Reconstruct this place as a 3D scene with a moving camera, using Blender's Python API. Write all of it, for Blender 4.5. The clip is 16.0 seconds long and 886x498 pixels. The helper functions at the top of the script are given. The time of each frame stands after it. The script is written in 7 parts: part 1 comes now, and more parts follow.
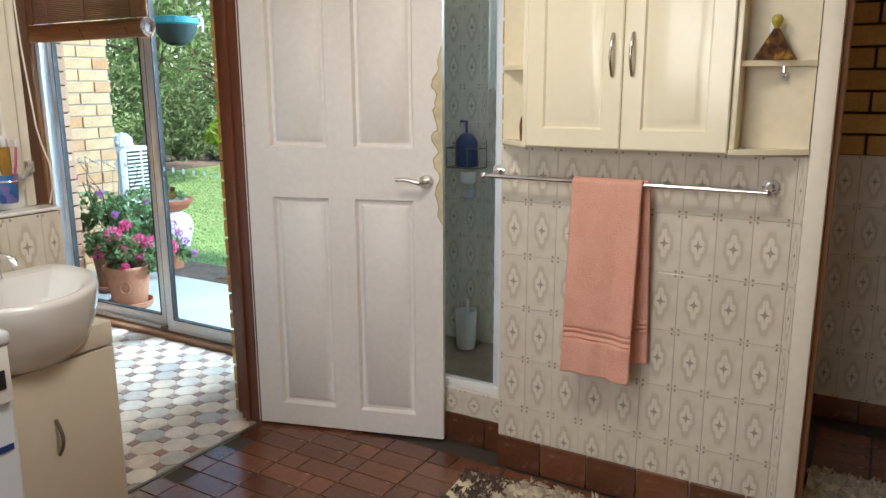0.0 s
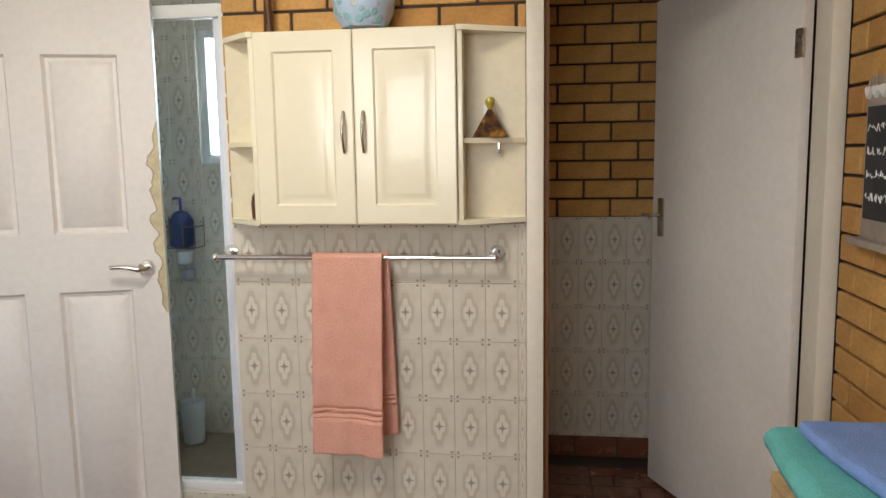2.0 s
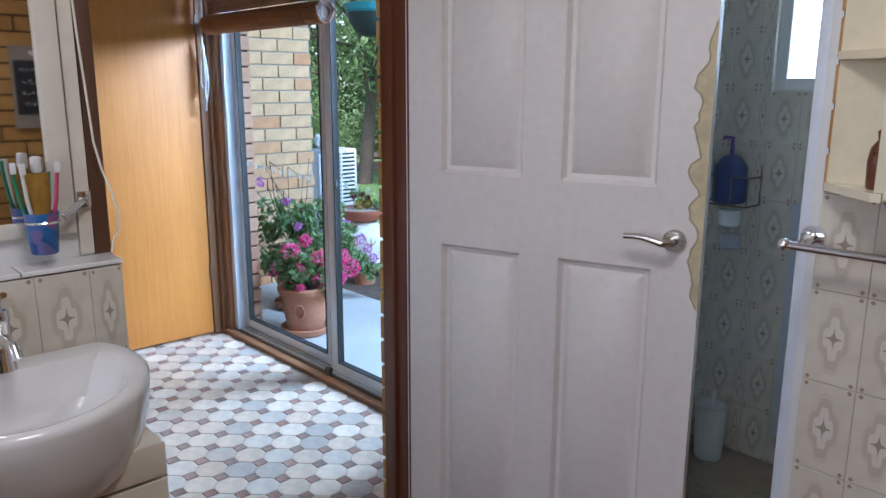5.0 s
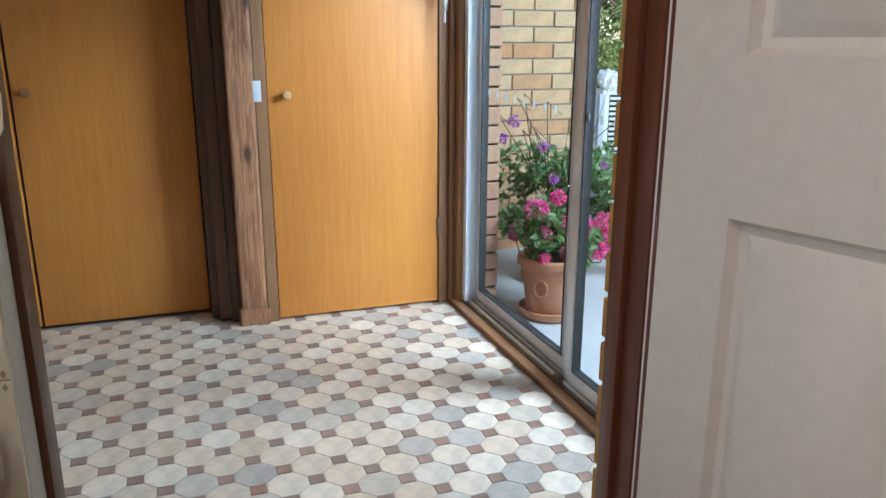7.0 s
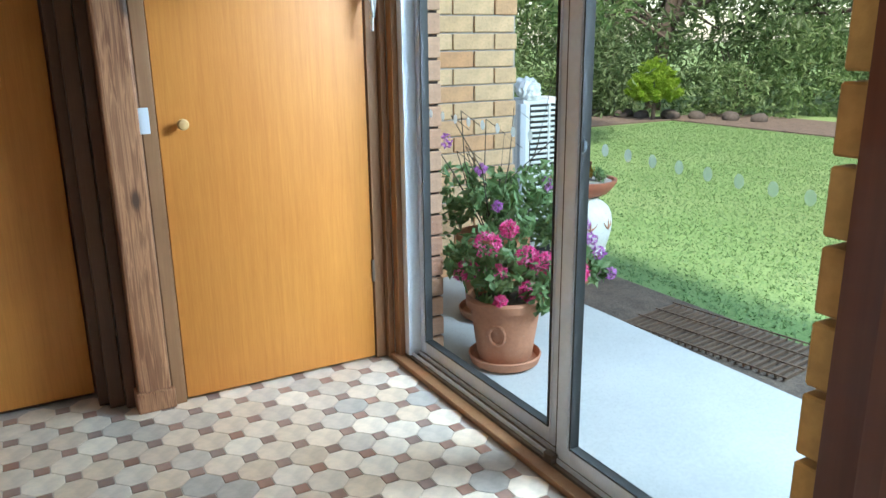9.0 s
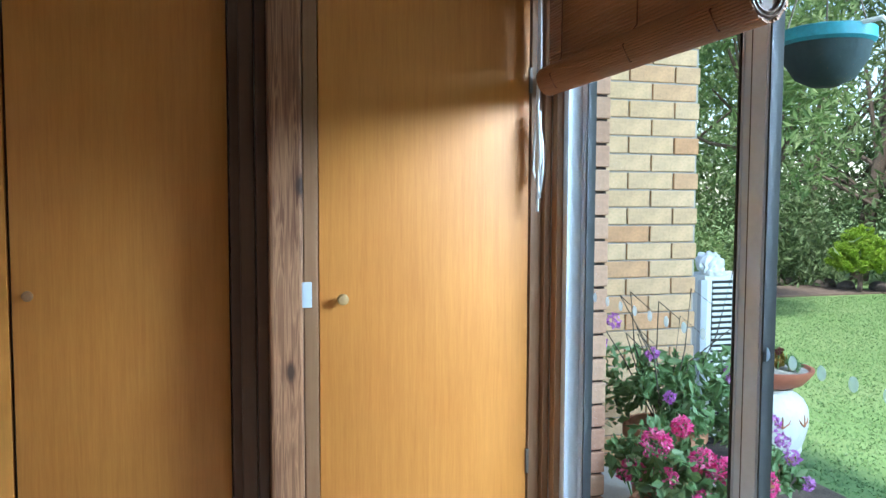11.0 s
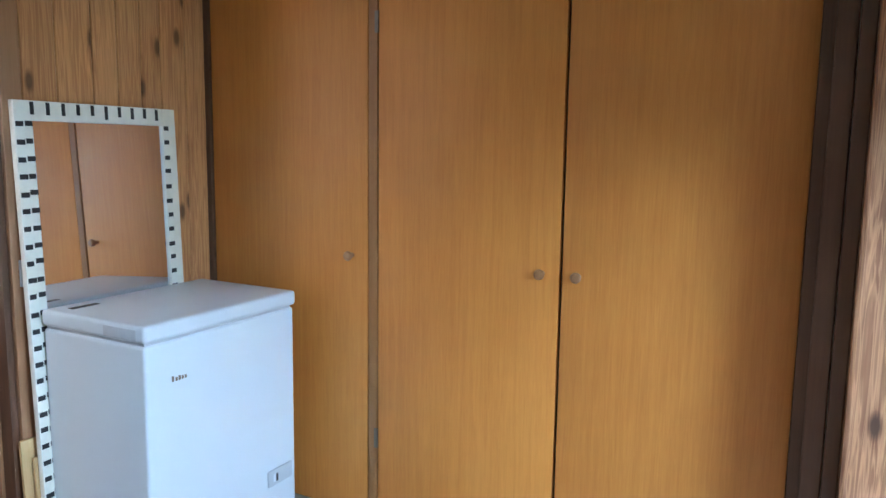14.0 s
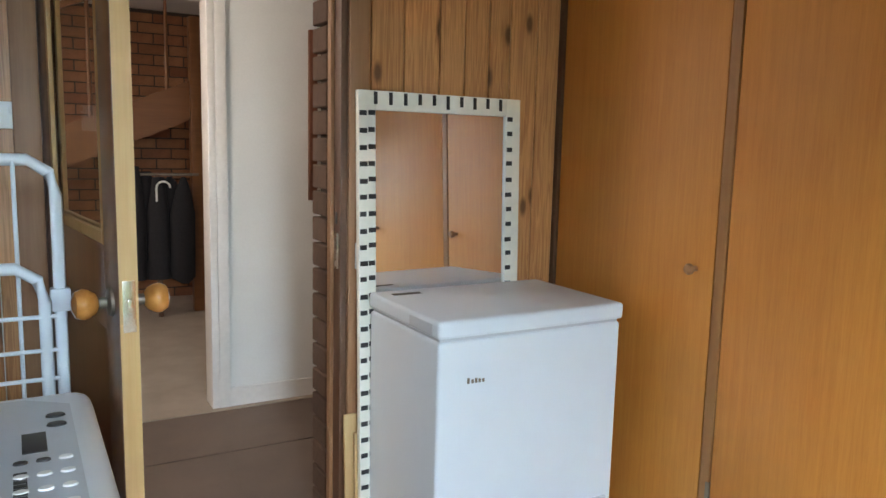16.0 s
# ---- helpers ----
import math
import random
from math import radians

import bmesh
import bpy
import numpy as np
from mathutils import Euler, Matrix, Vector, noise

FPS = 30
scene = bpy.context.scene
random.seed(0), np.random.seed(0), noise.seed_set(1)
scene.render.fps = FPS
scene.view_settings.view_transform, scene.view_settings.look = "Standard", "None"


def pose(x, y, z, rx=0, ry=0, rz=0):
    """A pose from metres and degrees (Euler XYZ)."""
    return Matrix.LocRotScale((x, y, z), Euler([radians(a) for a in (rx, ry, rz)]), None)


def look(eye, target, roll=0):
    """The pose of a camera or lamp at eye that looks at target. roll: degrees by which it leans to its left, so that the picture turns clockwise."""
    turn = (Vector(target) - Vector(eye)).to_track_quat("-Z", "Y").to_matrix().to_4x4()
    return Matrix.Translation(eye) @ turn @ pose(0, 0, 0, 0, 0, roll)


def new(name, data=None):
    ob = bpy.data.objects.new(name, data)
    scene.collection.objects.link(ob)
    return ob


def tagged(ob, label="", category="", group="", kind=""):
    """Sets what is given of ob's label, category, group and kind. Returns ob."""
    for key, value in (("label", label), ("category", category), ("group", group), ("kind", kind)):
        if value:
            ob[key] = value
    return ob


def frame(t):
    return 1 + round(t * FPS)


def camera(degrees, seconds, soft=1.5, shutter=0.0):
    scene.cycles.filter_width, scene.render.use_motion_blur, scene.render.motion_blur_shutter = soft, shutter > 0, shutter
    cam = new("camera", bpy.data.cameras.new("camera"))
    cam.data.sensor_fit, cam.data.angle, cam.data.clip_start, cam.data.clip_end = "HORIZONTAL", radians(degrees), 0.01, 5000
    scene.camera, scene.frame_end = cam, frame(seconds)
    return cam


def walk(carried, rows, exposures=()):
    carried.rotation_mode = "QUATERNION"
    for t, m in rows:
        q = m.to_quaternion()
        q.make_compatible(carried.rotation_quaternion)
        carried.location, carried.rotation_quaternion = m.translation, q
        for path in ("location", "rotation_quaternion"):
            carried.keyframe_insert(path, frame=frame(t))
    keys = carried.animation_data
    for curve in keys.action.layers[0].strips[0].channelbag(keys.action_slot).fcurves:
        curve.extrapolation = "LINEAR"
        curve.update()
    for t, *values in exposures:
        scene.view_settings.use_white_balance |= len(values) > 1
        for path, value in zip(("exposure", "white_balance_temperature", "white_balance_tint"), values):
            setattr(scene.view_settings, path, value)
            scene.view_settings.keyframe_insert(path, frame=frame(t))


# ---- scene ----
cam = camera(61.1, 16.0)
PATH = [
    (0, (0.672, 0.517, 1.429), (-0.317, 2.203, 1.006), -0.2),
    (0.5, (0.666, 0.526, 1.458), (-0.205, 2.277, 1.038), -0.6),
    (1, (0.601, 0.541, 1.449), (-0.063, 2.391, 1.079), -0.8),
    (1.5, (0.549, 0.543, 1.449), (0.124, 2.469, 1.122), -0.9),
    (2, (0.534, 0.525, 1.46), (0.273, 2.491, 1.201), -0.9),
    (2.5, (0.526, 0.519, 1.474), (0.291, 2.5, 1.323), -0.6),
    (3, (0.512, 0.554, 1.468), (0.124, 2.513, 1.352), 0.0),
    (3.5, (0.472, 0.735, 1.449), (-0.239, 2.594, 1.256), 0.5),
    (4, (0.414, 0.932, 1.459), (-0.595, 2.633, 1.165), 0.5),
    (4.5, (0.256, 1.141, 1.441), (-0.993, 2.658, 1.07), 0.2),
    (5, (0.079, 1.364, 1.433), (-1.356, 2.691, 1.006), 0.2),
    (5.2, (0.008, 1.464, 1.425), (-1.486, 2.715, 0.975), 0.2),
    (7.3, (-0.832, 2.18, 1.19), (-2.664, 2.757, 0.631), 0.5),
    (7.5, (-0.923, 2.205, 1.185), (-2.758, 2.753, 0.606), 0.6),
    (8, (-1.063, 2.176, 1.227), (-2.861, 2.787, 0.599), -0.7),
    (8.5, (-1.236, 2.101, 1.227), (-2.956, 2.922, 0.621), -1.6),
    (8.7, (-1.269, 2.081, 1.23), (-2.948, 2.999, 0.65), -1.6),
    (10.8, (-1.373, 2.161, 1.352), (-3.252, 2.838, 1.234), 0.4),
    (11, (-1.409, 2.21, 1.322), (-3.33, 2.75, 1.197), 0.2),
    (11.5, (-1.44, 2.299, 1.328), (-3.418, 2.529, 1.133), 0.5),
    (12, (-1.527, 2.266, 1.387), (-3.506, 2.31, 1.1), 0.5),
    (12.5, (-1.655, 2.254, 1.395), (-3.625, 2.075, 1.101), 0.6),
    (13, (-1.744, 2.255, 1.39), (-3.677, 1.827, 1.109), 0.6),
    (13.5, (-1.818, 2.258, 1.387), (-3.681, 1.583, 1.12), 0.7),
    (14, (-1.886, 2.287, 1.409), (-3.634, 1.352, 1.14), 0.8),
    (14.5, (-1.967, 2.283, 1.389), (-3.569, 1.115, 1.127), 1.0),
    (15, (-2.081, 2.263, 1.38), (-3.501, 0.881, 1.11), 1.2),
    (15.5, (-2.2, 2.226, 1.36), (-3.422, 0.665, 1.095), 1.6),
    (16, (-2.344, 2.289, 1.362), (-3.327, 0.568, 1.091), 1.4),
]
walk(cam, [(t, look(eye, target, roll)) for t, eye, target, roll in PATH],
     [(0.0, 1.45, 6500, 10), (1.0, 1.3, 6500, 10), (1.5, 1.6, 6400, 10), (2.5, 1.6, 6500, 10), (3.5, 1.45, 6400, 10), (4.0, 1.1, 6100, 12), (4.5, 1.05, 5800, 14), (5.2, 0.8, 5600, 18), (7.5, 0.85, 6800, 14), (8.5, 0.9, 6800, 12),
      (11.0, 1.05, 6100, 10), (13.0, 1.52, 5500, 12), (14.5, 1.66, 6050, 12), (15.2, 1.58, 6450, 14), (16.0, 1.48, 7300, 16)])


# ---------------------------------------------------------------- world and lights
world = bpy.data.worlds.new("sky")
scene.world = world
world.use_nodes = True
wt = world.node_tree
sky = wt.nodes.new("ShaderNodeTexSky")
sky.sky_type = "NISHITA"
sky.sun_disc = False
sky.sun_elevation = radians(48)
sky.sun_rotation = radians(120)
wt.links.new(sky.outputs[0], wt.nodes["Background"].inputs[0])
wt.nodes["Background"].inputs[1].default_value = 0.15


def lamp(name, kind, m, strength, color=(1, 1, 1), size=(1, 1), angle=0.5):
    data = bpy.data.lights.new(name, kind)
    data.energy, data.color = strength, color
    if kind == "AREA":
        data.shape, data.size, data.size_y = "RECTANGLE", size[0], size[1]
    if kind == "SUN":
        data.angle = radians(angle)
    ob = new(name, data)
    ob.matrix_world = m
    return ob


lamp("sun", "SUN", look((6.0, -3.5, 10.0), (0, 0, 0)), 3.9, (1, 0.96, 0.9), angle=6)
# added lamp out of view, stands in for open-garden daylight at the sliding door
lamp("door_daylight", "AREA", look((-1.70, 5.25, 2.35), (-3.3, 2.2, 0.5)), 128, (0.53, 0.78, 1.0), (1.8, 1.0))
# added fill lamp for an assumed, unseen bathroom window behind the walker
lamp("bath_daylight", "AREA", look((-0.30, -0.70, 1.75), (-0.4, 2.9, 1.0)), 8.5, (1.0, 0.96, 0.92), (1.3, 1.0))
# ceiling light of the bathroom, out of view overhead
lamp("bath_ceiling_light", "AREA", look((-0.30, 1.75, 2.40), (-0.30, 1.751, 0.0)), 7.2, (1.0, 0.93, 0.82), (0.45, 0.45))
# daylight in the shower window
lamp("shower_daylight", "AREA", look((-0.85, 4.045, 1.735), (-0.85, 2.6, 1.734)), 1.3, (0.80, 0.92, 1.0), (0.46, 0.58))
# two added fill lamps out of view brighten the hall and the stairs
lamp("hall_daylight", "AREA", look((-1.78, -0.75, 1.8), (-3.6, -1.5, 1.1)), 9, (1.0, 0.95, 0.9), (0.8, 1.0))
lamp("stair_daylight", "AREA", look((-1.78, -3.0, 1.9), (-3.4, -3.2, 0.4)), 6, (1.0, 0.94, 0.88), (0.8, 1.0))

# ---------------------------------------------------------------- materials


def material(name, rough=0.5, metal=0.0, coat=0.0):
    m = bpy.data.materials.new(name)
    m.use_nodes = True
    nt = m.node_tree
    b = nt.nodes["Principled BSDF"]
    b.inputs["Roughness"].default_value = rough
    b.inputs["Metallic"].default_value = metal
    b.inputs["Coat Weight"].default_value = coat
    return m, nt, b


def node(nt, kind, **inputs):
    n = nt.nodes.new("ShaderNode" + kind)
    for k, v in inputs.items():
        n.inputs[k.replace("_", " ")].default_value = v
    return n


def coords(nt, scale=(1, 1, 1), kind="Object", rot=(0, 0, 0), shift=0.0):
    tc = nt.nodes.new("ShaderNodeTexCoord")
    mp = nt.nodes.new("ShaderNodeMapping")
    if shift:
        oi = nt.nodes.new("ShaderNodeObjectInfo")
        mu = nt.nodes.new("ShaderNodeVectorMath")
        mu.operation = "SCALE"
        mu.inputs[0].default_value = (shift, shift * 1.7, shift * 0.6)
        nt.links.new(oi.outputs["Random"], mu.inputs["Scale"])
        nt.links.new(mu.outputs[0], mp.inputs["Location"])
    mp.inputs["Scale"].default_value = scale
    mp.inputs["Rotation"].default_value = rot
    nt.links.new(tc.outputs[kind], mp.inputs["Vector"])
    return mp.outputs[0]


def ramp(nt, src, stops):
    r = nt.nodes.new("ShaderNodeValToRGB")
    e = r.color_ramp.elements
    while len(e) < len(stops):
        e.new(0.5)
    for el, (p, c) in zip(e, stops):
        el.position, el.color = p, (*c, 1)
    nt.links.new(src, r.inputs[0])
    return r.outputs[0]


def mix(nt, fac, a, b, mode="MIX"):
    n = nt.nodes.new("ShaderNodeMix")
    n.data_type, n.blend_type = "RGBA", mode
    for sock, v in ((n.inputs[0], fac), (n.inputs[6], a), (n.inputs[7], b)):
        if hasattr(v, "is_linked"):
            nt.links.new(v, sock)
        else:
            sock.default_value = v if isinstance(v, float) else (*v, 1)
    return n.outputs[2]


def bump(nt, bsdf, height, strength=0.2, dist=0.002):
    n = node(nt, "Bump", Strength=strength, Distance=dist)
    nt.links.new(height, n.inputs["Height"])
    nt.links.new(n.outputs[0], bsdf.inputs["Normal"])


def shade(c, k):
    return tuple(min(1.0, v * k) for v in c)


def surface(name, col, rough=0.5, var=0.12, grain=60, spots=3, relief=0.15, metal=0.0, coat=0.0, per_piece=0.0, dist=0.002, tones=()):
    """A plain surface with stains at one scale and grain at another."""
    m, nt, b = material(name, rough, metal, coat)
    co = coords(nt)
    big = node(nt, "TexNoise", Scale=spots, Detail=5.0, Roughness=0.6)
    fine = node(nt, "TexNoise", Scale=grain, Detail=4.0)
    for n in (big, fine):
        nt.links.new(co, n.inputs["Vector"])
    c1 = ramp(nt, big.outputs[0], ((0.3, shade(col, 1 - var)), (0.7, shade(col, 1 + var * 0.6))))
    c2 = mix(nt, 0.25, c1, ramp(nt, fine.outputs[0], ((0.35, shade(col, 1 - var * 1.5)), (0.65, shade(col, 1 + var)))))
    if per_piece:
        oi = nt.nodes.new("ShaderNodeObjectInfo")
        c2 = mix(nt, 0.85, c2, ramp(nt, oi.outputs["Random"], ((0, (1 - per_piece,) * 3), (1, (1.0, 1.0, 1.0)))), "MULTIPLY")
    if tones:
        oi = nt.nodes.new("ShaderNodeObjectInfo")
        ge = nt.nodes.new("ShaderNodeNewGeometry")
        ad = nt.nodes.new("ShaderNodeMath")
        ad.operation = "ADD"
        fr = nt.nodes.new("ShaderNodeMath")
        fr.operation = "FRACT"
        nt.links.new(oi.outputs["Random"], ad.inputs[0])
        nt.links.new(ge.outputs["Random Per Island"], ad.inputs[1])
        nt.links.new(ad.outputs[0], fr.inputs[0])
        c2 = mix(nt, 0.85, c2, ramp(nt, fr.outputs[0], tones))
        c2 = mix(nt, 1.0, c2, ramp(nt, big.outputs[0], ((0.32, (0.86, 0.85, 0.84)), (0.62, (1.16, 1.15, 1.13)))), "MULTIPLY")
    nt.links.new(c2, b.inputs["Base Color"])
    k = min(1.0, var / 0.06)
    r = ramp(nt, big.outputs[0], ((0.3, (max(0.02, rough - 0.06 * k),) * 3), (0.7, (min(1, rough + 0.08 * k),) * 3)))
    nt.links.new(r, b.inputs["Roughness"])
    if relief:
        bump(nt, b, fine.outputs[0], relief, dist)
    return m


def timber(name, light, dark, scale=1.0, axis=2, rough=0.45, knots=0.0, coat=0.0, fine=1.0, contrast=1.0):
    """Wood with its grain along one axis, with a slow change of tone and, if wanted, knots."""
    m, nt, b = material(name, rough, 0, coat)
    s = [14 * scale] * 3
    s[axis] = 0.55 * scale
    co = coords(nt, s, shift=40.0)
    co1 = coords(nt, (1.3, 1.3, 1.3))
    n1 = node(nt, "TexNoise", Scale=1.6, Detail=6.0, Roughness=0.62, Distortion=0.5)
    n2 = node(nt, "TexNoise", Scale=9.0 * fine, Detail=3.0)
    n3 = node(nt, "TexNoise", Scale=1.5, Detail=3.0)
    nt.links.new(co, n1.inputs["Vector"])
    nt.links.new(co, n2.inputs["Vector"])
    nt.links.new(co1, n3.inputs["Vector"])
    mid = tuple((a + c) / 2 for a, c in zip(light, dark))
    d = tuple(mm + (dd - mm) * contrast for mm, dd in zip(mid, dark))
    l = tuple(mm + (dd - mm) * contrast for mm, dd in zip(mid, light))
    c = ramp(nt, n1.outputs[0], ((0.3, d), (0.5, mid), (0.72, l)))
    c = mix(nt, 0.3, c, ramp(nt, n2.outputs[0], ((0.35, d), (0.65, l))))
    c = mix(nt, 0.35, c, ramp(nt, n3.outputs[0], ((0.3, d), (0.7, l))))
    if knots:
        sp = nt.nodes.new("ShaderNodeSeparateXYZ")
        nt.links.new(coords(nt, (6.0, 6.0, 2.6), shift=40.0), sp.inputs[0])
        ad = nt.nodes.new("ShaderNodeMath")
        nt.links.new(sp.outputs[0], ad.inputs[0])
        nt.links.new(sp.outputs[1], ad.inputs[1])
        cb = nt.nodes.new("ShaderNodeCombineXYZ")
        nt.links.new(ad.outputs[0], cb.inputs[0])
        nt.links.new(sp.outputs[2], cb.inputs[1])
        vo = node(nt, "TexVoronoi", Scale=1.0, Randomness=1.0)
        vo.voronoi_dimensions = "2D"
        nt.links.new(cb.outputs[0], vo.inputs["Vector"])
        halo = ramp(nt, vo.outputs["Distance"], ((0.05, (0.7, 0.7, 0.7)), (0.22, (0, 0, 0))))
        c = mix(nt, halo, c, d)
        wv = node(nt, "TexNoise", Scale=5.5, Detail=2.0, Distortion=1.2)
        nt.links.new(co, wv.inputs["Vector"])
        c = mix(nt, 0.45, c, ramp(nt, wv.outputs[0], ((0.40, d), (0.52, l), (0.62, d))))
        k = ramp(nt, vo.outputs["Distance"], ((0.05, (1, 1, 1)), (0.115, (0, 0, 0))))
        c = mix(nt, k, c, shade(dark, 0.35))
    oi = nt.nodes.new("ShaderNodeObjectInfo")
    c = mix(nt, 0.6, c, ramp(nt, oi.outputs["Random"], ((0, (0.78, 0.78, 0.78)), (1, (1.0, 1.0, 1.0)))), "MULTIPLY")
    nt.links.new(c, b.inputs["Base Color"])
    bump(nt, b, n1.outputs[0], 0.18, 0.002)
    return m


def glassy(name, col=(1, 1, 1), rough=0.0, ior=1.45):
    m, nt, b = material(name, rough)
    b.inputs["Base Color"].default_value = (*col, 1)
    b.inputs["Transmission Weight"].default_value = 1.0
    b.inputs["IOR"].default_value = ior
    return m


def glow(name, col, strength):
    m, nt, b = material(name, 0.6)
    b.inputs["Base Color"].default_value = (*col, 1)
    b.inputs["Emission Color"].default_value = (*col, 1)
    b.inputs["Emission Strength"].default_value = strength
    return m


# ---------------------------------------------------------------- building blocks


def box(bm, lo, hi, bevel=0.0, seg=2):
    """An upright block from corner lo to corner hi, its edges rounded by bevel."""
    made = bmesh.ops.create_cube(bm, size=1.0)["verts"]
    c = Vector([(a + d) / 2 for a, d in zip(lo, hi)])
    s = [abs(d - a) for a, d in zip(lo, hi)]
    for v in made:
        v.co = Vector([v.co[i] * s[i] for i in range(3)]) + c
    if bevel:
        ed = list({e for v in made for e in v.link_edges})
        bmesh.ops.bevel(bm, geom=ed, offset=min(bevel, min(s) * 0.45), segments=seg, affect="EDGES", profile=0.6)
    return bm


def blocks(*specs, bevel=0.0, seg=2):
    bm = bmesh.new()
    for lo, hi in specs:
        box(bm, lo, hi, bevel, seg)
    return bm


def lathe(bm, profile, centre=(0, 0, 0), seg=32, squash=(1, 1)):
    """A turned body: profile is a row of (radius, height)."""
    rings = []
    for r, z in profile:
        rings.append([bm.verts.new((centre[0] + r * squash[0] * math.cos(2 * math.pi * i / seg), centre[1] + r * squash[1] * math.sin(2 * math.pi * i / seg), centre[2] + z)) for i in range(seg)])
    for a, c in zip(rings, rings[1:]):
        for i in range(seg):
            bm.faces.new((a[i], a[(i + 1) % seg], c[(i + 1) % seg], c[i]))
    for ring, flip in ((rings[0], True), (rings[-1], False)):
        bm.faces.new(ring[::-1] if flip else ring)
    return bm


def tube(bm, pts, r, seg=10, r_end=None):
    """A round bar along a row of points."""
    pts = [Vector(p) for p in pts]
    rings = []
    up = Vector((0.13, 0.31, 0.94))
    for i, p in enumerate(pts):
        d = (pts[min(i + 1, len(pts) - 1)] - pts[max(i - 1, 0)]).normalized()
        a = d.cross(up)
        if a.length < 0.05:
            a = d.cross(Vector((1, 0, 0)))
        a.normalize()
        c = d.cross(a)
        rr = r if r_end is None else r + (r_end - r) * i / max(1, len(pts) - 1)
        rings.append([bm.verts.new(p + rr * (math.cos(2 * math.pi * k / seg) * a + math.sin(2 * math.pi * k / seg) * c)) for k in range(seg)])
    for a, c in zip(rings, rings[1:]):
        for k in range(seg):
            bm.faces.new((a[k], a[(k + 1) % seg], c[(k + 1) % seg], c[k]))
    bm.faces.new(rings[0][::-1])
    bm.faces.new(rings[-1])
    return bm


def prism(bm, outline, z0, z1, axis=2):
    """A flat outline (pairs) pushed out along an axis from z0 to z1."""
    def at(p, z):
        q = [p[0], p[1]]
        q.insert(axis, z)
        return bm.verts.new(q)
    lo, hi = [at(p, z0) for p in outline], [at(p, z1) for p in outline]
    n = len(outline)
    bm.faces.new(lo[::-1])
    bm.faces.new(hi)
    for i in range(n):
        bm.faces.new((lo[i], lo[(i + 1) % n], hi[(i + 1) % n], hi[i]))
    bmesh.ops.recalc_face_normals(bm, faces=bm.faces)
    return bm


def smooth(ob, angle=40):
    me = ob.data
    for p in me.polygons:
        p.use_smooth = True
    me.set_sharp_from_angle(angle=radians(angle))
    return ob


def mesh_of(name, bm, mat):
    bmesh.ops.recalc_face_normals(bm, faces=bm.faces)
    me = bpy.data.meshes.new(name)
    bm.to_mesh(me)
    bm.free()
    if mat:
        me.materials.append(mat)
    return me


def part(name, bm, mat, parent=None, label="", soft=True):
    ob = new(name, mesh_of(name, bm, mat))
    if soft:
        smooth(ob)
    if parent is not None:
        ob.parent = parent
    if label:
        ob["label"] = label
    return ob


def thing(name, at, label, category, group="", turn=0.0):
    ob = new(name)
    ob.empty_display_size = 0.1
    ob.matrix_world = pose(*at, 0, 0, turn)
    return tagged(ob, label, category, group)


def whole(name, bm, mat, label, category, group="", at=(0, 0, 0), turn=0.0, soft=True):
    """A thing that is one mesh."""
    ob = part(name, bm, mat, None, soft=soft)
    ob.matrix_world = pose(*at, 0, 0, turn)
    return tagged(ob, label, category, group)


def structure(name, bm, mat, label="", category=""):
    ob = part(name, bm, mat, None, soft=False)
    return tagged(ob, label, category, kind="structure")


def piece(name, me, parent, at, rot=(0, 0, 0), scale=(1, 1, 1)):
    ob = new(name, me)
    ob.parent = parent
    ob.matrix_basis = pose(*at, *rot) @ Matrix.Diagonal((*scale, 1))
    return ob


def words(name, text, mat, parent, m, size):
    cu = bpy.data.curves.new(name, "FONT")
    cu.body, cu.size, cu.extrude, cu.align_x, cu.align_y = text, size, 0.0004, "CENTER", "CENTER"
    tmp = new("tmp_text", cu)
    me = bpy.data.meshes.new_from_object(tmp)
    bpy.data.objects.remove(tmp)
    me.materials.clear()
    me.materials.append(mat)
    ob = new(name, me)
    ob.parent = parent
    ob.matrix_basis = m
    return ob


M = {}
M["door_white"] = surface("door_white_paint", (0.76, 0.72, 0.68), 0.42, 0.07, 40, 2.5, 0.12)
M["cream"] = surface("cream_vinyl", (0.80, 0.74, 0.56), 0.22, 0.03, 30, 2, 0.03, coat=0.25)
M["cream_dark"] = surface("cream_shelf_board", (0.74, 0.66, 0.47), 0.4, 0.08, 40, 4, 0.05)
M["trim_white"] = surface("cream_trim_paint", (0.78, 0.73, 0.62), 0.4, 0.08, 30, 4, 0.08)
M["plaster"] = surface("white_plaster", (0.78, 0.77, 0.74), 0.75, 0.05, 90, 2, 0.1)
M["ceiling"] = surface("ceiling_paint", (0.8, 0.79, 0.76), 0.8, 0.04, 80, 2, 0.1)
M["jamb"] = timber("red_brown_jamb", (0.195, 0.062, 0.028), (0.10, 0.032, 0.017), 1.2, 2, 0.4, coat=0.15)
M["dark_timber"] = timber("dark_stained_timber", (0.165, 0.072, 0.035), (0.075, 0.033, 0.017), 1.2, 2, 0.5)
M["post"] = timber("rough_pine_post", (0.54, 0.255, 0.125), (0.22, 0.085, 0.04), 1.0, 2, 0.55, knots=1.0, contrast=1.7)
M["mid_timber"] = timber("brown_trim_timber", (0.40, 0.20, 0.095), (0.24, 0.105, 0.045), 1.3, 2, 0.5)
M["veneer"] = timber("honey_veneer", (0.70, 0.275, 0.052), (0.55, 0.185, 0.030), 3.0, 2, 0.52, coat=0.0, contrast=1.25)
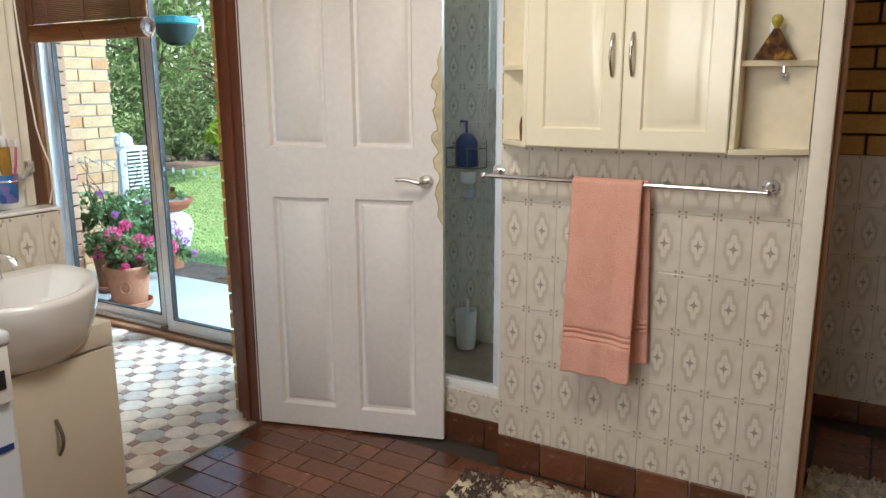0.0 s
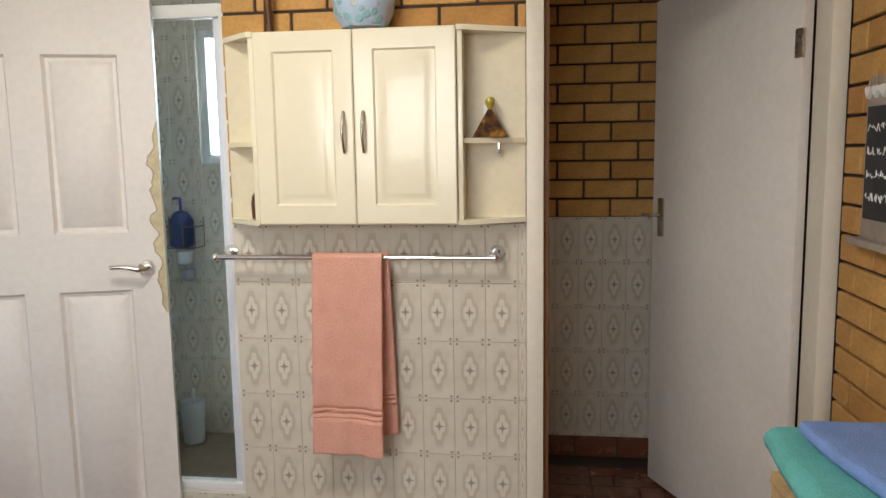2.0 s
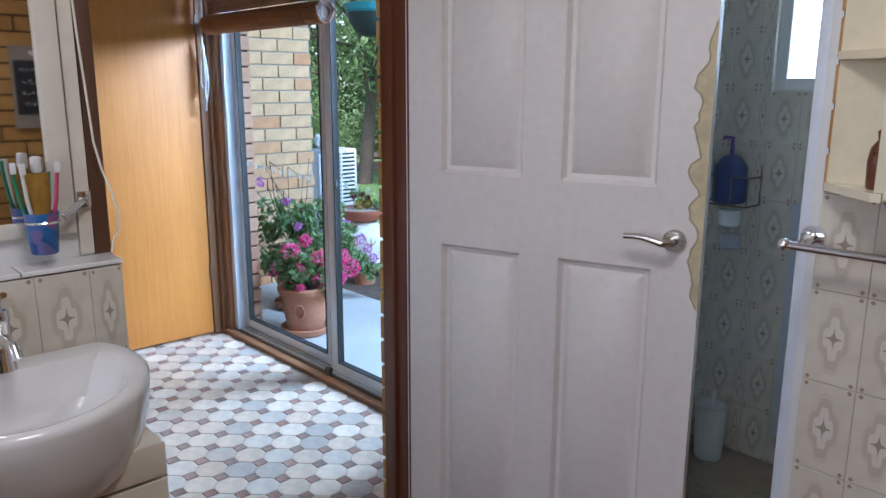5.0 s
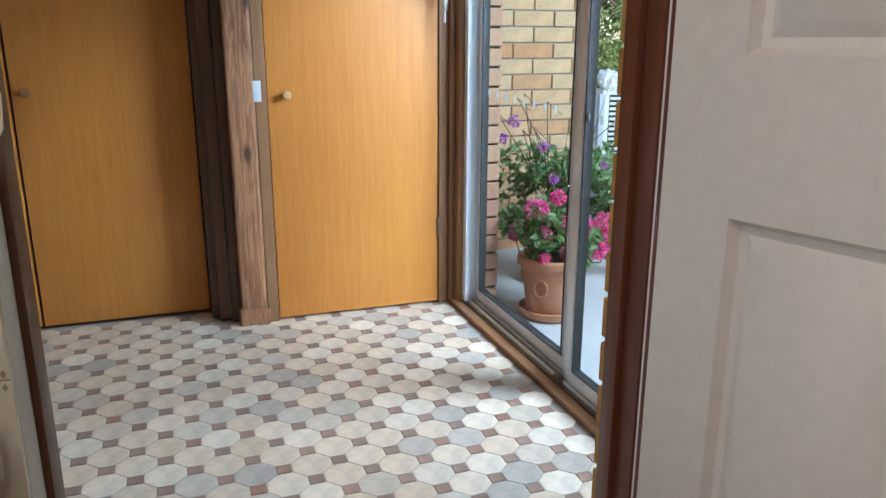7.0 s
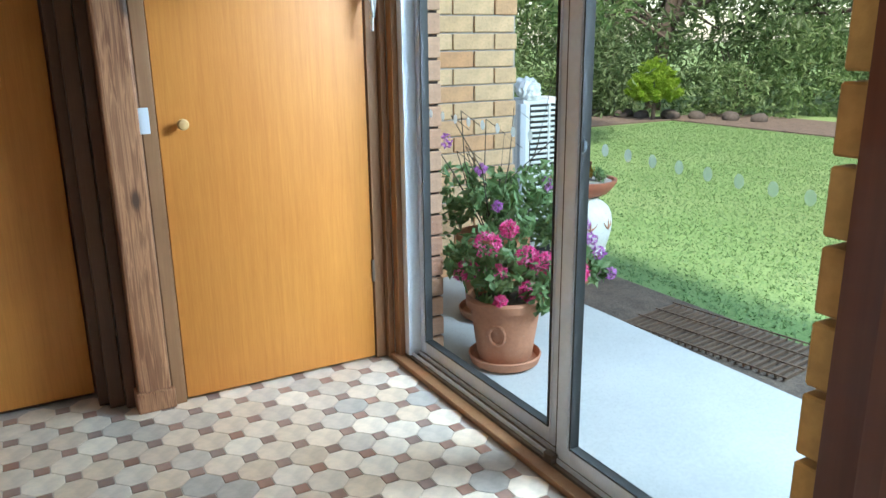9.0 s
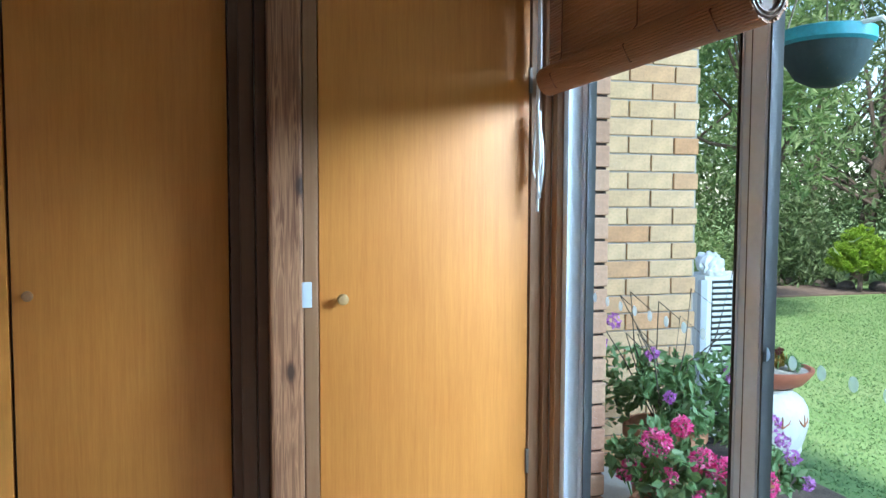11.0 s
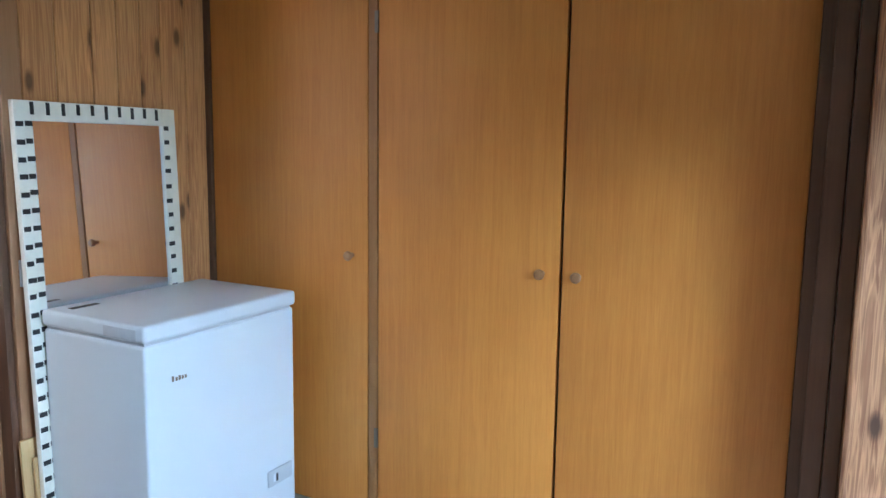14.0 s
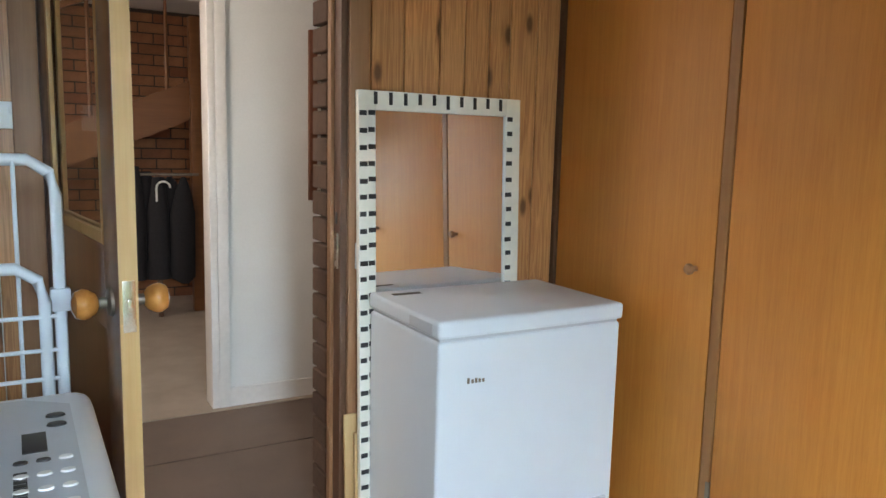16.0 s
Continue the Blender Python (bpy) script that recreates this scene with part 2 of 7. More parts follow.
M["stile"] = timber("honey_brown_stile", (0.40, 0.175, 0.055), (0.27, 0.105, 0.03), 1.3, 2, 0.5)
M["pine"] = timber("knotty_pine_lining", (0.64, 0.31, 0.125), (0.38, 0.155, 0.055), 0.9, 2, 0.42, knots=1.0, contrast=1.4)
M["pale_wood"] = timber("pale_door_edge", (0.62, 0.40, 0.19), (0.47, 0.27, 0.10), 1.5, 2, 0.5)
M["red_wood"] = timber("red_brown_door", (0.20, 0.075, 0.03), (0.10, 0.035, 0.016), 1.0, 2, 0.3, coat=0.3)
M["chrome"] = surface("chrome", (0.82, 0.82, 0.83), 0.1, 0.03, 60, 6, 0.0, metal=1.0)
M["satin"] = surface("satin_nickel", (0.62, 0.58, 0.53), 0.24, 0.05, 80, 6, 0.0, metal=1.0)
M["alu"] = surface("mill_aluminium", (0.72, 0.77, 0.84), 0.42, 0.08, 70, 6, 0.05, metal=0.1)
M["steel_dark"] = surface("tarnished_steel", (0.22, 0.18, 0.15), 0.45, 0.2, 60, 8, 0.1, metal=0.8)
M["glass"] = glassy("window_glass", (0.97, 0.99, 0.98), 0.0, 1.03)
M["shower_glass"] = glassy("shower_glass", (0.93, 0.96, 0.97), 0.04, 1.06)
M["mirror"] = surface("mirror_silver", (0.86, 0.86, 0.85), 0.015, 0.01, 20, 2, 0.0, metal=1.0)
M["ceramic"] = surface("basin_ceramic", (0.78, 0.77, 0.74), 0.09, 0.02, 20, 2, 0.0, coat=0.5)
M["white_enamel"] = surface("white_enamel", (0.66, 0.71, 0.77), 0.3, 0.004, 30, 2, 0.02)
M["vanity"] = surface("vanity_laminate", (0.72, 0.66, 0.54), 0.35, 0.04, 30, 2, 0.03)
M["plastic_white"] = surface("white_plastic", (0.78, 0.78, 0.76), 0.38, 0.03, 40, 3, 0.0)
M["grey_plastic"] = surface("grey_plastic", (0.50, 0.53, 0.58), 0.35, 0.05, 40, 3, 0.0)
M["black"] = surface("black_plastic", (0.02, 0.02, 0.022), 0.4, 0.2, 40, 5, 0.05)
M["grout"] = surface("grout", (0.66, 0.62, 0.55), 0.85, 0.15, 120, 5, 0.2)
M["grout_dark"] = surface("dark_mortar", (0.06, 0.045, 0.035), 0.9, 0.2, 100, 5, 0.3)
M["screed"] = surface("pale_grout", (0.42, 0.36, 0.31), 0.8, 0.15, 100, 5, 0.2)
M["carpet"] = surface("brown_carpet", (0.15, 0.105, 0.083), 0.95, 0.2, 300, 4, 0.6, dist=0.004)
M["carpet_pale"] = surface("pale_carpet", (0.36, 0.29, 0.235), 0.95, 0.2, 300, 4, 0.6, dist=0.004)
M["concrete"] = surface("patio_concrete", (0.52, 0.52, 0.51), 0.75, 0.16, 90, 1.6, 0.25)
M["terracotta"] = surface("terracotta", (0.50, 0.21, 0.115), 0.7, 0.18, 60, 5, 0.2)
M["urn_white"] = surface("urn_white_paint", (0.78, 0.76, 0.72), 0.6, 0.12, 40, 4, 0.2)
M["soil"] = surface("dark_soil", (0.15, 0.11, 0.085), 0.95, 0.5, 90, 9, 0.9, dist=0.012)
M["rust"] = surface("rusty_grate", (0.2, 0.13, 0.09), 0.7, 0.3, 60, 8, 0.3, metal=0.4)
M["rubber"] = surface("black_seal", (0.03, 0.03, 0.03), 0.7, 0.2, 60, 5, 0.1)


def brick_mat(name, a, b, c, rough=0.85):
    m, nt, bs = material(name, rough)
    oi = nt.nodes.new("ShaderNodeObjectInfo")
    ge = nt.nodes.new("ShaderNodeNewGeometry")
    ad = nt.nodes.new("ShaderNodeMath")
    ad.operation = "ADD"
    nt.links.new(oi.outputs["Random"], ad.inputs[0])
    nt.links.new(ge.outputs["Random Per Island"], ad.inputs[1])
    fr = nt.nodes.new("ShaderNodeMath")
    fr.operation = "FRACT"
    nt.links.new(ad.outputs[0], fr.inputs[0])
    base = ramp(nt, fr.outputs[0], ((0.0, a), (0.55, b), (1.0, c)))
    co = coords(nt)
    n = node(nt, "TexNoise", Scale=70.0, Detail=5.0)
    n2 = node(nt, "TexNoise", Scale=9.0, Detail=4.0)
    for k in (n, n2):
        nt.links.new(co, k.inputs["Vector"])
    col = mix(nt, 0.7, base, ramp(nt, n2.outputs[0], ((0.3, (0.72, 0.72, 0.72)), (0.7, (1.1, 1.08, 1.05)))), "MULTIPLY")
    col = mix(nt, 0.5, col, ramp(nt, n.outputs[0], ((0.35, (0.75, 0.73, 0.7)), (0.6, (1.0, 1.0, 1.0)))), "MULTIPLY")
    nt.links.new(col, bs.inputs["Base Color"])
    bump(nt, bs, n.outputs[0], 0.5, 0.003)
    return m


M["brick"] = brick_mat("yellow_ochre_brick", (0.56, 0.31, 0.09), (0.62, 0.36, 0.12), (0.50, 0.255, 0.075))
M["brick_out"] = brick_mat("buff_outdoor_brick", (0.66, 0.405, 0.225), (0.70, 0.46, 0.275), (0.62, 0.31, 0.155))
M["brick_pink"] = brick_mat("pinkish_reveal_brick", (0.50, 0.27, 0.175), (0.55, 0.32, 0.21), (0.45, 0.22, 0.14))
M["brick_red"] = brick_mat("red_stair_brick", (0.30, 0.12, 0.06), (0.36, 0.16, 0.08), (0.24, 0.09, 0.045))


def ornament(name):
    """A glazed wall tile: pale ground, an oval frame with pointed ends, a small four-leaf star, dots in the corners."""
    m, nt, bs = material(name, 0.16, 0, 0.3)
    tc = nt.nodes.new("ShaderNodeTexCoord")
    sep = nt.nodes.new("ShaderNodeSeparateXYZ")
    nt.links.new(tc.outputs["UV"], sep.inputs[0])

    def op(kind, a, b=None, c=None):
        n = nt.nodes.new("ShaderNodeMath")
        n.operation = kind
        for i, v in enumerate((a, b, c)):
            if v is None:
                continue
            if hasattr(v, "is_linked"):
                nt.links.new(v, n.inputs[i])
            else:
                n.inputs[i].default_value = v
        return n.outputs[0]

    u = op("ABSOLUTE", op("SUBTRACT", sep.outputs[0], 0.5))
    v = op("ABSOLUTE", op("SUBTRACT", sep.outputs[1], 0.5))
    # oval with a scalloped, pointed outline
    uu, vv = op("MULTIPLY", u, 4.0), op("MULTIPLY", v, 3.15)
    ang = op("ARCTAN2", vv, uu)
    wob = op("ADD", op("MULTIPLY", op("COSINE", op("MULTIPLY", ang, 4.0)), -0.11), op("MULTIPLY", op("COSINE", op("MULTIPLY", ang, 8.0)), 0.045))
    rad = op("SQRT", op("ADD", op("MULTIPLY", uu, uu), op("MULTIPLY", vv, vv)))
    rad = op("ADD", rad, wob)
    inner = op("LESS_THAN", rad, 0.66)
    ring = op("LESS_THAN", op("ABSOLUTE", op("SUBTRACT", rad, 0.86)), 0.17)
    halo = op("LESS_THAN", op("ABSOLUTE", op("SUBTRACT", rad, 1.12)), 0.06)
    star = op("LESS_THAN", op("MULTIPLY", op("ADD", u, 0.012), op("ADD", v, 0.008)), 0.0019)
    near = op("LESS_THAN", op("ADD", op("MULTIPLY", u, 1.0), op("MULTIPLY", v, 1.0)), 0.15)
    star = op("MULTIPLY", star, near)
    cu, cv = op("SUBTRACT", 0.5, u), op("MULTIPLY", op("SUBTRACT", 0.5, v), 1.85)
    dot = op("LESS_THAN", op("ADD", op("ABSOLUTE", op("SUBTRACT", cu, 0.10)), op("ABSOLUTE", op("SUBTRACT", cv, 0.075))), 0.05)
    no = node(nt, "TexNoise", Scale=22.0, Detail=4.0)
    nt.links.new(coords(nt), no.inputs["Vector"])
    ground = ramp(nt, no.outputs[0], ((0.35, (0.64, 0.59, 0.49)), (0.65, (0.70, 0.65, 0.55))))
    c = mix(nt, halo, ground, (0.63, 0.575, 0.475))
    c = mix(nt, ring, c, (0.555, 0.495, 0.395))
    c = mix(nt, inner, c, (0.71, 0.665, 0.57))
    c = mix(nt, star, c, (0.36, 0.31, 0.25))
    c = mix(nt, dot, c, (0.36, 0.27, 0.20))
    oi = nt.nodes.new("ShaderNodeObjectInfo")
    c = mix(nt, 0.8, c, ramp(nt, oi.outputs["Random"], ((0, (0.93, 0.93, 0.93)), (1, (1.0, 1.0, 1.0)))), "MULTIPLY")
    nt.links.new(c, bs.inputs["Base Color"])
    bump(nt, bs, no.outputs[0], 0.04, 0.002)
    return m


M["ornament"] = ornament("ornamental_wall_tile")
M["quarry"] = surface("brown_quarry_tile", (0.215, 0.080, 0.040), 0.24, 0.30, 40, 7, 0.12, coat=0.2, per_piece=0.62)
M["octagon"] = surface("pale_octagon_tile", (0.60, 0.51, 0.41), 0.34, 0.20, 50, 13, 0.08, tones=((0.0, (0.70, 0.57, 0.45)), (0.18, (0.58, 0.445, 0.33)), (0.36, (0.74, 0.63, 0.52)), (0.5, (0.50, 0.44, 0.385)), (0.62, (0.68, 0.52, 0.385)), (0.76, (0.34, 0.32, 0.30)), (0.86, (0.64, 0.50, 0.38)), (1.0, (0.76, 0.66, 0.55))))
M["dot_tile"] = surface("brown_dot_tile", (0.24, 0.145, 0.10), 0.4, 0.2, 50, 9, 0.08, tones=((0.0, (0.32, 0.155, 0.105)), (0.5, (0.25, 0.165, 0.135)), (1.0, (0.36, 0.20, 0.145))))


# ---------------------------------------------------------------- plan
TW = 2.93      # face of the tiled towel wall
EW = 1.43      # brick wall of the bathroom
BW, LW = -1.57, -1.69   # bathroom and laundry faces of the wall between them
SLIDE = 3.335  # inner line of the sliding door
CUP = -4.145   # front of the cupboards
LINED = -3.93  # front of the single door in the cupboard wall
SOUTH = 0.0    # pine-lined wall of the laundry
CEIL = 2.42
BACK = -0.75   # bathroom wall behind the walker


def plain_wall(name, lo, hi, mat, label):
    return structure(name, blocks((lo, hi)), M[mat], label, "wall")


# floors
structure("floor_bathroom", blocks(((BW + 0.02, BACK, -0.10), (EW + 0.02, 4.1, -0.006))), M["grout_dark"], "dark grout bed under brown quarry tiles", "floor")
structure("floor_laundry", blocks(((-4.25, -0.02, -0.10), (BW + 0.02, 3.42, -0.004))), M["screed"], "pale grout bed under octagon tiles", "floor")
structure("floor_hall", blocks(((-6.0, -4.6, -0.10), (-1.70, -0.02, -0.002))), M["carpet"], "brown short-pile carpet in the hall", "carpet")

# ceilings
structure("ceiling_bathroom", blocks(((BW - 0.02, BACK, CEIL), (EW + 0.2, 4.2, CEIL + 0.1))), M["ceiling"], "white painted ceiling", "ceiling")
structure("ceiling_laundry", blocks(((-4.9, -0.1, CEIL), (BW - 0.02, 3.6, CEIL + 0.1))), M["ceiling"], "white painted ceiling", "ceiling")
structure("ceiling_hall", blocks(((-6.0, -4.6, CEIL), (-1.70, -0.102, CEIL + 0.1))), M["ceiling"], "white painted ceiling", "ceiling")

# bathroom walls
plain_wall("wall_towel", (-0.50, TW + 0.012, 0), (0.50, TW + 0.11, CEIL), "grout", "tiled and brick partition with a towel rail")
structure("wall_towel_head", blocks(((0.50, TW + 0.02, 2.08), (EW, TW + 0.11, CEIL))), M["plaster"], "white wall over the toilet door", "wall")
plain_wall("wall_east", (EW + 0.012, BACK, 0), (EW + 0.2, 4.12, CEIL), "grout_dark", "ochre brick wall with dark raked joints")
# out of view; the window opening is assumed, to go with the fill lamp
structure("wall_south", blocks(((BW, BACK - 0.12, 0), (-1.0, BACK, CEIL)), ((0.45, BACK - 0.12, 0), (EW + 0.2, BACK, CEIL)), ((-1.0, BACK - 0.12, 0), (0.45, BACK, 1.2)), ((-1.0, BACK - 0.12, 2.3), (0.45, BACK, CEIL))), M["plaster"], "white plaster wall with an assumed window opening", "wall")
plain_wall("wall_toilet_back", (0.45, 4.032, 0), (EW + 0.02, 4.12, CEIL), "grout_dark", "back wall of the toilet, brick over tiles")
plain_wall("wall_toilet_side", (0.38, TW + 0.11, 0), (0.488, 4.03, CEIL), "plaster", "white side wall of the toilet")
plain_wall("wall_shower_back", (-1.80, 4.012, 0), (-1.10, 4.12, CEIL), "grout", "tiled back wall of the shower")
structure("wall_shower_window", blocks(((-1.10, 4.012, 0), (-0.60, 4.12, 1.42)), ((-1.10, 4.012, 2.05), (-0.60, 4.12, CEIL)), ((-0.60, 4.012, 0), (0.39, 4.12, CEIL))), M["grout"], "tiled shower wall round a window", "wall")
plain_wall("wall_shower_side", (-1.70, 3.362, 0), (-1.572, 4.01, CEIL), "grout", "tiled side wall of the shower")
# wall between bathroom and laundry with the doorway
UW = -1.645
structure("wall_between", blocks(((LW + 0.012, BACK, 0), (UW, 1.899, CEIL)), ((-1.64, 2.766, 0), (BW, 3.36, CEIL)), ((LW + 0.012, 1.899, 2.09), (BW, 2.765, CEIL))), M["plaster"], "wall with the doorway to the laundry", "wall")
structure("wall_tiled_ledge", blocks(((UW + 0.001, 0.3, 0), (-1.562, 1.899, 1.055)), ((-1.631, 1.899, 0), (-1.562, 1.925, 1.055))), M["grout"], "half-height tiled wall behind the basin", "wall")


def doorway_lining():
    t = thing("door_frame", (BW, 2.73, 0), "red-brown timber door frame round the laundry doorway", "door frame")
    t["kind"] = "structure"
    part("jamb", blocks(((-0.085, 0.0, 0), (0.012, 0.035, 2.06)), bevel=0.004), M["jamb"], t)
    part("lining", blocks(((-0.150, 0.042, 0), (-0.086, 0.055, 2.06)), bevel=0.003), M["jamb"], t)
    part("jamb", blocks(((LW - BW - 0.005, -0.83, 0), (-0.062, -0.795, 2.06)), bevel=0.004), M["dark_timber"], t)
    part("head", blocks(((LW - BW - 0.005, -0.83, 2.06), (0.012, 0.035, 2.09)), bevel=0.004), M["jamb"], t)
    part("stop", blocks(((-0.055, -0.012, 0), (-0.03, 0.0, 2.05)), bevel=0.002), M["jamb"], t)
    part("architrave", blocks(((0.012, 0.002, 0), (0.027, 0.05, 2.10)), bevel=0.004), M["jamb"], t)
    part("architrave", blocks(((LW - BW - 0.022, -0.88, 0), (LW - BW - 0.006, -0.81, 2.10)), bevel=0.004), M["dark_timber"], t)


doorway_lining()


def lever(parent, x, z, y, side=-1, mat="satin"):
    """A lever handle on a round rose; side is the way it stands off the leaf."""
    bm = bmesh.new()
    tube(bm, [(x, y, z), (x, y + side * 0.010, z)], 0.027, 28)
    tube(bm, [(x, y + side * 0.008, z), (x, y + side * 0.014, z)], 0.020, 24)
    h = part("lever_handle", bm, M[mat], parent, "satin chrome lever handle")
    bm = bmesh.new()
    pts = [(x, y + side * 0.012, z), (x, y + side * 0.045, z), (x - 0.012, y + side * 0.055, z)]
    pts += [(x - 0.02 - 0.088 * k / 8, y + side * 0.056, z + 0.008 * math.sin(k / 8 * math.pi) + 0.010 * (k / 8) ** 2) for k in range(9)]
    tube(bm, pts, 0.0095, 12, 0.007)
    part("grip", bm, M[mat], h)


def panel_door(name, w, h, at, turn, label):
    """A moulded door leaf with two tall panels over two taller ones; hinge at its left end, face to -y."""
    t = thing(name, at, label, "door", turn=turn)
    th = 0.036
    cols = ((0.115, 0.355), (0.465, 0.705))
    rows = ((0.095, 0.985), (1.185, 1.785))
    bm = bmesh.new()
    xs = [0, cols[0][0], cols[0][1], cols[1][0], cols[1][1], w]
    zs = [0, rows[0][0], rows[0][1], rows[1][0], rows[1][1], h]
    for i in range(5):
        for j in range(5):
            hole = i in (1, 3) and j in (1, 3)
            x0, x1, z0, z1 = xs[i], xs[i + 1], zs[j], zs[j + 1]
            for y, s in ((0.0, 1), (th, -1)):
                if not hole:
                    bm.faces.new([bm.verts.new(p) for p in ((x0, y, z0), (x1, y, z0), (x1, y, z1), (x0, y, z1))])
                    continue
                # sunk moulding, then a raised field
                rings = ((0, 0), (0.009, 0.016), (0.020, 0.017), (0.040, 0.003))
                loops = []
                for inset, d in rings:
                    loops.append([bm.verts.new(p) for p in ((x0 + inset, y + s * d, z0 + inset), (x1 - inset, y + s * d, z0 + inset), (x1 - inset, y + s * d, z1 - inset), (x0 + inset, y + s * d, z1 - inset))])
                for a, c in zip(loops, loops[1:]):
                    for k in range(4):
                        bm.faces.new((a[k], a[(k + 1) % 4], c[(k + 1) % 4], c[k]))
                bm.faces.new(loops[-1])
    for a, c in (((0, 0), (w, 0)), ((0, h), (w, h))):
        bm.faces.new([bm.verts.new(p) for p in ((a[0], 0, a[1]), (c[0], 0, c[1]), (c[0], th, c[1]), (a[0], th, a[1]))])
    for x in (0, w):
        bm.faces.new([bm.verts.new(p) for p in ((x, 0, 0), (x, th, 0), (x, th, h), (x, 0, h))])
    bmesh.ops.remove_doubles(bm, verts=bm.verts, dist=0.0002)
    part("leaf", bm, M["door_white"], t)
    return t, th


LEAF_TURN = math.degrees(math.atan2(2.974 - 2.731, 0.782))
bath_door, leaf_th = panel_door("bathroom_door", 0.82, 2.04, (-1.553, 2.731, 0.012), LEAF_TURN, "open cream-white moulded four-panel door with peeling edge")
lever(bath_door, 0.757, 1.062, 0.0)


def peeling(parent):
    """Bare wood along the latch edge, with a ragged outline."""
    random.seed(4)
    pts = []
    n = 46
    for k in range(n + 1):
        z = 0.90 + 0.66 * k / n
        w = 0.028 + 0.010 * math.sin(k * 0.9) + 0.007 * random.uniform(-1, 1)
        w *= min(1.0, (k + 1) / 6, (n - k + 1) / 9)
        if 0.98 < z < 1.13:
            w *= 0.75
        pts.append((0.8195 - w, z))
    outline = [(0.8195, 0.89)] + pts + [(0.8195, 1.57)]
    bm = prism(bmesh.new(), outline, -0.0012, 0.0004, axis=1)
    part("bare_patch", bm, surface("bare_filler", (0.60, 0.52, 0.33), 0.7, 0.25, 50, 12, 0.3), parent, "flaked paint showing cream undercoat", soft=False)
    bm = bmesh.new()
    for a, c in zip(pts, pts[1:]):
        tube(bm, [(a[0], -0.0012, a[1]), (c[0], -0.0012, c[1])], 0.0022, 6)
    part("flake_rim", bm, surface("flake_rim_paint", (0.42, 0.36, 0.24), 0.7, 0.2, 50, 12, 0.2), parent)


peeling(bath_door)


# toilet door, plain leaf opened into the toilet
def flush_door(name, w, h, at, turn, mat, label):
    t = thing(name, at, label, "door", turn=turn)
    part("leaf", blocks(((0, 0, 0), (w, 0.036, h)), bevel=0.002), M[mat], t)
    return t


wc = flush_door("toilet_door", 0.82, 2.04, (1.372, 3.06, 0.012), 114.3, "door_white", "plain cream-white toilet door standing open")
bm = bmesh.new()
box(bm, (0.735, 0.036, 1.08), (0.775, 0.044, 1.24), 0.006)
hp = part("handle_plate", bm, M["satin"], wc, "small brass lever on a plate")
bm = bmesh.new()
tube(bm, [(0.755, 0.042, 1.17), (0.755, 0.085, 1.17), (0.765, 0.092, 1.17), (0.81, 0.09, 1.168)], 0.008, 10)
part("lever", bm, M["satin"], hp)
for z in (0.25, 1.72):
    part("hinge", blocks(((-0.004, 0.030, z), (0.03, 0.042, z + 0.09)), bevel=0.002), M["satin"], wc)

wcf = thing("toilet_door_frame", (0.485, TW - 0.012, 0), "cream painted frame of the toilet doorway", "door frame")
wcf["kind"] = "structure"
part("jamb", blocks(((0.0, 0.0, 0), (0.055, 0.14, 2.10)), bevel=0.005), M["trim_white"], wcf)
part("stop", blocks(((0.055, 0.05, 0), (0.072, 0.10, 2.07)), bevel=0.004), M["mid_timber"], wcf)
part("jamb", blocks(((0.892, 0.0, 0), (0.944, 0.14, 2.10)), bevel=0.005), M["trim_white"], wcf)
part("head", blocks(((0.0, -0.002, 2.07), (0.944, 0.142, 2.11)), bevel=0.005), M["trim_white"], wcf)


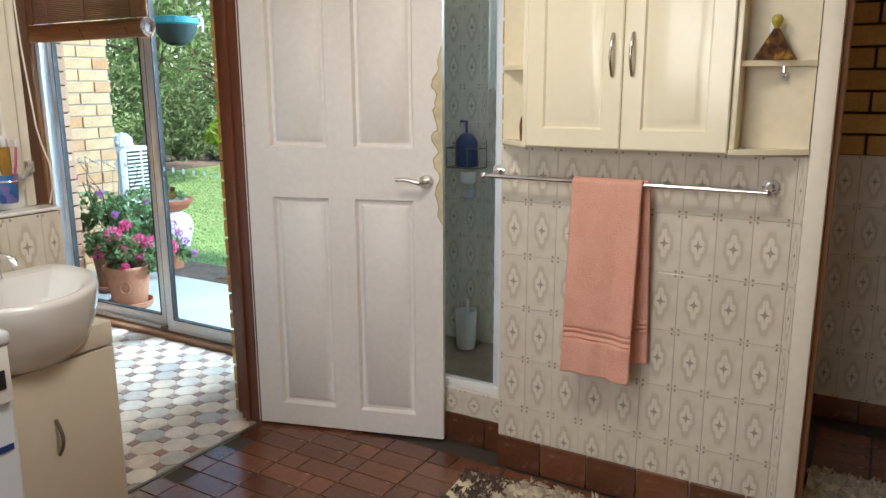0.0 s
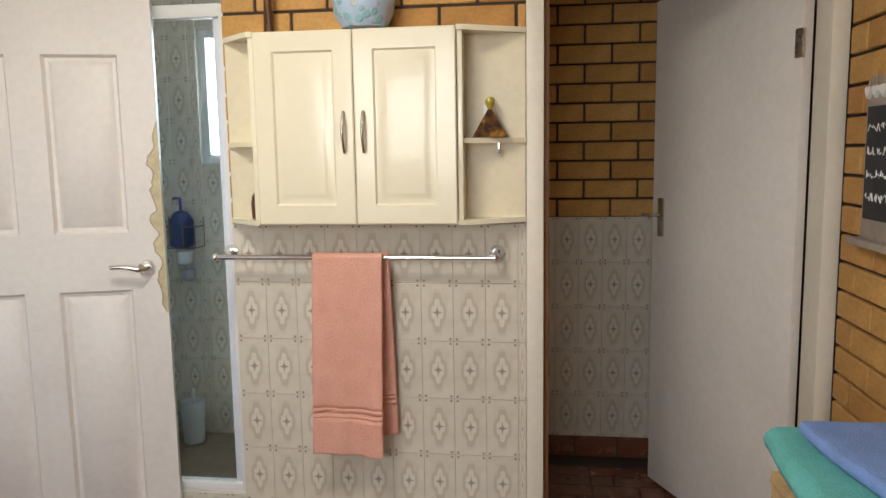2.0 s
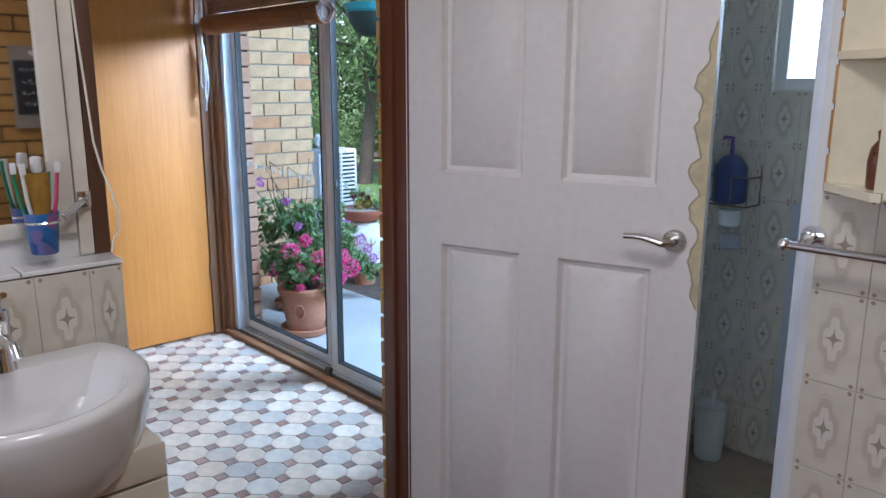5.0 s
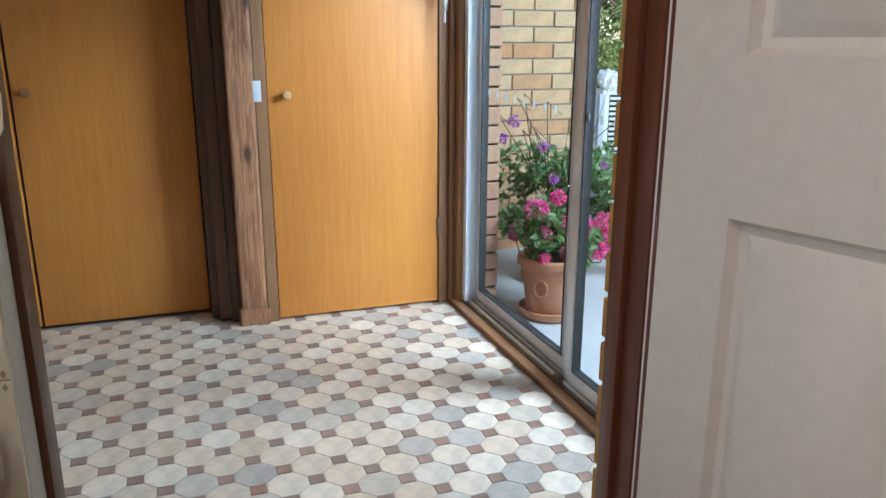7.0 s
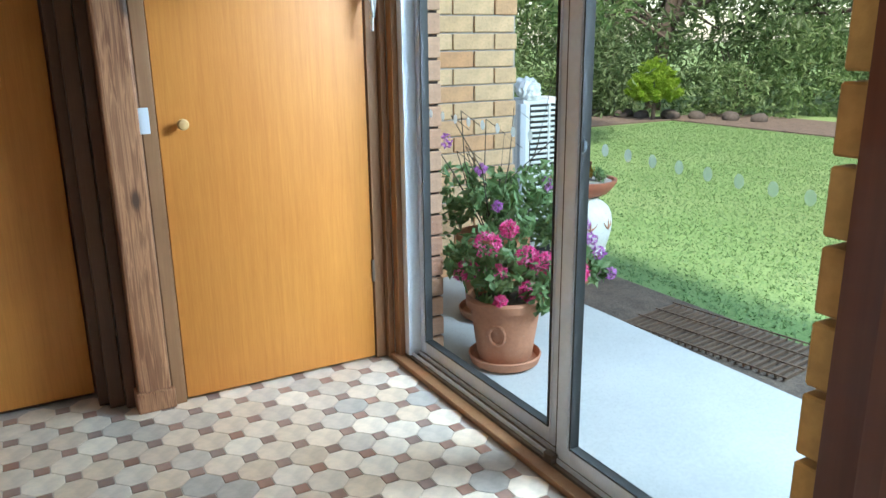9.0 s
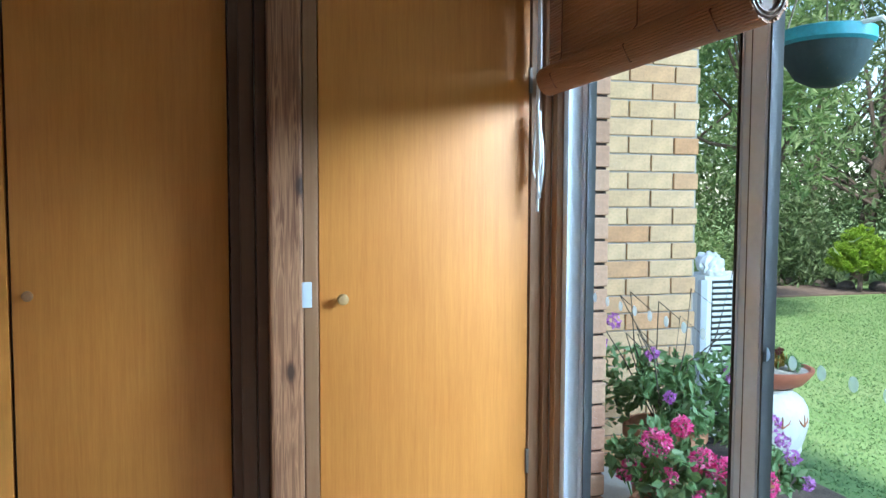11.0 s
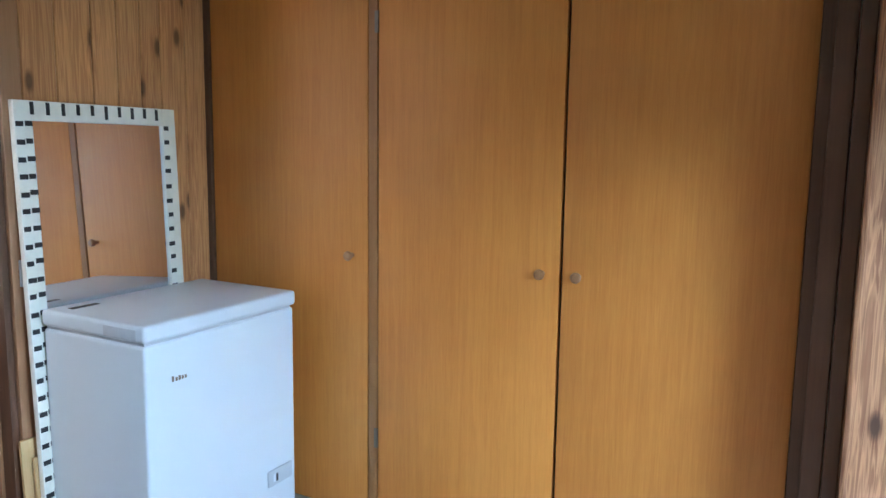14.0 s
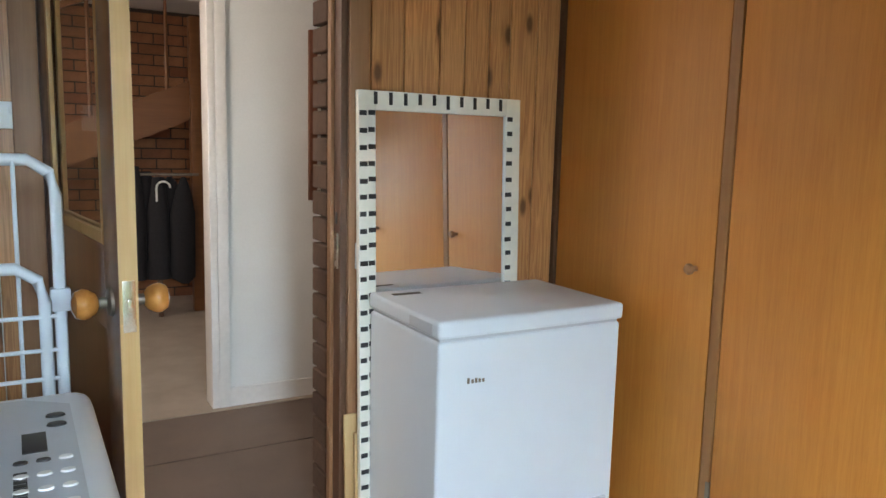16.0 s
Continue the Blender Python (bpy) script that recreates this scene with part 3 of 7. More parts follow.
def wall_cabinet():
    """Two raised-panel doors between corner shelves that angle back to the wall."""
    x0, x1, y0, z0, z1 = -0.357, 0.280, 2.806, 1.233, 1.834
    t = thing("wall_cabinet", (0, TW, z0), "cream wall cabinet with two raised-panel doors and corner shelves", "cabinet")
    d = y0 - TW
    h = z1 - z0
    part("body", blocks(((x0, d + 0.02, 0), (x1, -0.002, h)), bevel=0.002), M["cream"], t)
    mid = (x0 + x1) / 2
    for a, c, hx in ((x0 + 0.002, mid - 0.0015, mid - 0.032), (mid + 0.0015, x1 - 0.002, mid + 0.030)):
        bm = bmesh.new()
        rings = ((0, 0.019), (0, 0.003), (0.004, 0.0), (0.060, 0.0), (0.066, 0.007), (0.074, 0.007), (0.092, 0.001), (0.10, 0.0))
        loops = []
        for inset, dep in rings:
            loops.append([bm.verts.new(p) for p in ((a + inset, d + dep, 0.003 + inset), (c - inset, d + dep, 0.003 + inset), (c - inset, d + dep, h - 0.003 - inset), (a + inset, d + dep, h - 0.003 - inset))])
        for p, q in zip(loops, loops[1:]):
            for k in range(4):
                bm.faces.new((p[k], p[(k + 1) % 4], q[(k + 1) % 4], q[k]))
        bm.faces.new(loops[-1])
        bm.faces.new(loops[0][::-1])
        leaf = part("door", bm, M["cream"], t)
        smooth(leaf, 25)
        bm = bmesh.new()
        zc = h * 0.48
        pts = [(hx, d - 0.002, zc - 0.062)] + [(hx, d - 0.006 - 0.020 * math.sin(math.pi * k / 10), zc - 0.058 + 0.116 * k / 10) for k in range(11)] + [(hx, d - 0.002, zc + 0.062)]
        tube(bm, pts, 0.0052, 10)
        part("handle", bm, M["satin"], leaf, "bowed satin metal handle")
    for side, a in ((1, x1), (-1, x0)):
        e = 0.205 if side > 0 else 0.135
        def wing(zb, zt, cut=0.0):
            o = [(a, d + 0.004 + cut), (a + side * 0.018, d + 0.004 + cut), (a + side * e, -0.018), (a + side * e, -0.004), (a, -0.004)]
            return prism(bmesh.new(), o if side > 0 else o[::-1], zb, zt)
        part("shelf", wing(0.0, 0.016), M["cream"], t)
        part("shelf", wing(h - 0.016, h), M["cream"], t)
        part("shelf", wing(h * 0.415, h * 0.415 + 0.016, 0.022), M["cream_dark"], t)
        part("back_panel", blocks(((min(a, a + side * (e - 0.002)), -0.012, 0.016), (max(a, a + side * (e - 0.002)), -0.004, h - 0.016))), M["cream_dark"], t)
        part("side_panel", blocks(((min(a, a + side * 0.016), d + 0.012, 0.016), (max(a, a + side * 0.016), -0.012, h - 0.016)), bevel=0.002), M["cream"], t)
    return t


wall_cabinet()


def towel_rail():
    t = thing("towel_rail", (-0.05, TW - 0.065, 1.123), "chrome towel rail on two wall brackets", "towel rail")
    x0, x1 = -0.455, 0.44
    bm = bmesh.new()
    tube(bm, [(x0 - 0.03, 0, 0), (x1, 0, 0)], 0.0085, 14)
    part("rail", bm, M["chrome"], t)
    for x in (x0, x1):
        bm = bmesh.new()
        tube(bm, [(x, 0.064, 0.012), (x, 0.052, 0.012)], 0.024, 24)
        tube(bm, [(x, 0.054, 0.012), (x, 0.02, 0.008), (x, 0.0, 0.0)], 0.012, 16, 0.010)
        part("bracket", bm, M["chrome"], t)
    bm = bmesh.new()
    bmesh.ops.create_uvsphere(bm, u_segments=16, v_segments=10, radius=0.0135, matrix=Matrix.Translation((x0 - 0.032, 0, 0)))
    part("end_knob", bm, M["chrome"], t)


towel_rail()


def hanging_towel():
    m, nt, b = material("peach_terry", 0.95)
    n = node(nt, "TexNoise", Scale=260.0, Detail=3.0)
    n2 = node(nt, "TexNoise", Scale=14.0, Detail=4.0)
    co = coords(nt)
    nt.links.new(co, n.inputs["Vector"])
    nt.links.new(co, n2.inputs["Vector"])
    c = mix(nt, 0.45, ramp(nt, n.outputs[0], ((0.3, (0.74, 0.33, 0.235)), (0.7, (0.90, 0.53, 0.42)))), ramp(nt, n2.outputs[0], ((0.3, (0.76, 0.36, 0.26)), (0.7, (0.89, 0.51, 0.40)))))
    nt.links.new(c, b.inputs["Base Color"])
    bump(nt, b, n.outputs[0], 0.9, 0.006)
    x0, w, top = -0.085, 0.228, 1.123
    drops = (0.655, 0.60)

    def fold(front, drop, xs, lean):
        bm = bmesh.new()
        nx, nz = 36, 130
        grid = []
        for j in range(nz + 1):
            s = j / nz
            row = []
            for i in range(nx + 1):
                u = i / nx
                if s < 0.06:
                    a = s / 0.06 * math.pi / 2
                    y = -front * 0.017 * math.sin(a)
                    z = top + 0.011 * math.cos(a)
                else:
                    y = -front * (0.017 + 0.012 * (s - 0.06))
                    z = top - drop * (s - 0.06) / 0.94
                wave = 0.012 * s * math.sin(u * 6.5 + 1.1) + 0.006 * s * math.sin(u * 13 + 3 * s) + 0.004 * noise.noise(Vector((u * 5, s * 7, front * 3)))
                band = sum(-0.0075 * math.exp(-((s - q) / 0.007) ** 2) for q in (0.775, 0.80, 0.825))
                edge = 0.005 * math.sin(u * 5 + 1) * s + 0.0012 * math.sin(u * 60) * (s > 0.985)
                row.append(bm.verts.new((xs + lean * s + (u - 0.5) * w * (1 + 0.035 * s), TW - 0.065 + y - front * (wave + band), z + edge)))
            grid.append(row)
        for a, c in zip(grid, grid[1:]):
            for i in range(nx):
                bm.faces.new((a[i], a[i + 1], c[i + 1], c[i]))
        return bm

    t = thing("bath_towel", (x0, TW - 0.065, top), "peach terry bath towel folded over the towel rail", "towel")
    for nm, front, drop, xs, lean in (("front_fall", 1, drops[0], 0.0, -0.012), ("back_fall", -1, drops[1], 0.014, 0.012)):
        bm = fold(front, drop, x0 + xs, lean)
        ob = part(nm, bm, m, None)
        ob.data.transform(Matrix.Translation((-x0, -(TW - 0.065), -top)))
        ob.parent = t
        so = ob.modifiers.new("thick", "SOLIDIFY")
        so.thickness, so.offset = 0.011, 0.0


hanging_towel()

# shower: hob, screen frame and glass
structure("shower_hob", blocks(((-1.56, 3.034, 0), (-0.50, 3.14, 0.225)), bevel=0.004), M["grout"], "tiled hob under the shower screen", "hob")
structure("shower_floor", blocks(((-1.568, 3.14, -0.02), (0.40, 4.02, 0.06))), surface("shower_floor_mosaic", (0.30, 0.235, 0.16), 0.4, 0.3, 40, 10, 0.2), "mottled brown shower floor", "floor")
sc = thing("shower_screen", (-0.503, 3.055, 0.225), "white-framed glass shower screen", "shower screen")
part("frame", blocks(((-0.055, -0.02, 0), (0.0, 0.03, 1.74)), bevel=0.004), M["plastic_white"], sc)
part("frame", blocks(((-0.085, 0.0, 0.02), (-0.058, 0.02, 1.70)), bevel=0.003), M["alu"], sc)
part("head_rail", blocks(((-1.1, -0.018, 1.70), (-0.055, 0.028, 1.745)), bevel=0.004), M["plastic_white"], sc)
part("sill_rail", blocks(((-1.1, -0.018, 0.0), (-0.055, 0.028, 0.03)), bevel=0.004), M["plastic_white"], sc)
part("pane", blocks(((-1.09, 0.004, 0.03), (-0.086, 0.010, 1.70))), M["shower_glass"], sc)
part("mortar_bed", blocks(((-0.499, TW + 0.007, 1.232), (0.486, TW + 0.0115, 2.40))), M["grout_dark"], bpy.data.objects["wall_towel"], soft=False)


# ---------------------------------------------------------------- laundry shell
structure("wall_north", blocks(((-4.25, SLIDE - 0.02, 0), (-3.90, SLIDE + 0.10, CEIL)), ((-1.95, SLIDE - 0.02, 0), (LW + 0.012, SLIDE + 0.10, CEIL)), ((-3.90, SLIDE - 0.02, 2.12), (-1.95, SLIDE + 0.10, CEIL))), M["plaster"], "wall round the sliding glass door", "wall")
structure("wall_west", blocks(((-4.9, -0.12, 0), (-4.75, 3.5, CEIL))), M["plaster"], "wall behind the cupboards", "wall")
structure("wall_pine", blocks(((-4.75, -0.11, 0), (-3.295, -0.016, CEIL)), ((-2.40, -0.11, 0), (LW + 0.012, -0.016, CEIL)), ((-3.295, -0.11, 2.09), (-2.40, -0.016, CEIL))), M["plaster"], "wall lined with knotty pine boards", "wall")


def knob(parent, x, y, z, mat="veneer", r=0.017):
    bm = bmesh.new()
    lathe(bm, ((0.009, 0.0), (0.008, 0.012), (0.012, 0.018), (r, 0.026), (r * 1.02, 0.032), (r * 0.8, 0.039), (0.004, 0.042)), seg=20)
    bmesh.ops.transform(bm, matrix=pose(x, y, z, 0, 90, 0), verts=bm.verts)
    return part("knob", bm, M[mat], parent, "small turned wooden knob")


def cupboards():
    knobs = ((0.017, 0.771, 0.700), (0.811, 1.502, 1.443), (1.507, 2.200, 1.564))
    for i, (a, c, k) in enumerate(knobs):
        t = thing("built_in_cupboard", (CUP, a, 0), "tall built-in cupboard with a honey veneer door", "cupboard", "cupboards along the wall")
        part("body", blocks(((-0.55, 0.001, 0.0), (-0.024, c - a - 0.001, CEIL - 0.012))), M["dark_timber"], t)
        leaf = part("door", blocks(((-0.02, 0.003, 0.015), (0.0, c - a - 0.003, CEIL - 0.03)), bevel=0.0015), M["veneer"], t)
        knob(leaf, 0.0, k - a, 1.01, "mid_timber")
        if i == 1:
            for z in (0.29, 1.80):
                part("hinge", blocks(((-0.004, -0.012, z), (0.006, 0.004, z + 0.075)), bevel=0.002), M["steel_dark"], leaf)
    structure("cupboard_stile", blocks(((CUP - 0.02, 0.773, 0), (CUP + 0.003, 0.809, CEIL)), bevel=0.002), M["stile"], "brown timber stile between cupboards", "trim")
    structure("cupboard_stile_corner", blocks(((CUP - 0.02, -0.012, 0), (CUP + 0.012, 0.015, CEIL)), bevel=0.002), M["dark_timber"], "dark timber strip in the corner", "trim")


cupboards()

# return beside the cupboards, corner post and frame of the single door
structure("cupboard_return", blocks(((CUP - 0.3, 2.203, 0), (LINED - 0.115, 2.26, CEIL)), bevel=0.003), M["dark_timber"], "dark stained timber return beside the cupboards", "trim")
structure("return_batten", blocks(((LINED - 0.113, 2.235, 0), (LINED - 0.075, 2.285, CEIL)), bevel=0.004), M["dark_timber"], "dark timber batten in the return", "trim")
structure("return_batten_inner", blocks(((LINED - 0.09, 2.287, 0), (LINED - 0.045, 2.324, CEIL)), bevel=0.004), M["dark_timber"], "dark timber batten beside the post", "trim")
structure("post_pine", blocks(((LINED - 0.10, 2.325, 0), (LINED + 0.02, 2.435, CEIL)), bevel=0.012), M["post"], "rough knotty pine corner post", "post")
structure("post_plinth", blocks(((LINED - 0.06, 2.315, 0), (LINED + 0.032, 2.445, 0.075)), bevel=0.006), M["post"], "pine plinth at the foot of the post", "trim")
structure("door_2_jamb", blocks(((LINED - 0.05, 2.437, 0), (LINED + 0.012, 2.484, CEIL)), bevel=0.003), M["mid_timber"], "brown timber jamb", "trim")
structure("door_2_jamb_far", blocks(((LINED - 0.05, 3.243, 0), (LINED + 0.006, 3.285, CEIL)), ((LINED - 0.05, 3.287, 0), (LINED + 0.03, SLIDE - 0.022, CEIL)), bevel=0.003), M["mid_timber"], "brown timber jamb next to the sliding door", "trim")
structure("door_2_stop", blocks(((LINED - 0.09, 2.435, 0), (LINED - 0.052, 3.29, CEIL))), M["dark_timber"], "dark rebate behind the door", "trim")
structure("door_2_head", blocks(((LINED - 0.05, 2.486, 2.06), (LINED + 0.012, 3.241, 2.13)), bevel=0.003), M["mid_timber"], "brown timber door head", "trim")
structure("door_2_overhead", blocks(((LINED - 0.05, 2.486, 2.132), (LINED, 3.241, CEIL))), M["veneer"], "veneer panel over the door", "trim")
d2 = thing("store_door", (LINED, 2.489, 0.01), "closed honey veneer door with a wooden knob", "door")
part("leaf", blocks(((-0.035, 0, 0), (0.0, 0.748, 2.045)), bevel=0.0015), M["veneer"], d2)
knob(d2, 0.0, 0.075, 0.985, "pale_wood", 0.019)
for z in (0.32, 1.70):
    part("hinge", blocks(((-0.002, 0.745, z), (0.008, 0.757, z + 0.09)), bevel=0.002), M["steel_dark"], d2)
structure("brick_backing", blocks(((-1.742, 2.815, 0), (-1.642, 3.30, CEIL))), M["grout_dark"], "dark mortar behind the laundry brickwork", "wall")
whole("strike_plate", blocks(((0, 0, 0), (0.006, 0.034, 0.085)), bevel=0.002), M["white_enamel"], "white magnetic catch plate on the door jamb", "catch", at=(LINED + 0.012, 2.428, 0.97))


def sliding_door():
    t = thing("window_sliding_door", (-3.80, SLIDE, 0), "aluminium sliding glass door onto the patio", "sliding door")
    t["kind"] = "structure"
    w = 1.85
    part("timber_reveal", blocks(((-0.098, -0.022, 0), (-0.052, 0.10, 2.12)), bevel=0.003), M["mid_timber"], t)
    part("timber_reveal", blocks(((w, -0.022, 0), (w + 0.045, 0.10, 2.12)), bevel=0.003), M["mid_timber"], t)
    part("frame_jamb", blocks(((-0.05, 0.0, 0.03), (-0.012, 0.085, 2.11)), bevel=0.002), M["alu"], t)
    part("frame_jamb", blocks(((w - 0.04, 0.0, 0.03), (w, 0.085, 2.11)), bevel=0.002), M["alu"], t)
    part("frame_head", blocks(((-0.05, 0.0, 2.08), (w, 0.085, 2.12)), bevel=0.002), M["alu"], t)
    tr = part("track", blocks(((-0.05, 0.0, 0.0), (w, 0.10, 0.028)), bevel=0.002), M["steel_dark"], t)
    for y in (0.014, 0.044, 0.078):
        part("track_rib", blocks(((-0.05, y, 0.028), (w, y + 0.005, 0.042))), M["alu"], tr)
    part("timber_threshold", blocks(((-0.098, -0.045, 0.0), (w + 0.045, -0.002, 0.022)), bevel=0.004), M["mid_timber"], t)
    for x0, x1, y, a, b in ((-0.012, 0.902, 0.052, 0.045, 0.068), (0.913, w - 0.04, 0.020, 0.063, 0.045)):
        p = part("sash", blocks(((x0, y, 0.042), (x0 + a, y + 0.026, 2.08)), ((x1 - b, y, 0.042), (x1, y + 0.026, 2.08)), ((x0 + a, y, 0.042), (x1 - b, y + 0.026, 0.095)), ((x0 + a, y, 2.03), (x1 - b, y + 0.026, 2.08)), bevel=0.004), M["alu"], t)
        for q in (x0 + a - 0.012, x1 - b + 0.008):
            part("bead", blocks(((q, y - 0.004, 0.095), (q + 0.004, y - 0.0005, 2.03))), M["alu"], p)
        g = part("pane", blocks(((x0 + a - 0.005, y + 0.010, 0.09), (x1 - b + 0.005, y + 0.015, 2.04))), M["glass"], p)
        g.visible_shadow = False
        part("seal", blocks(((x0 + a, y - 0.003, 0.095), (x0 + a + 0.006, y + 0.029, 2.03)), ((x1 - b - 0.006, y - 0.003, 0.095), (x1 - b, y + 0.029, 2.03)), ((x0 + a + 0.006, y - 0.003, 0.095), (x1 - b - 0.006, y + 0.029, 0.101))), M["rubber"], p)
    # black strip added to draw the dark gap between the sash stiles
    part("interlock", blocks(((0.898, 0.030, 0.045), (0.918, 0.056, 2.07))), M["rubber"], t, "black strip filling the dark gap between the sashes")
    part("roller_block", blocks(((0.885, -0.006, 0.026), (0.925, 0.020, 0.055)), bevel=0.004), M["steel_dark"], t)


sliding_door()


def freezer():
    x0, x1, y0, y1, h = -4.008, -3.335, 0.075, 0.54, 0.884
    t = thing("chest_freezer", ((x0 + x1) / 2, (y0 + y1) / 2, 0), "white chest freezer with a flat lid", "freezer")
    a, d = (x1 - x0) / 2, (y1 - y0) / 2
    part("body", blocks(((-a + 0.004, -d, 0.02), (a - 0.004, d - 0.004, h - 0.062)), bevel=0.012, seg=3), M["white_enamel"], t)
    lid = part("lid", blocks(((-a - 0.002, -d, h - 0.052), (a + 0.002, d + 0.004, h)), bevel=0.014, seg=3), M["white_enamel"], t)
    part("handle_recess", blocks(((a + 0.0, d - 0.17, h - 0.045), (a + 0.0035, d - 0.03, h - 0.012)), bevel=0.002), M["grey_plastic"], lid)
    part("label_plate", blocks(((a - 0.15, -d + 0.06, h), (a - 0.05, -d + 0.085, h + 0.001))), M["black"], lid)
    part("gasket", blocks(((-a + 0.012, -d + 0.008, h - 0.062), (a - 0.012, d - 0.012, h - 0.052))), M["grey_plastic"], t)
    lg = blocks(*[((x, d - 0.005, h - 0.190), (x + 0.008, d - 0.003, h - 0.190 + q)) for x, q in ((a - 0.158, 0.010), (a - 0.146, 0.011), (a - 0.134, 0.014), (a - 0.122, 0.011), (a - 0.108, 0.017))])
    part("maker_mark", lg, M["steel_dark"], t)
    cp = part("control_panel", blocks(((-a + 0.03, d - 0.006, 0.185), (-a + 0.16, d + 0.003, 0.245)), bevel=0.004), M["grey_plastic"], t)
    part("dial", blocks(((-a + 0.112, d + 0.002, 0.20), (-a + 0.120, d + 0.006, 0.228))), M["black"], cp)
    part("lamp_lens", blocks(((-a + 0.126, d + 0.002, 0.20), (-a + 0.134, d + 0.005, 0.228))), M["white_enamel"], cp)
    for sx in (-1, 1):
        for sy in (-1, 1):
            part("foot", lathe(bmesh.new(), ((0.02, 0), (0.018, 0.022)), (sx * (a - 0.06), sy * (d - 0.06), 0), 16), M["black"], t)


freezer()


def striped_mirror():
    w, h, fr = 0.645, 1.535, 0.062
    t = thing("leaning_mirror", (-3.625, 0.045, 0.0), "tall mirror in a white frame with black dashes leaning on pine", "mirror")
    t.matrix_world = pose(-3.625, 0.063, 0.0, 1.9, 0, 2.1)
    a = w / 2
    white = surface("striped_frame_white", (0.80, 0.77, 0.68), 0.5, 0.08, 40, 5, 0.1)
    for lo, hi in (((-a, 0.0, 0), (-a + fr, 0.022, h)), ((a - fr, 0.0, 0), (a, 0.022, h)), ((-a + fr, 0.0, h - fr), (a - fr, 0.022, h)), ((-a + fr, 0.0, 0), (a - fr, 0.022, fr))):
        part("frame_side", blocks((lo, hi), bevel=0.003), white, t)
    part("mirror_glass", blocks(((-a + fr - 0.004, 0.006, fr - 0.004), (a - fr + 0.004, 0.012, h - fr + 0.004))), M["mirror"], t)
    random.seed(9)
    for sx in (-1, 1):
        z = 0.05
        while z < h - fr:
            for half in ((0, 1) if sx > 0 else (1,)):
                x0 = sx * a - sx * (0.004 + half * fr * 0.5)
                x1 = x0 - sx * fr * random.uniform(0.36, 0.46)
                zz = z + random.uniform(-0.003, 0.003) + half * 0.004
                part("dash", blocks(((min(x0, x1), 0.0222, zz), (max(x0, x1), 0.0235, zz + 0.016))), M["black"], t, soft=False)
            z += 0.054
    x = -a + fr + 0.02
    while x < a - fr:
        zz = h - fr + 0.006
        part("dash", blocks(((x, 0.0222, zz + 0.012 + random.uniform(-0.006, 0.006)), (x + 0.013, 0.0235, h - 0.004))), M["black"], t, soft=False)
        x += 0.055


striped_mirror()


# ---------------------------------------------------------------- outside the sliding door
def grass_mat():
    m, nt, b = material("lawn", 0.9)
    co = coords(nt)
    n1 = node(nt, "TexNoise", Scale=1.1, Detail=6.0)
    n2 = node(nt, "TexNoise", Scale=55.0, Detail=5.0)
    n3 = node(nt, "TexNoise", Scale=0.35, Detail=4.0)
    for n in (n1, n2, n3):
        nt.links.new(co, n.inputs["Vector"])
    c = ramp(nt, n1.outputs[0], ((0.3, (0.11, 0.21, 0.065)), (0.55, (0.16, 0.275, 0.10)), (0.75, (0.25, 0.31, 0.15))))
    c = mix(nt, 0.5, c, ramp(nt, n2.outputs[0], ((0.3, (0.08, 0.16, 0.045)), (0.7, (0.23, 0.34, 0.13)))))
    c = mix(nt, 0.25, c, ramp(nt, n3.outputs[0], ((0.4, (0.12, 0.22, 0.05)), (0.65, (0.28, 0.29, 0.13)))))
    nt.links.new(c, b.inputs["Base Color"])
    bump(nt, b, n2.outputs[0], 0.4, 0.02)
    return m


M["grass"] = grass_mat()
ob = structure("ground", blocks(((-400, 3.45, -0.42), (400, 400, -0.12))), M["grass"], "mown green lawn with worn patches", "lawn")
structure("patio", blocks(((-6.2, SLIDE + 0.105, -0.30), (6.0, 4.49, -0.05)), bevel=0.008), M["concrete"], "pale grey concrete patio slab", "patio")
structure("soil_bed", blocks(((-5.4, 4.492, -0.30), (-2.6, 5.08, -0.105)), bevel=0.015), M["soil"], "bare dark soil beside the patio", "soil")
structure("patio_roof", blocks(((-5.0, SLIDE + 0.11, 2.462), (4.0, 4.55, 2.52))), M["plaster"], "eave lining over the sliding door", "eave")


def leaf_mat(name, a, b_, c_):
    m, nt, b = material(name, 0.55)
    ge = nt.nodes.new("ShaderNodeNewGeometry")
    col = ramp(nt, ge.outputs["Random Per Island"], ((0, a), (0.5, b_), (1, c_)))
    nt.links.new(col, b.inputs["Base Color"])
    # thin leaves pass some of the light
    tr = nt.nodes.new("ShaderNodeBsdfTranslucent")
    nt.links.new(col, tr.inputs["Color"])
    mx = nt.nodes.new("ShaderNodeMixShader")
    mx.inputs[0].default_value = 0.4
    nt.links.new(b.outputs[0], mx.inputs[1])
    nt.links.new(tr.outputs[0], mx.inputs[2])
    nt.links.new(mx.outputs[0], nt.nodes["Material Output"].inputs["Surface"])
    return m


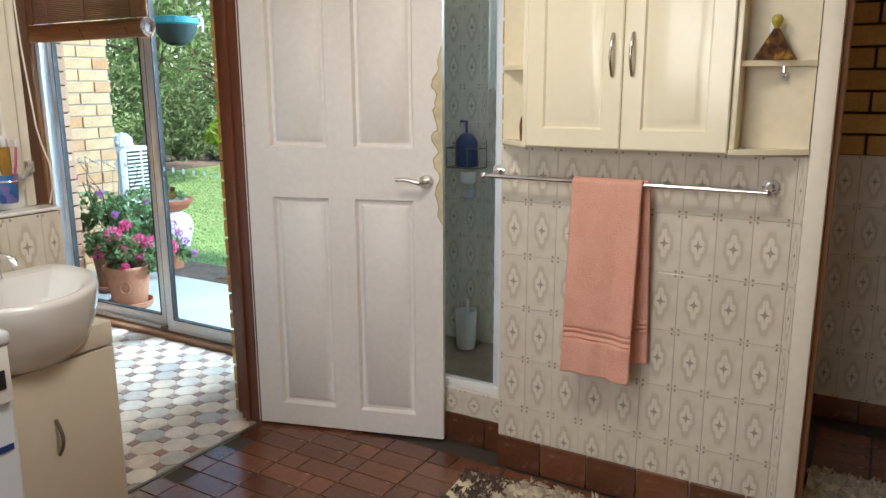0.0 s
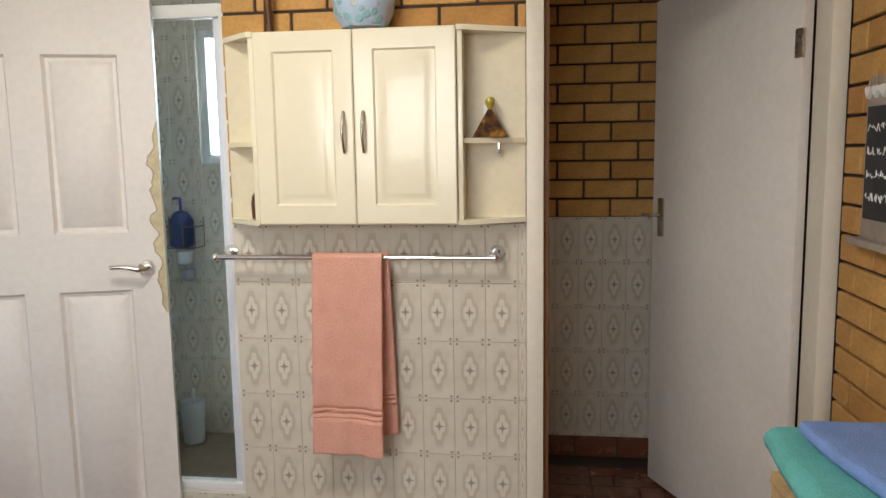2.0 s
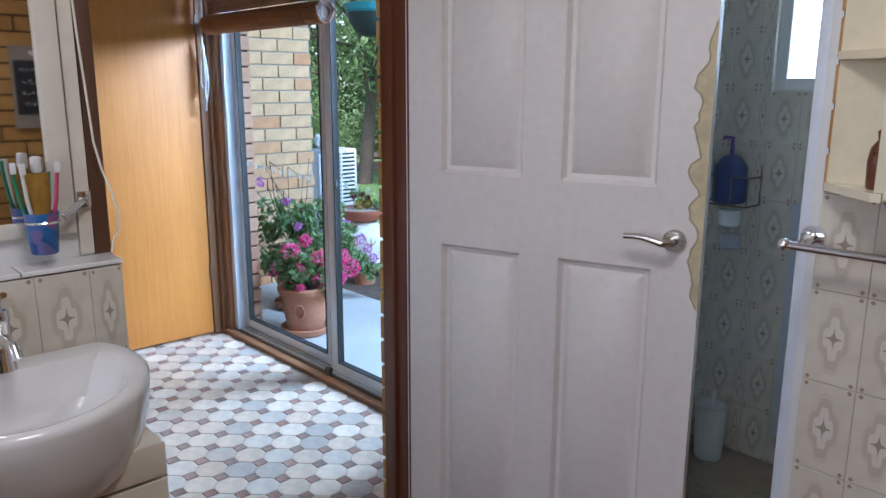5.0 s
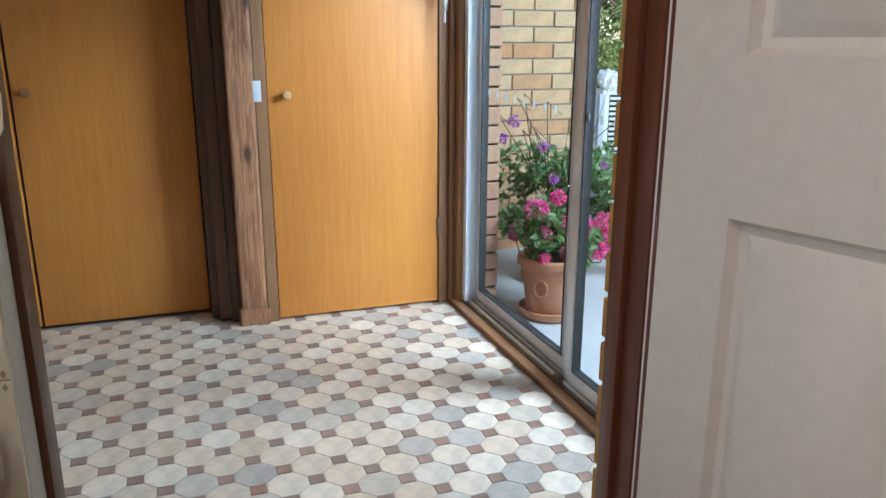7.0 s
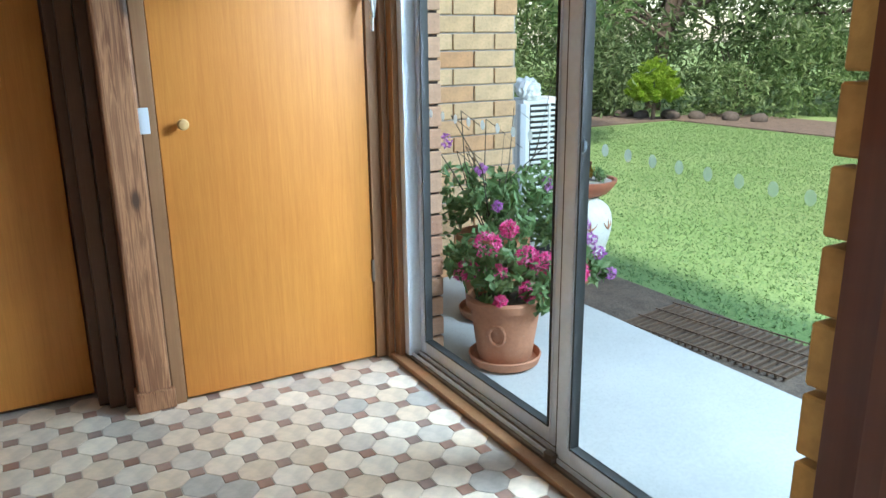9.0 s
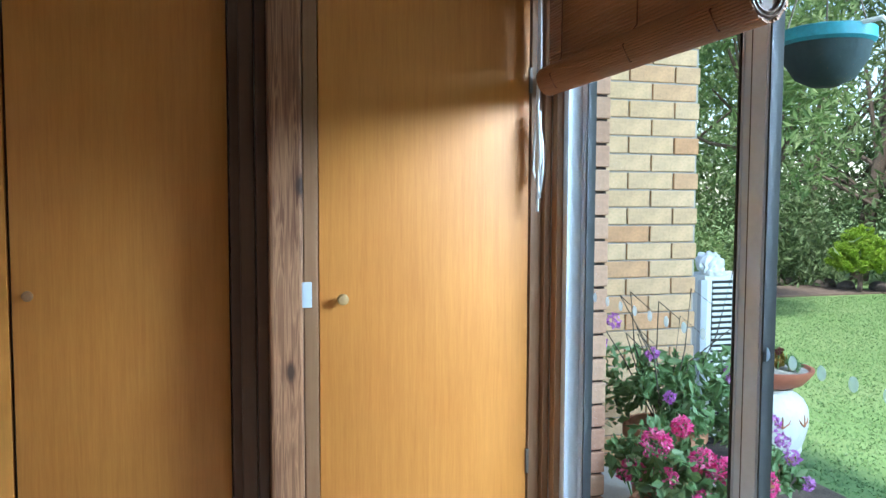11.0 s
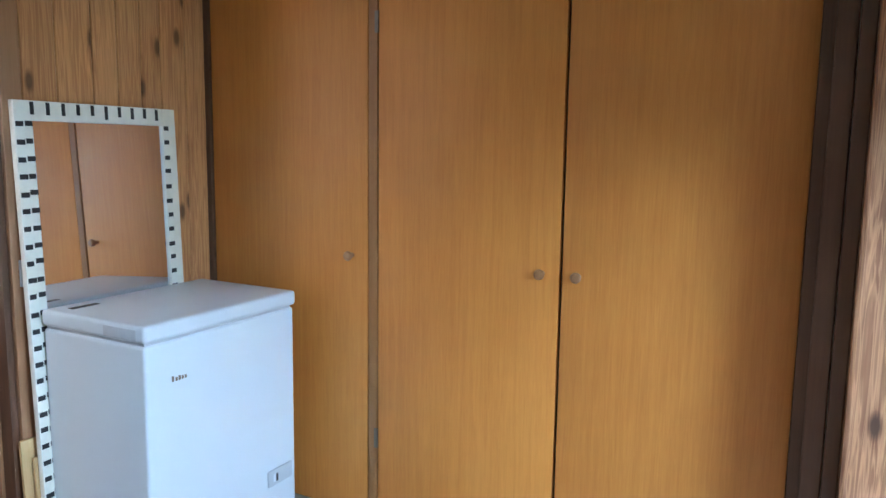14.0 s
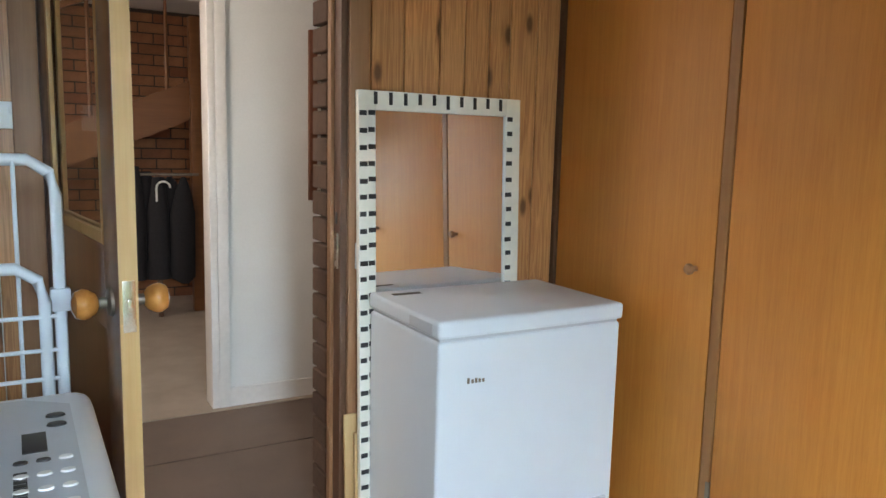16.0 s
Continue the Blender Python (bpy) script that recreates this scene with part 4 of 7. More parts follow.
M["leaf_dark"] = leaf_mat("dark_foliage", (0.07, 0.12, 0.045), (0.12, 0.19, 0.075), (0.19, 0.26, 0.12))
M["leaf_mid"] = leaf_mat("mid_foliage", (0.10, 0.18, 0.06), (0.16, 0.26, 0.095), (0.25, 0.34, 0.15))
M["leaf_lime"] = leaf_mat("lime_foliage", (0.16, 0.30, 0.02), (0.24, 0.40, 0.03), (0.32, 0.46, 0.06))
M["leaf_blue"] = leaf_mat("grey_green_foliage", (0.15, 0.25, 0.09), (0.21, 0.34, 0.14), (0.30, 0.41, 0.20))
M["pink"] = leaf_mat("pink_petals", (0.80, 0.05, 0.25), (0.90, 0.11, 0.36), (0.95, 0.34, 0.54))
M["purple"] = leaf_mat("purple_petals", (0.55, 0.16, 0.60), (0.68, 0.25, 0.66), (0.75, 0.40, 0.72))
M["leaf_amber"] = leaf_mat("amber_succulent_leaf", (0.42, 0.26, 0.05), (0.50, 0.34, 0.08), (0.36, 0.32, 0.08))
M["leaf_wine"] = leaf_mat("wine_red_leaf", (0.16, 0.04, 0.04), (0.22, 0.06, 0.05), (0.28, 0.10, 0.07))
M["bark"] = surface("grey_bark", (0.11, 0.085, 0.065), 0.9, 0.35, 40, 6, 0.8, dist=0.01)


def leaf_cloud(name, mat, clumps, per, size, parent, seed, spread=0.33, flat=0.6):
    """Many small folded leaves gathered in clumps round given centres (place, radius)."""
    rng = np.random.default_rng(seed)
    n = len(clumps) * per
    unit = lambda q: q / (np.linalg.norm(q, axis=1)[:, None] + 1e-6)
    c = np.repeat(np.array([p for p, r in clumps], float), per, axis=0)
    rad = np.repeat(np.array([r for p, r in clumps], float), per)
    c += unit(rng.normal(size=(n, 3))) * (rad * rng.uniform(0.35, 1.0, n) ** spread)[:, None]
    a = unit(rng.normal(size=(n, 3)))
    b = unit(np.cross(a, rng.normal(size=(n, 3))))
    up = np.cross(a, b)
    s = (size * rng.uniform(0.6, 1.3, n))[:, None]
    verts = np.stack((c - a * s, c + b * s * flat * 0.5 + up * s * 0.15, c + a * s, c - b * s * flat * 0.5 + up * s * 0.15), axis=1).reshape(-1, 3)
    k = np.arange(n)[:, None] * 4
    faces = np.concatenate((k + (0, 1, 2), k + (0, 2, 3)), axis=0)
    me = bpy.data.meshes.new(name)
    me.from_pydata(verts.tolist(), [], faces.tolist())
    me.materials.append(mat)
    ob = new(name, me)
    ob.parent = parent
    return ob


def tree(at, h, r, mat, seed, lean=0.3, low=0.35, clumps=26, per=420, leaf=0.09):
    rng = random.Random(seed)
    t = thing("garden_tree", at, "leafy green garden tree with a grey forked trunk", "tree", "trees round the lawn")
    bm = bmesh.new()
    top = Vector((lean, 0.2, h * 0.62))
    tube(bm, [(0, 0, -0.1), (lean * 0.25, 0.03, h * 0.2), (lean * 0.6, 0.1, h * 0.42), tuple(top)], 0.028 * h, 10, 0.012 * h)
    cl = []
    for k in range(clumps):
        a = rng.uniform(0, 2 * math.pi)
        q = rng.uniform(0.25, 1.0) * r
        z = h * rng.uniform(low, 0.98)
        q *= math.sqrt(max(0.15, 1 - ((z / h - 0.55) / 0.55) ** 2))
        c = (lean * z / h + q * math.cos(a), q * math.sin(a), z)
        cl.append((c, r * rng.uniform(0.22, 0.40)))
        if k % 2 == 0:
            s = Vector((lean * 0.5, 0.08, h * rng.uniform(0.22, 0.5)))
            e = Vector(c)
            tube(bm, [tuple(s), tuple(s.lerp(e, 0.5) + Vector((0, 0, 0.12 * h * rng.uniform(-0.3, 0.6)))), tuple(e)], 0.009 * h, 6, 0.002 * h)
    part("trunk", bm, M["bark"], t)
    leaf_cloud("crown", M[mat], cl, per, leaf, t, seed)
    return t


tree((-12.8, 13.5, -0.12), 6.0, 2.9, "leaf_dark", 11, 0.6, 0.18, 34, 286, 0.10)
tree((-16.0, 11.0, -0.12), 6.6, 3.0, "leaf_mid", 12, -0.4, 0.14, 34, 264, 0.11)
tree((-10.6, 17.0, -0.12), 7.0, 3.2, "leaf_dark", 13, 0.3, 0.16, 32, 264, 0.12)
tree((-20.0, 9.0, -0.12), 7.5, 3.4, "leaf_mid", 14, 0.3, 0.12, 32, 253, 0.13)
tree((-9.6, 8.6, -0.12), 4.4, 1.7, "leaf_mid", 15, 0.3, 0.42, 22, 231, 0.08)
tree((-17.5, 16.5, -0.12), 7.4, 3.6, "leaf_dark", 16, 0.2, 0.10, 32, 253, 0.13)
tree((-7.0, 19.5, -0.12), 7.0, 3.2, "leaf_mid", 17, -0.2, 0.14, 28, 231, 0.13)
tree((-24.0, 14.0, -0.12), 9.0, 4.4, "leaf_dark", 18, 0.2, 0.08, 30, 231, 0.16)
tree((-13.0, 22.0, -0.12), 9.0, 4.4, "leaf_mid", 19, 0.2, 0.08, 30, 231, 0.16)


def hedge(at, size, mat, seed, label):
    t = thing("garden_shrub", at, label, "shrub", "shrubs along the lawn")
    rng = random.Random(seed)
    cl = []
    for k in range(16):
        cl.append(((rng.uniform(-1, 1) * size[0], rng.uniform(-1, 1) * size[1], rng.uniform(0.12, 0.85) * size[2]), size[2] * rng.uniform(0.25, 0.42)))
    bm = bmesh.new()
    for k in range(5):
        tube(bm, [(rng.uniform(-0.1, 0.1), rng.uniform(-0.1, 0.1), -0.08), (rng.uniform(-0.5, 0.5) * size[0], rng.uniform(-0.4, 0.4) * size[1], size[2] * 0.7)], 0.025, 6, 0.008)
    part("stems", bm, M["bark"], t)
    leaf_cloud("foliage", M[mat], cl, 330, 0.07, t, seed)


for k, (x, y) in enumerate(((-14.2, 10.2), (-13.0, 12.0), (-11.2, 14.2), (-15.8, 8.6), (-9.4, 15.8), (-18.0, 7.6))):
    hedge((x, y, -0.12), (1.1, 0.8, 1.7), ("leaf_mid", "leaf_dark")[k % 2], 40 + k, "dense dark green shrub at the lawn edge")
# the bright conical shrub
t = thing("lime_shrub", (-11.2, 11.95, -0.12), "bright lime-green conifer shrub on the lawn edge", "shrub")
bm = tube(bmesh.new(), [(0, 0, -0.08), (0.02, 0, 0.35)], 0.05, 8, 0.03)
part("stem", bm, M["bark"], t)
cl = []
rng0 = random.Random(3)
for k in range(46):
    a, r = k * 2.4, 0.50 * math.sqrt((k + 0.5) / 46)
    tip = 1.08 - 0.60 * (r / 0.5) ** 1.6 + rng0.uniform(-0.06, 0.06)
    for q in (0.62, 0.76, 0.90, 1.0):
        cl.append(((r * q * math.cos(a), r * q * math.sin(a), 0.22 + (tip - 0.22) * q), 0.085 - 0.04 * q))
leaf_cloud("foliage", M["leaf_lime"], cl, 46, 0.05, t, 77, flat=0.35)

# stones along the garden bed
M["stone"] = surface("garden_stone", (0.085, 0.07, 0.058), 0.9, 0.4, 20, 5, 0.6, dist=0.01)
structure("garden_bed", blocks(((-22, 9.0, -0.3), (-11.6, 9.6, -0.09)), ((-12.2, 9.6, -0.3), (-11.0, 12.2, -0.095)), ((-11.4, 12.2, -0.3), (-4, 14.0, -0.095))), M["soil"], "leaf-littered garden bed under the trees", "soil")
rng0 = random.Random(8)
for k in range(26):
    s = k / 25
    x, y = -16.5 + 6.5 * s + rng0.uniform(-0.15, 0.15), 9.0 + 4.2 * s + rng0.uniform(-0.2, 0.2)
    bm = bmesh.new()
    bmesh.ops.create_icosphere(bm, subdivisions=2, radius=0.15)
    for v in bm.verts:
        v.co *= 1 + 0.25 * noise.noise(v.co * 6 + Vector((k, 0, 0)))
        v.co.z *= 0.7
    whole("garden_rock", bm, M["stone"], "rough brown rock edging the garden bed", "rock", "rocks along the bed", (x, y, -0.06), rng0.uniform(0, 360))


def pot(name, at, r, h, label, cat="plant pot"):
    t = thing(name, at, label, cat)
    bm = bmesh.new()
    lathe(bm, ((r * 0.70, 0.03), (r * 0.74, 0.05), (r * 0.93, h * 0.84), (r * 0.93, h * 0.86), (r * 1.04, h * 0.87), (r * 1.05, h * 0.97), (r * 1.0, h), (r * 0.92, h), (r * 0.88, h * 0.85), (r * 0.80, h * 0.80)), seg=40)
    p = part("pot_body", bm, M["terracotta"], t)
    bm = lathe(bmesh.new(), ((r * 0.80, 0.0), (r * 0.92, 0.012), (r * 0.98, 0.045), (r * 0.95, 0.05), (r * 0.88, 0.02)), seg=40)
    part("saucer", bm, M["terracotta"], t)
    part("potting_soil", lathe(bmesh.new(), ((r * 0.84, h * 0.86), (r * 0.84, h * 0.9), (r * 0.3, h * 0.93)), seg=30), M["soil"], t)
    bm = bmesh.new()
    ring = [(0.0 + 0.032 * math.cos(a * math.pi / 8), -r * 0.88 + 0.0, h * 0.55 + 0.04 * math.sin(a * math.pi / 8)) for a in range(17)]
    tube(bm, ring, 0.007, 8)
    o = part("ring_relief", bm, M["terracotta"], p)
    o.matrix_basis = pose(0, 0, 0, 0, 0, 42)
    return t


def flower_heads(parent, heads, mat, seed, petal=0.016, per=90):
    for k, (p, r) in enumerate(heads):
        leaf_cloud("flower_head", M[mat], [(p, r)], per, petal, parent, seed + k, 0.2, 0.9)


ger = pot("geranium_pot", (-3.72, 3.735, -0.05), 0.155, 0.30, "terracotta ring pot with bright pink geraniums on its saucer")
rng0 = random.Random(21)
cl = [((rng0.uniform(-0.17, 0.20), rng0.uniform(-0.17, 0.20), 0.32 + rng0.uniform(0, 0.13)), rng0.uniform(0.05, 0.085)) for _ in range(13)]
leaf_cloud("foliage", M["leaf_mid"], cl, 60, 0.03, ger, 5, flat=1.1)
# each head by its place across the door's view, toward the room, and up
heads = [((0.43 * u + 0.9 * c, 0.9 * u - 0.43 * c, z), r) for u, c, z, r in (
    (-0.08, 0.05, 0.52, 0.056), (0.02, -0.05, 0.56, 0.038), (0.09, 0.0, 0.45, 0.05), (-0.15, 0.04, 0.425, 0.048), (-0.055, 0.10, 0.41, 0.05), (0.08, 0.10, 0.34, 0.04),
    (0.145, 0.03, 0.43, 0.05), (-0.04, 0.13, 0.31, 0.025), (0.28, 0.02, 0.39, 0.06), (0.24, -0.04, 0.45, 0.05), (0.20, 0.08, 0.35, 0.045), (-0.18, -0.05, 0.38, 0.03))]
flower_heads(ger, heads, "pink", 60, 0.012, 190)
bm = bmesh.new()
for (p, r) in heads:
    tube(bm, [(p[0] * 0.3, p[1] * 0.3, 0.26), (p[0] * 0.8, p[1] * 0.8, p[2] * 0.7), p], 0.004, 5)
part("stalks", bm, M["leaf_mid"], ger)

bush = pot("climber_pot", (-4.22, 4.00, -0.05), 0.17, 0.42, "terracotta pot with a sprawling mauve-flowered climber")
cl = [((rng0.uniform(-0.24, 0.26), rng0.uniform(-0.28, 0.30), 0.40 + rng0.uniform(0, 0.26)), rng0.uniform(0.06, 0.11)) for _ in range(22)]
cl += [((0.43 * u + rng0.uniform(-0.04, 0.04), 0.9 * u, 0.44 - 0.7 * (u - 0.2)), 0.06) for u in (0.24, 0.32, 0.40, 0.47, 0.53)]
leaf_cloud("foliage", M["leaf_blue"], cl, 62, 0.032, bush, 6, flat=0.9)
flower_heads(bush, [((-0.10, -0.20, 0.86), 0.032), ((0.05, -0.1, 0.74), 0.026), ((0.16, 0.20, 0.66), 0.03), ((0.14, 0.30, 0.56), 0.03), ((-0.02, -0.30, 0.78), 0.025), ((0.18, 0.40, 0.44), 0.035), ((0.22, 0.47, 0.30), 0.035), ((0.20, 0.44, 0.37), 0.03), ((0.26, 0.52, 0.20), 0.03), ((0.22, -0.12, 0.60), 0.022)], "purple", 160, 0.013, 60)
bm = bmesh.new()
for k in range(11):
    a = rng0.uniform(0, 6.28)
    e = (rng0.uniform(-0.2, 0.2), rng0.uniform(-0.35, 0.35), rng0.uniform(0.75, 1.2))
    m1 = (e[0] * 0.5 + 0.12 * math.cos(a), e[1] * 0.5, e[2] * 0.75)
    tube(bm, [(0, 0, 0.35), m1, e, (e[0] + 0.15, e[1], e[2] - 0.05)], 0.0035, 5, 0.0015)
part("twigs", bm, M["bark"], bush)


def urn():
    t = thing("garden_urn", (-4.58, 4.83, -0.12), "tall white and bare-clay urn beside the patio", "urn")
    prof = ((0.070, 0.0), (0.080, 0.008), (0.082, 0.03), (0.096, 0.09), (0.122, 0.16), (0.146, 0.205))
    part("clay_base", lathe(bmesh.new(), prof, seg=36), M["terracotta"], t, "bare tan clay lower half")
    prof = ((0.1465, 0.2055), (0.168, 0.27), (0.181, 0.33), (0.184, 0.375), (0.178, 0.42), (0.158, 0.46), (0.128, 0.485), (0.105, 0.495), (0.10, 0.508), (0.112, 0.516), (0.09, 0.517))
    body = part("painted_body", lathe(bmesh.new(), prof, seg=40), M["urn_white"], t, "flaking white painted upper half")
    # pale leaf sprays pressed into the paint
    for a in (-100, -60, -20, 20):
        for k in (-1, 0, 1):
            ca, r0 = radians(a + k * 9), 0.186
            ct = radians(a)
            bm = tube(bmesh.new(), [(0.184 * math.cos(ct), 0.184 * math.sin(ct), 0.35), (r0 * math.cos(ca), r0 * math.sin(ca), 0.372 + 0.014 * (k == 0)), (0.183 * math.cos(ca + k * 0.06), 0.183 * math.sin(ca + k * 0.06), 0.392 + 0.016 * (k == 0))], 0.0045, 6, 0.002)
            part("leaf_relief", bm, M["terracotta"], body)
    rng = random.Random(31)
    for k in range(9):
        a = radians(-130 + k * 22)
        w = rng.uniform(0.03, 0.055)
        bm = bmesh.new()
        bmesh.ops.create_icosphere(bm, subdivisions=2, radius=1.0)
        for v in bm.verts:
            v.co = Vector((v.co.x * w, v.co.y * 0.004, v.co.z * rng.uniform(0.018, 0.022)))
        bmesh.ops.transform(bm, matrix=pose(0.150 * math.cos(a), 0.150 * math.sin(a), 0.214, 0, 0, math.degrees(a) - 90), verts=bm.verts)
        part("paint_edge", bm, M["urn_white"], body)
    b = thing("planter_bowl", (-4.58, 4.83, 0.397), "shallow terracotta bowl of succulents on the urn", "planter")
    prof = ((0.09, 0.0), (0.15, 0.022), (0.185, 0.062), (0.20, 0.085), (0.203, 0.10), (0.185, 0.10), (0.165, 0.075))
    part("bowl", lathe(bmesh.new(), prof, seg=40), surface("bowl_red_clay", (0.50, 0.16, 0.095), 0.6, 0.15, 40, 5, 0.1), b)
    part("potting_soil", lathe(bmesh.new(), ((0.165, 0.07), (0.178, 0.088), (0.05, 0.095)), seg=24), surface("pale_gravel", (0.50, 0.43, 0.36), 0.9, 0.4, 60, 30, 0.6), b)
    leaf_cloud("succulents", M["leaf_blue"], [((-0.09, 0.04, 0.17), 0.06), ((-0.07, -0.03, 0.21), 0.04), ((0.10, 0.05, 0.13), 0.035)], 60, 0.032, b, 9, flat=0.3)
    leaf_cloud("amber_succulent", M["leaf_amber"], [((0.0, -0.04, 0.13), 0.04), ((0.03, 0.02, 0.14), 0.035)], 50, 0.026, b, 19, flat=0.6)
    for x, y, z in ((-0.04, -0.06, 0.19), (0.01, -0.02, 0.21), (0.05, 0.0, 0.19)):
        st = part("flower_stem", tube(bmesh.new(), [(x, y, 0.09), (x * 1.1, y, z)], 0.004, 6), M["leaf_blue"], b)
        leaf_cloud("rosette", M["leaf_wine"], [((x * 1.1, y, z), 0.018)], 40, 0.016, b, 29, flat=0.8)


urn()


def air_conditioner():
    t = thing("air_conditioner", (-5.17, 4.985, -0.12), "white outdoor air-conditioner unit with dark louvres", "air conditioner")
    part("cabinet", blocks(((-0.26, -0.14, 0.06), (0.0, 0.22, 1.02)), bevel=0.012), M["plastic_white"], t)
    for z0 in (0.10, 0.57):
        part("louvre_well", blocks(((-0.004, -0.09, z0), (0.004, 0.195, z0 + 0.42))), M["black"], t)
        part("mullion", blocks(((0.003, 0.045, z0), (0.017, 0.06, z0 + 0.42))), M["plastic_white"], t)
        for k in range(12):
            part("slat", blocks(((0.002, -0.09, z0 + 0.012 + k * 0.034), (0.014, 0.195, z0 + 0.030 + k * 0.034)), bevel=0.003), M["plastic_white"], t)
    part("pipe_cover", blocks(((0.0, -0.19, 0.0), (0.04, -0.145, 1.0)), bevel=0.01), M["grey_plastic"], t)
    part("foot", blocks(((-0.15, -0.1, 0), (-0.02, 0.18, 0.06))), M["black"], t)
    bm = bmesh.new()
    bmesh.ops.create_icosphere(bm, subdivisions=4, radius=0.085)
    for v in bm.verts:
        v.co *= 0.85 + 0.45 * abs(noise.noise(v.co * 26)) + 0.35 * noise.noise(v.co * 13 + Vector((3, 1, 2)))
        v.co.z = max(v.co.z * 1.05, -0.05)
    whole("bundle_of_wrap", bm, M["plastic_white"], "crumpled white wrap on the unit", "wrap", at=(-5.23, 4.93, 0.948))


air_conditioner()


def grate():
    t = thing("metal_grate", (-3.50, 4.80, -0.100), "rusty metal bar grate lying on the soil", "grate", turn=8)
    for k in range(24):
        part("bar", blocks(((-0.42 + k * 0.036, -0.20, 0), (-0.412 + k * 0.036, 0.22, 0.014))), M["rust"], t, soft=False)
    for y in (-0.2, -0.06, 0.08, 0.22):
        part("cross_bar", blocks(((-0.43, y - 0.004, 0.0142), (0.425, y + 0.004, 0.02))), M["rust"], t, soft=False)


grate()


def hanging_basket():
    m = surface("teal_shade_cloth", (0.02, 0.22, 0.27), 0.6, 0.3, 60, 8, 0.3)
    dk = surface("dark_fibre_liner", (0.02, 0.035, 0.035), 0.9, 0.3, 60, 8, 0.5)
    t = thing("hanging_basket", (-3.45, 4.07, 1.70), "teal and black hanging basket under the eave", "basket")
    part("bowl", lathe(bmesh.new(), ((0.04, 0.0), (0.09, 0.025), (0.125, 0.08), (0.138, 0.14), (0.125, 0.14), (0.08, 0.12)), seg=28), dk, t)
    part("rim", lathe(bmesh.new(), ((0.13, 0.125), (0.148, 0.14), (0.148, 0.175), (0.128, 0.182), (0.115, 0.17)), seg=28), m, t, "teal plastic rim")
    for a in (0.3, 2.4, 4.5):
        bm = tube(bmesh.new(), [(0.132 * math.cos(a), 0.132 * math.sin(a), 0.175), (0.0, 0.0, 0.62)], 0.003, 6)
        part("hanger_wire", bm, M["steel_dark"], t)
    bm = tube(bmesh.new(), [(0, 0, 0.62), (0, 0, 0.78)], 0.003, 6)
    part("hanger_wire", bm, M["steel_dark"], t)
    bm = tube(bmesh.new(), [(0.14, 0.0, 0.175), (0.19, 0.03, 0.18), (0.22, 0.03, 0.15), (0.21, 0.03, 0.08)], 0.008, 8)
    part("drip_hose", bm, M["plastic_white"], t)


hanging_basket()

M["sticker"] = glassy("pale_sticker", (0.86, 0.93, 1.0), 0.7, 1.15)
# bird stickers on the glass, a slack row of pale dots
for x0, step, n, yy, z0, fall in ((-3.71, 0.087, 8, SLIDE + 0.0595, 1.0, 0.003), (-2.819, 0.082, 10, SLIDE + 0.0275, 0.983, 0.0035)):
    for k in range(n):
        o = whole("glass_sticker", lathe(bmesh.new(), ((0.016, 0), (0.014, 0.0006)), seg=14, squash=(0.8, 1)), M["sticker"], "pale blue dot sticker on the glass door", "sticker", "stickers on the glass")
        o.matrix_world = pose(x0 + step * k, yy, z0 - fall * k, 90, 0, 0)

# house brickwork beyond the door is laid with the pieces at the end
structure("wall_wing", blocks(((-5.00, 3.51, -0.3), (-4.888, 4.578, 2.46))), M["screed"], "buff brick wing wall outside the sliding door", "wall")
structure("wall_reveal", blocks(((-5.00, SLIDE + 0.105, -0.3), (-3.841, 3.498, 2.46))), M["grout_dark"], "brick return beside the sliding door", "wall")
structure("wall_house_outside", blocks(((-1.90, SLIDE + 0.105, -0.3), (-1.705, 4.2, 2.46)), ((-1.90, 4.2, -0.3), (3.0, 4.3, 1.40)), ((-1.90, 4.2, 2.06), (3.0, 4.3, 2.46)), ((-1.90, 4.2, 1.4), (-1.12, 4.3, 2.06)), ((-0.58, 4.2, 1.4), (3.0, 4.3, 2.06))), M["brick_out"], "outer brick skin of the house", "wall")

# blades of grass over the part of the lawn that shows
def grass_blades(count, seed):
    rng = np.random.default_rng(seed)
    x, y = rng.uniform(-13.0, -2.0, count), rng.uniform(4.75, 12.2, count)
    keep = ~((x < -2.6) & (x > -5.4) & (y < 5.10 + 0.07 * np.sin(x * 7.0) + rng.normal(0, 0.05, count))) & ((y < 9.0) | (x > -10.9))
    x, y = x[keep], y[keep]
    n = len(x)
    h = rng.uniform(0.006, 0.022, n)
    a = rng.uniform(0, 6.283, n)
    w = rng.uniform(0.004, 0.010, n)
    base = np.stack((x, y, np.full(n, -0.121)), 1)
    side = np.stack((np.cos(a) * w, np.sin(a) * w, np.zeros(n)), 1)
    tip = base + np.stack((rng.normal(0, 0.015, n), rng.normal(0, 0.015, n), h), 1)
    verts = np.stack((base - side, base + side, tip), 1).reshape(-1, 3)
    me = bpy.data.meshes.new("grass_blades")
    me.from_pydata(verts.tolist(), [], (np.arange(n)[:, None] * 3 + (0, 1, 2)).tolist())
    me.materials.append(leaf_mat("blade_green", (0.12, 0.225, 0.08), (0.16, 0.28, 0.105), (0.23, 0.33, 0.15)))
    tagged(new("grass_blades", me), "short mown grass blades on the lawn", "grass", kind="stuff")


grass_blades(170000, 4)


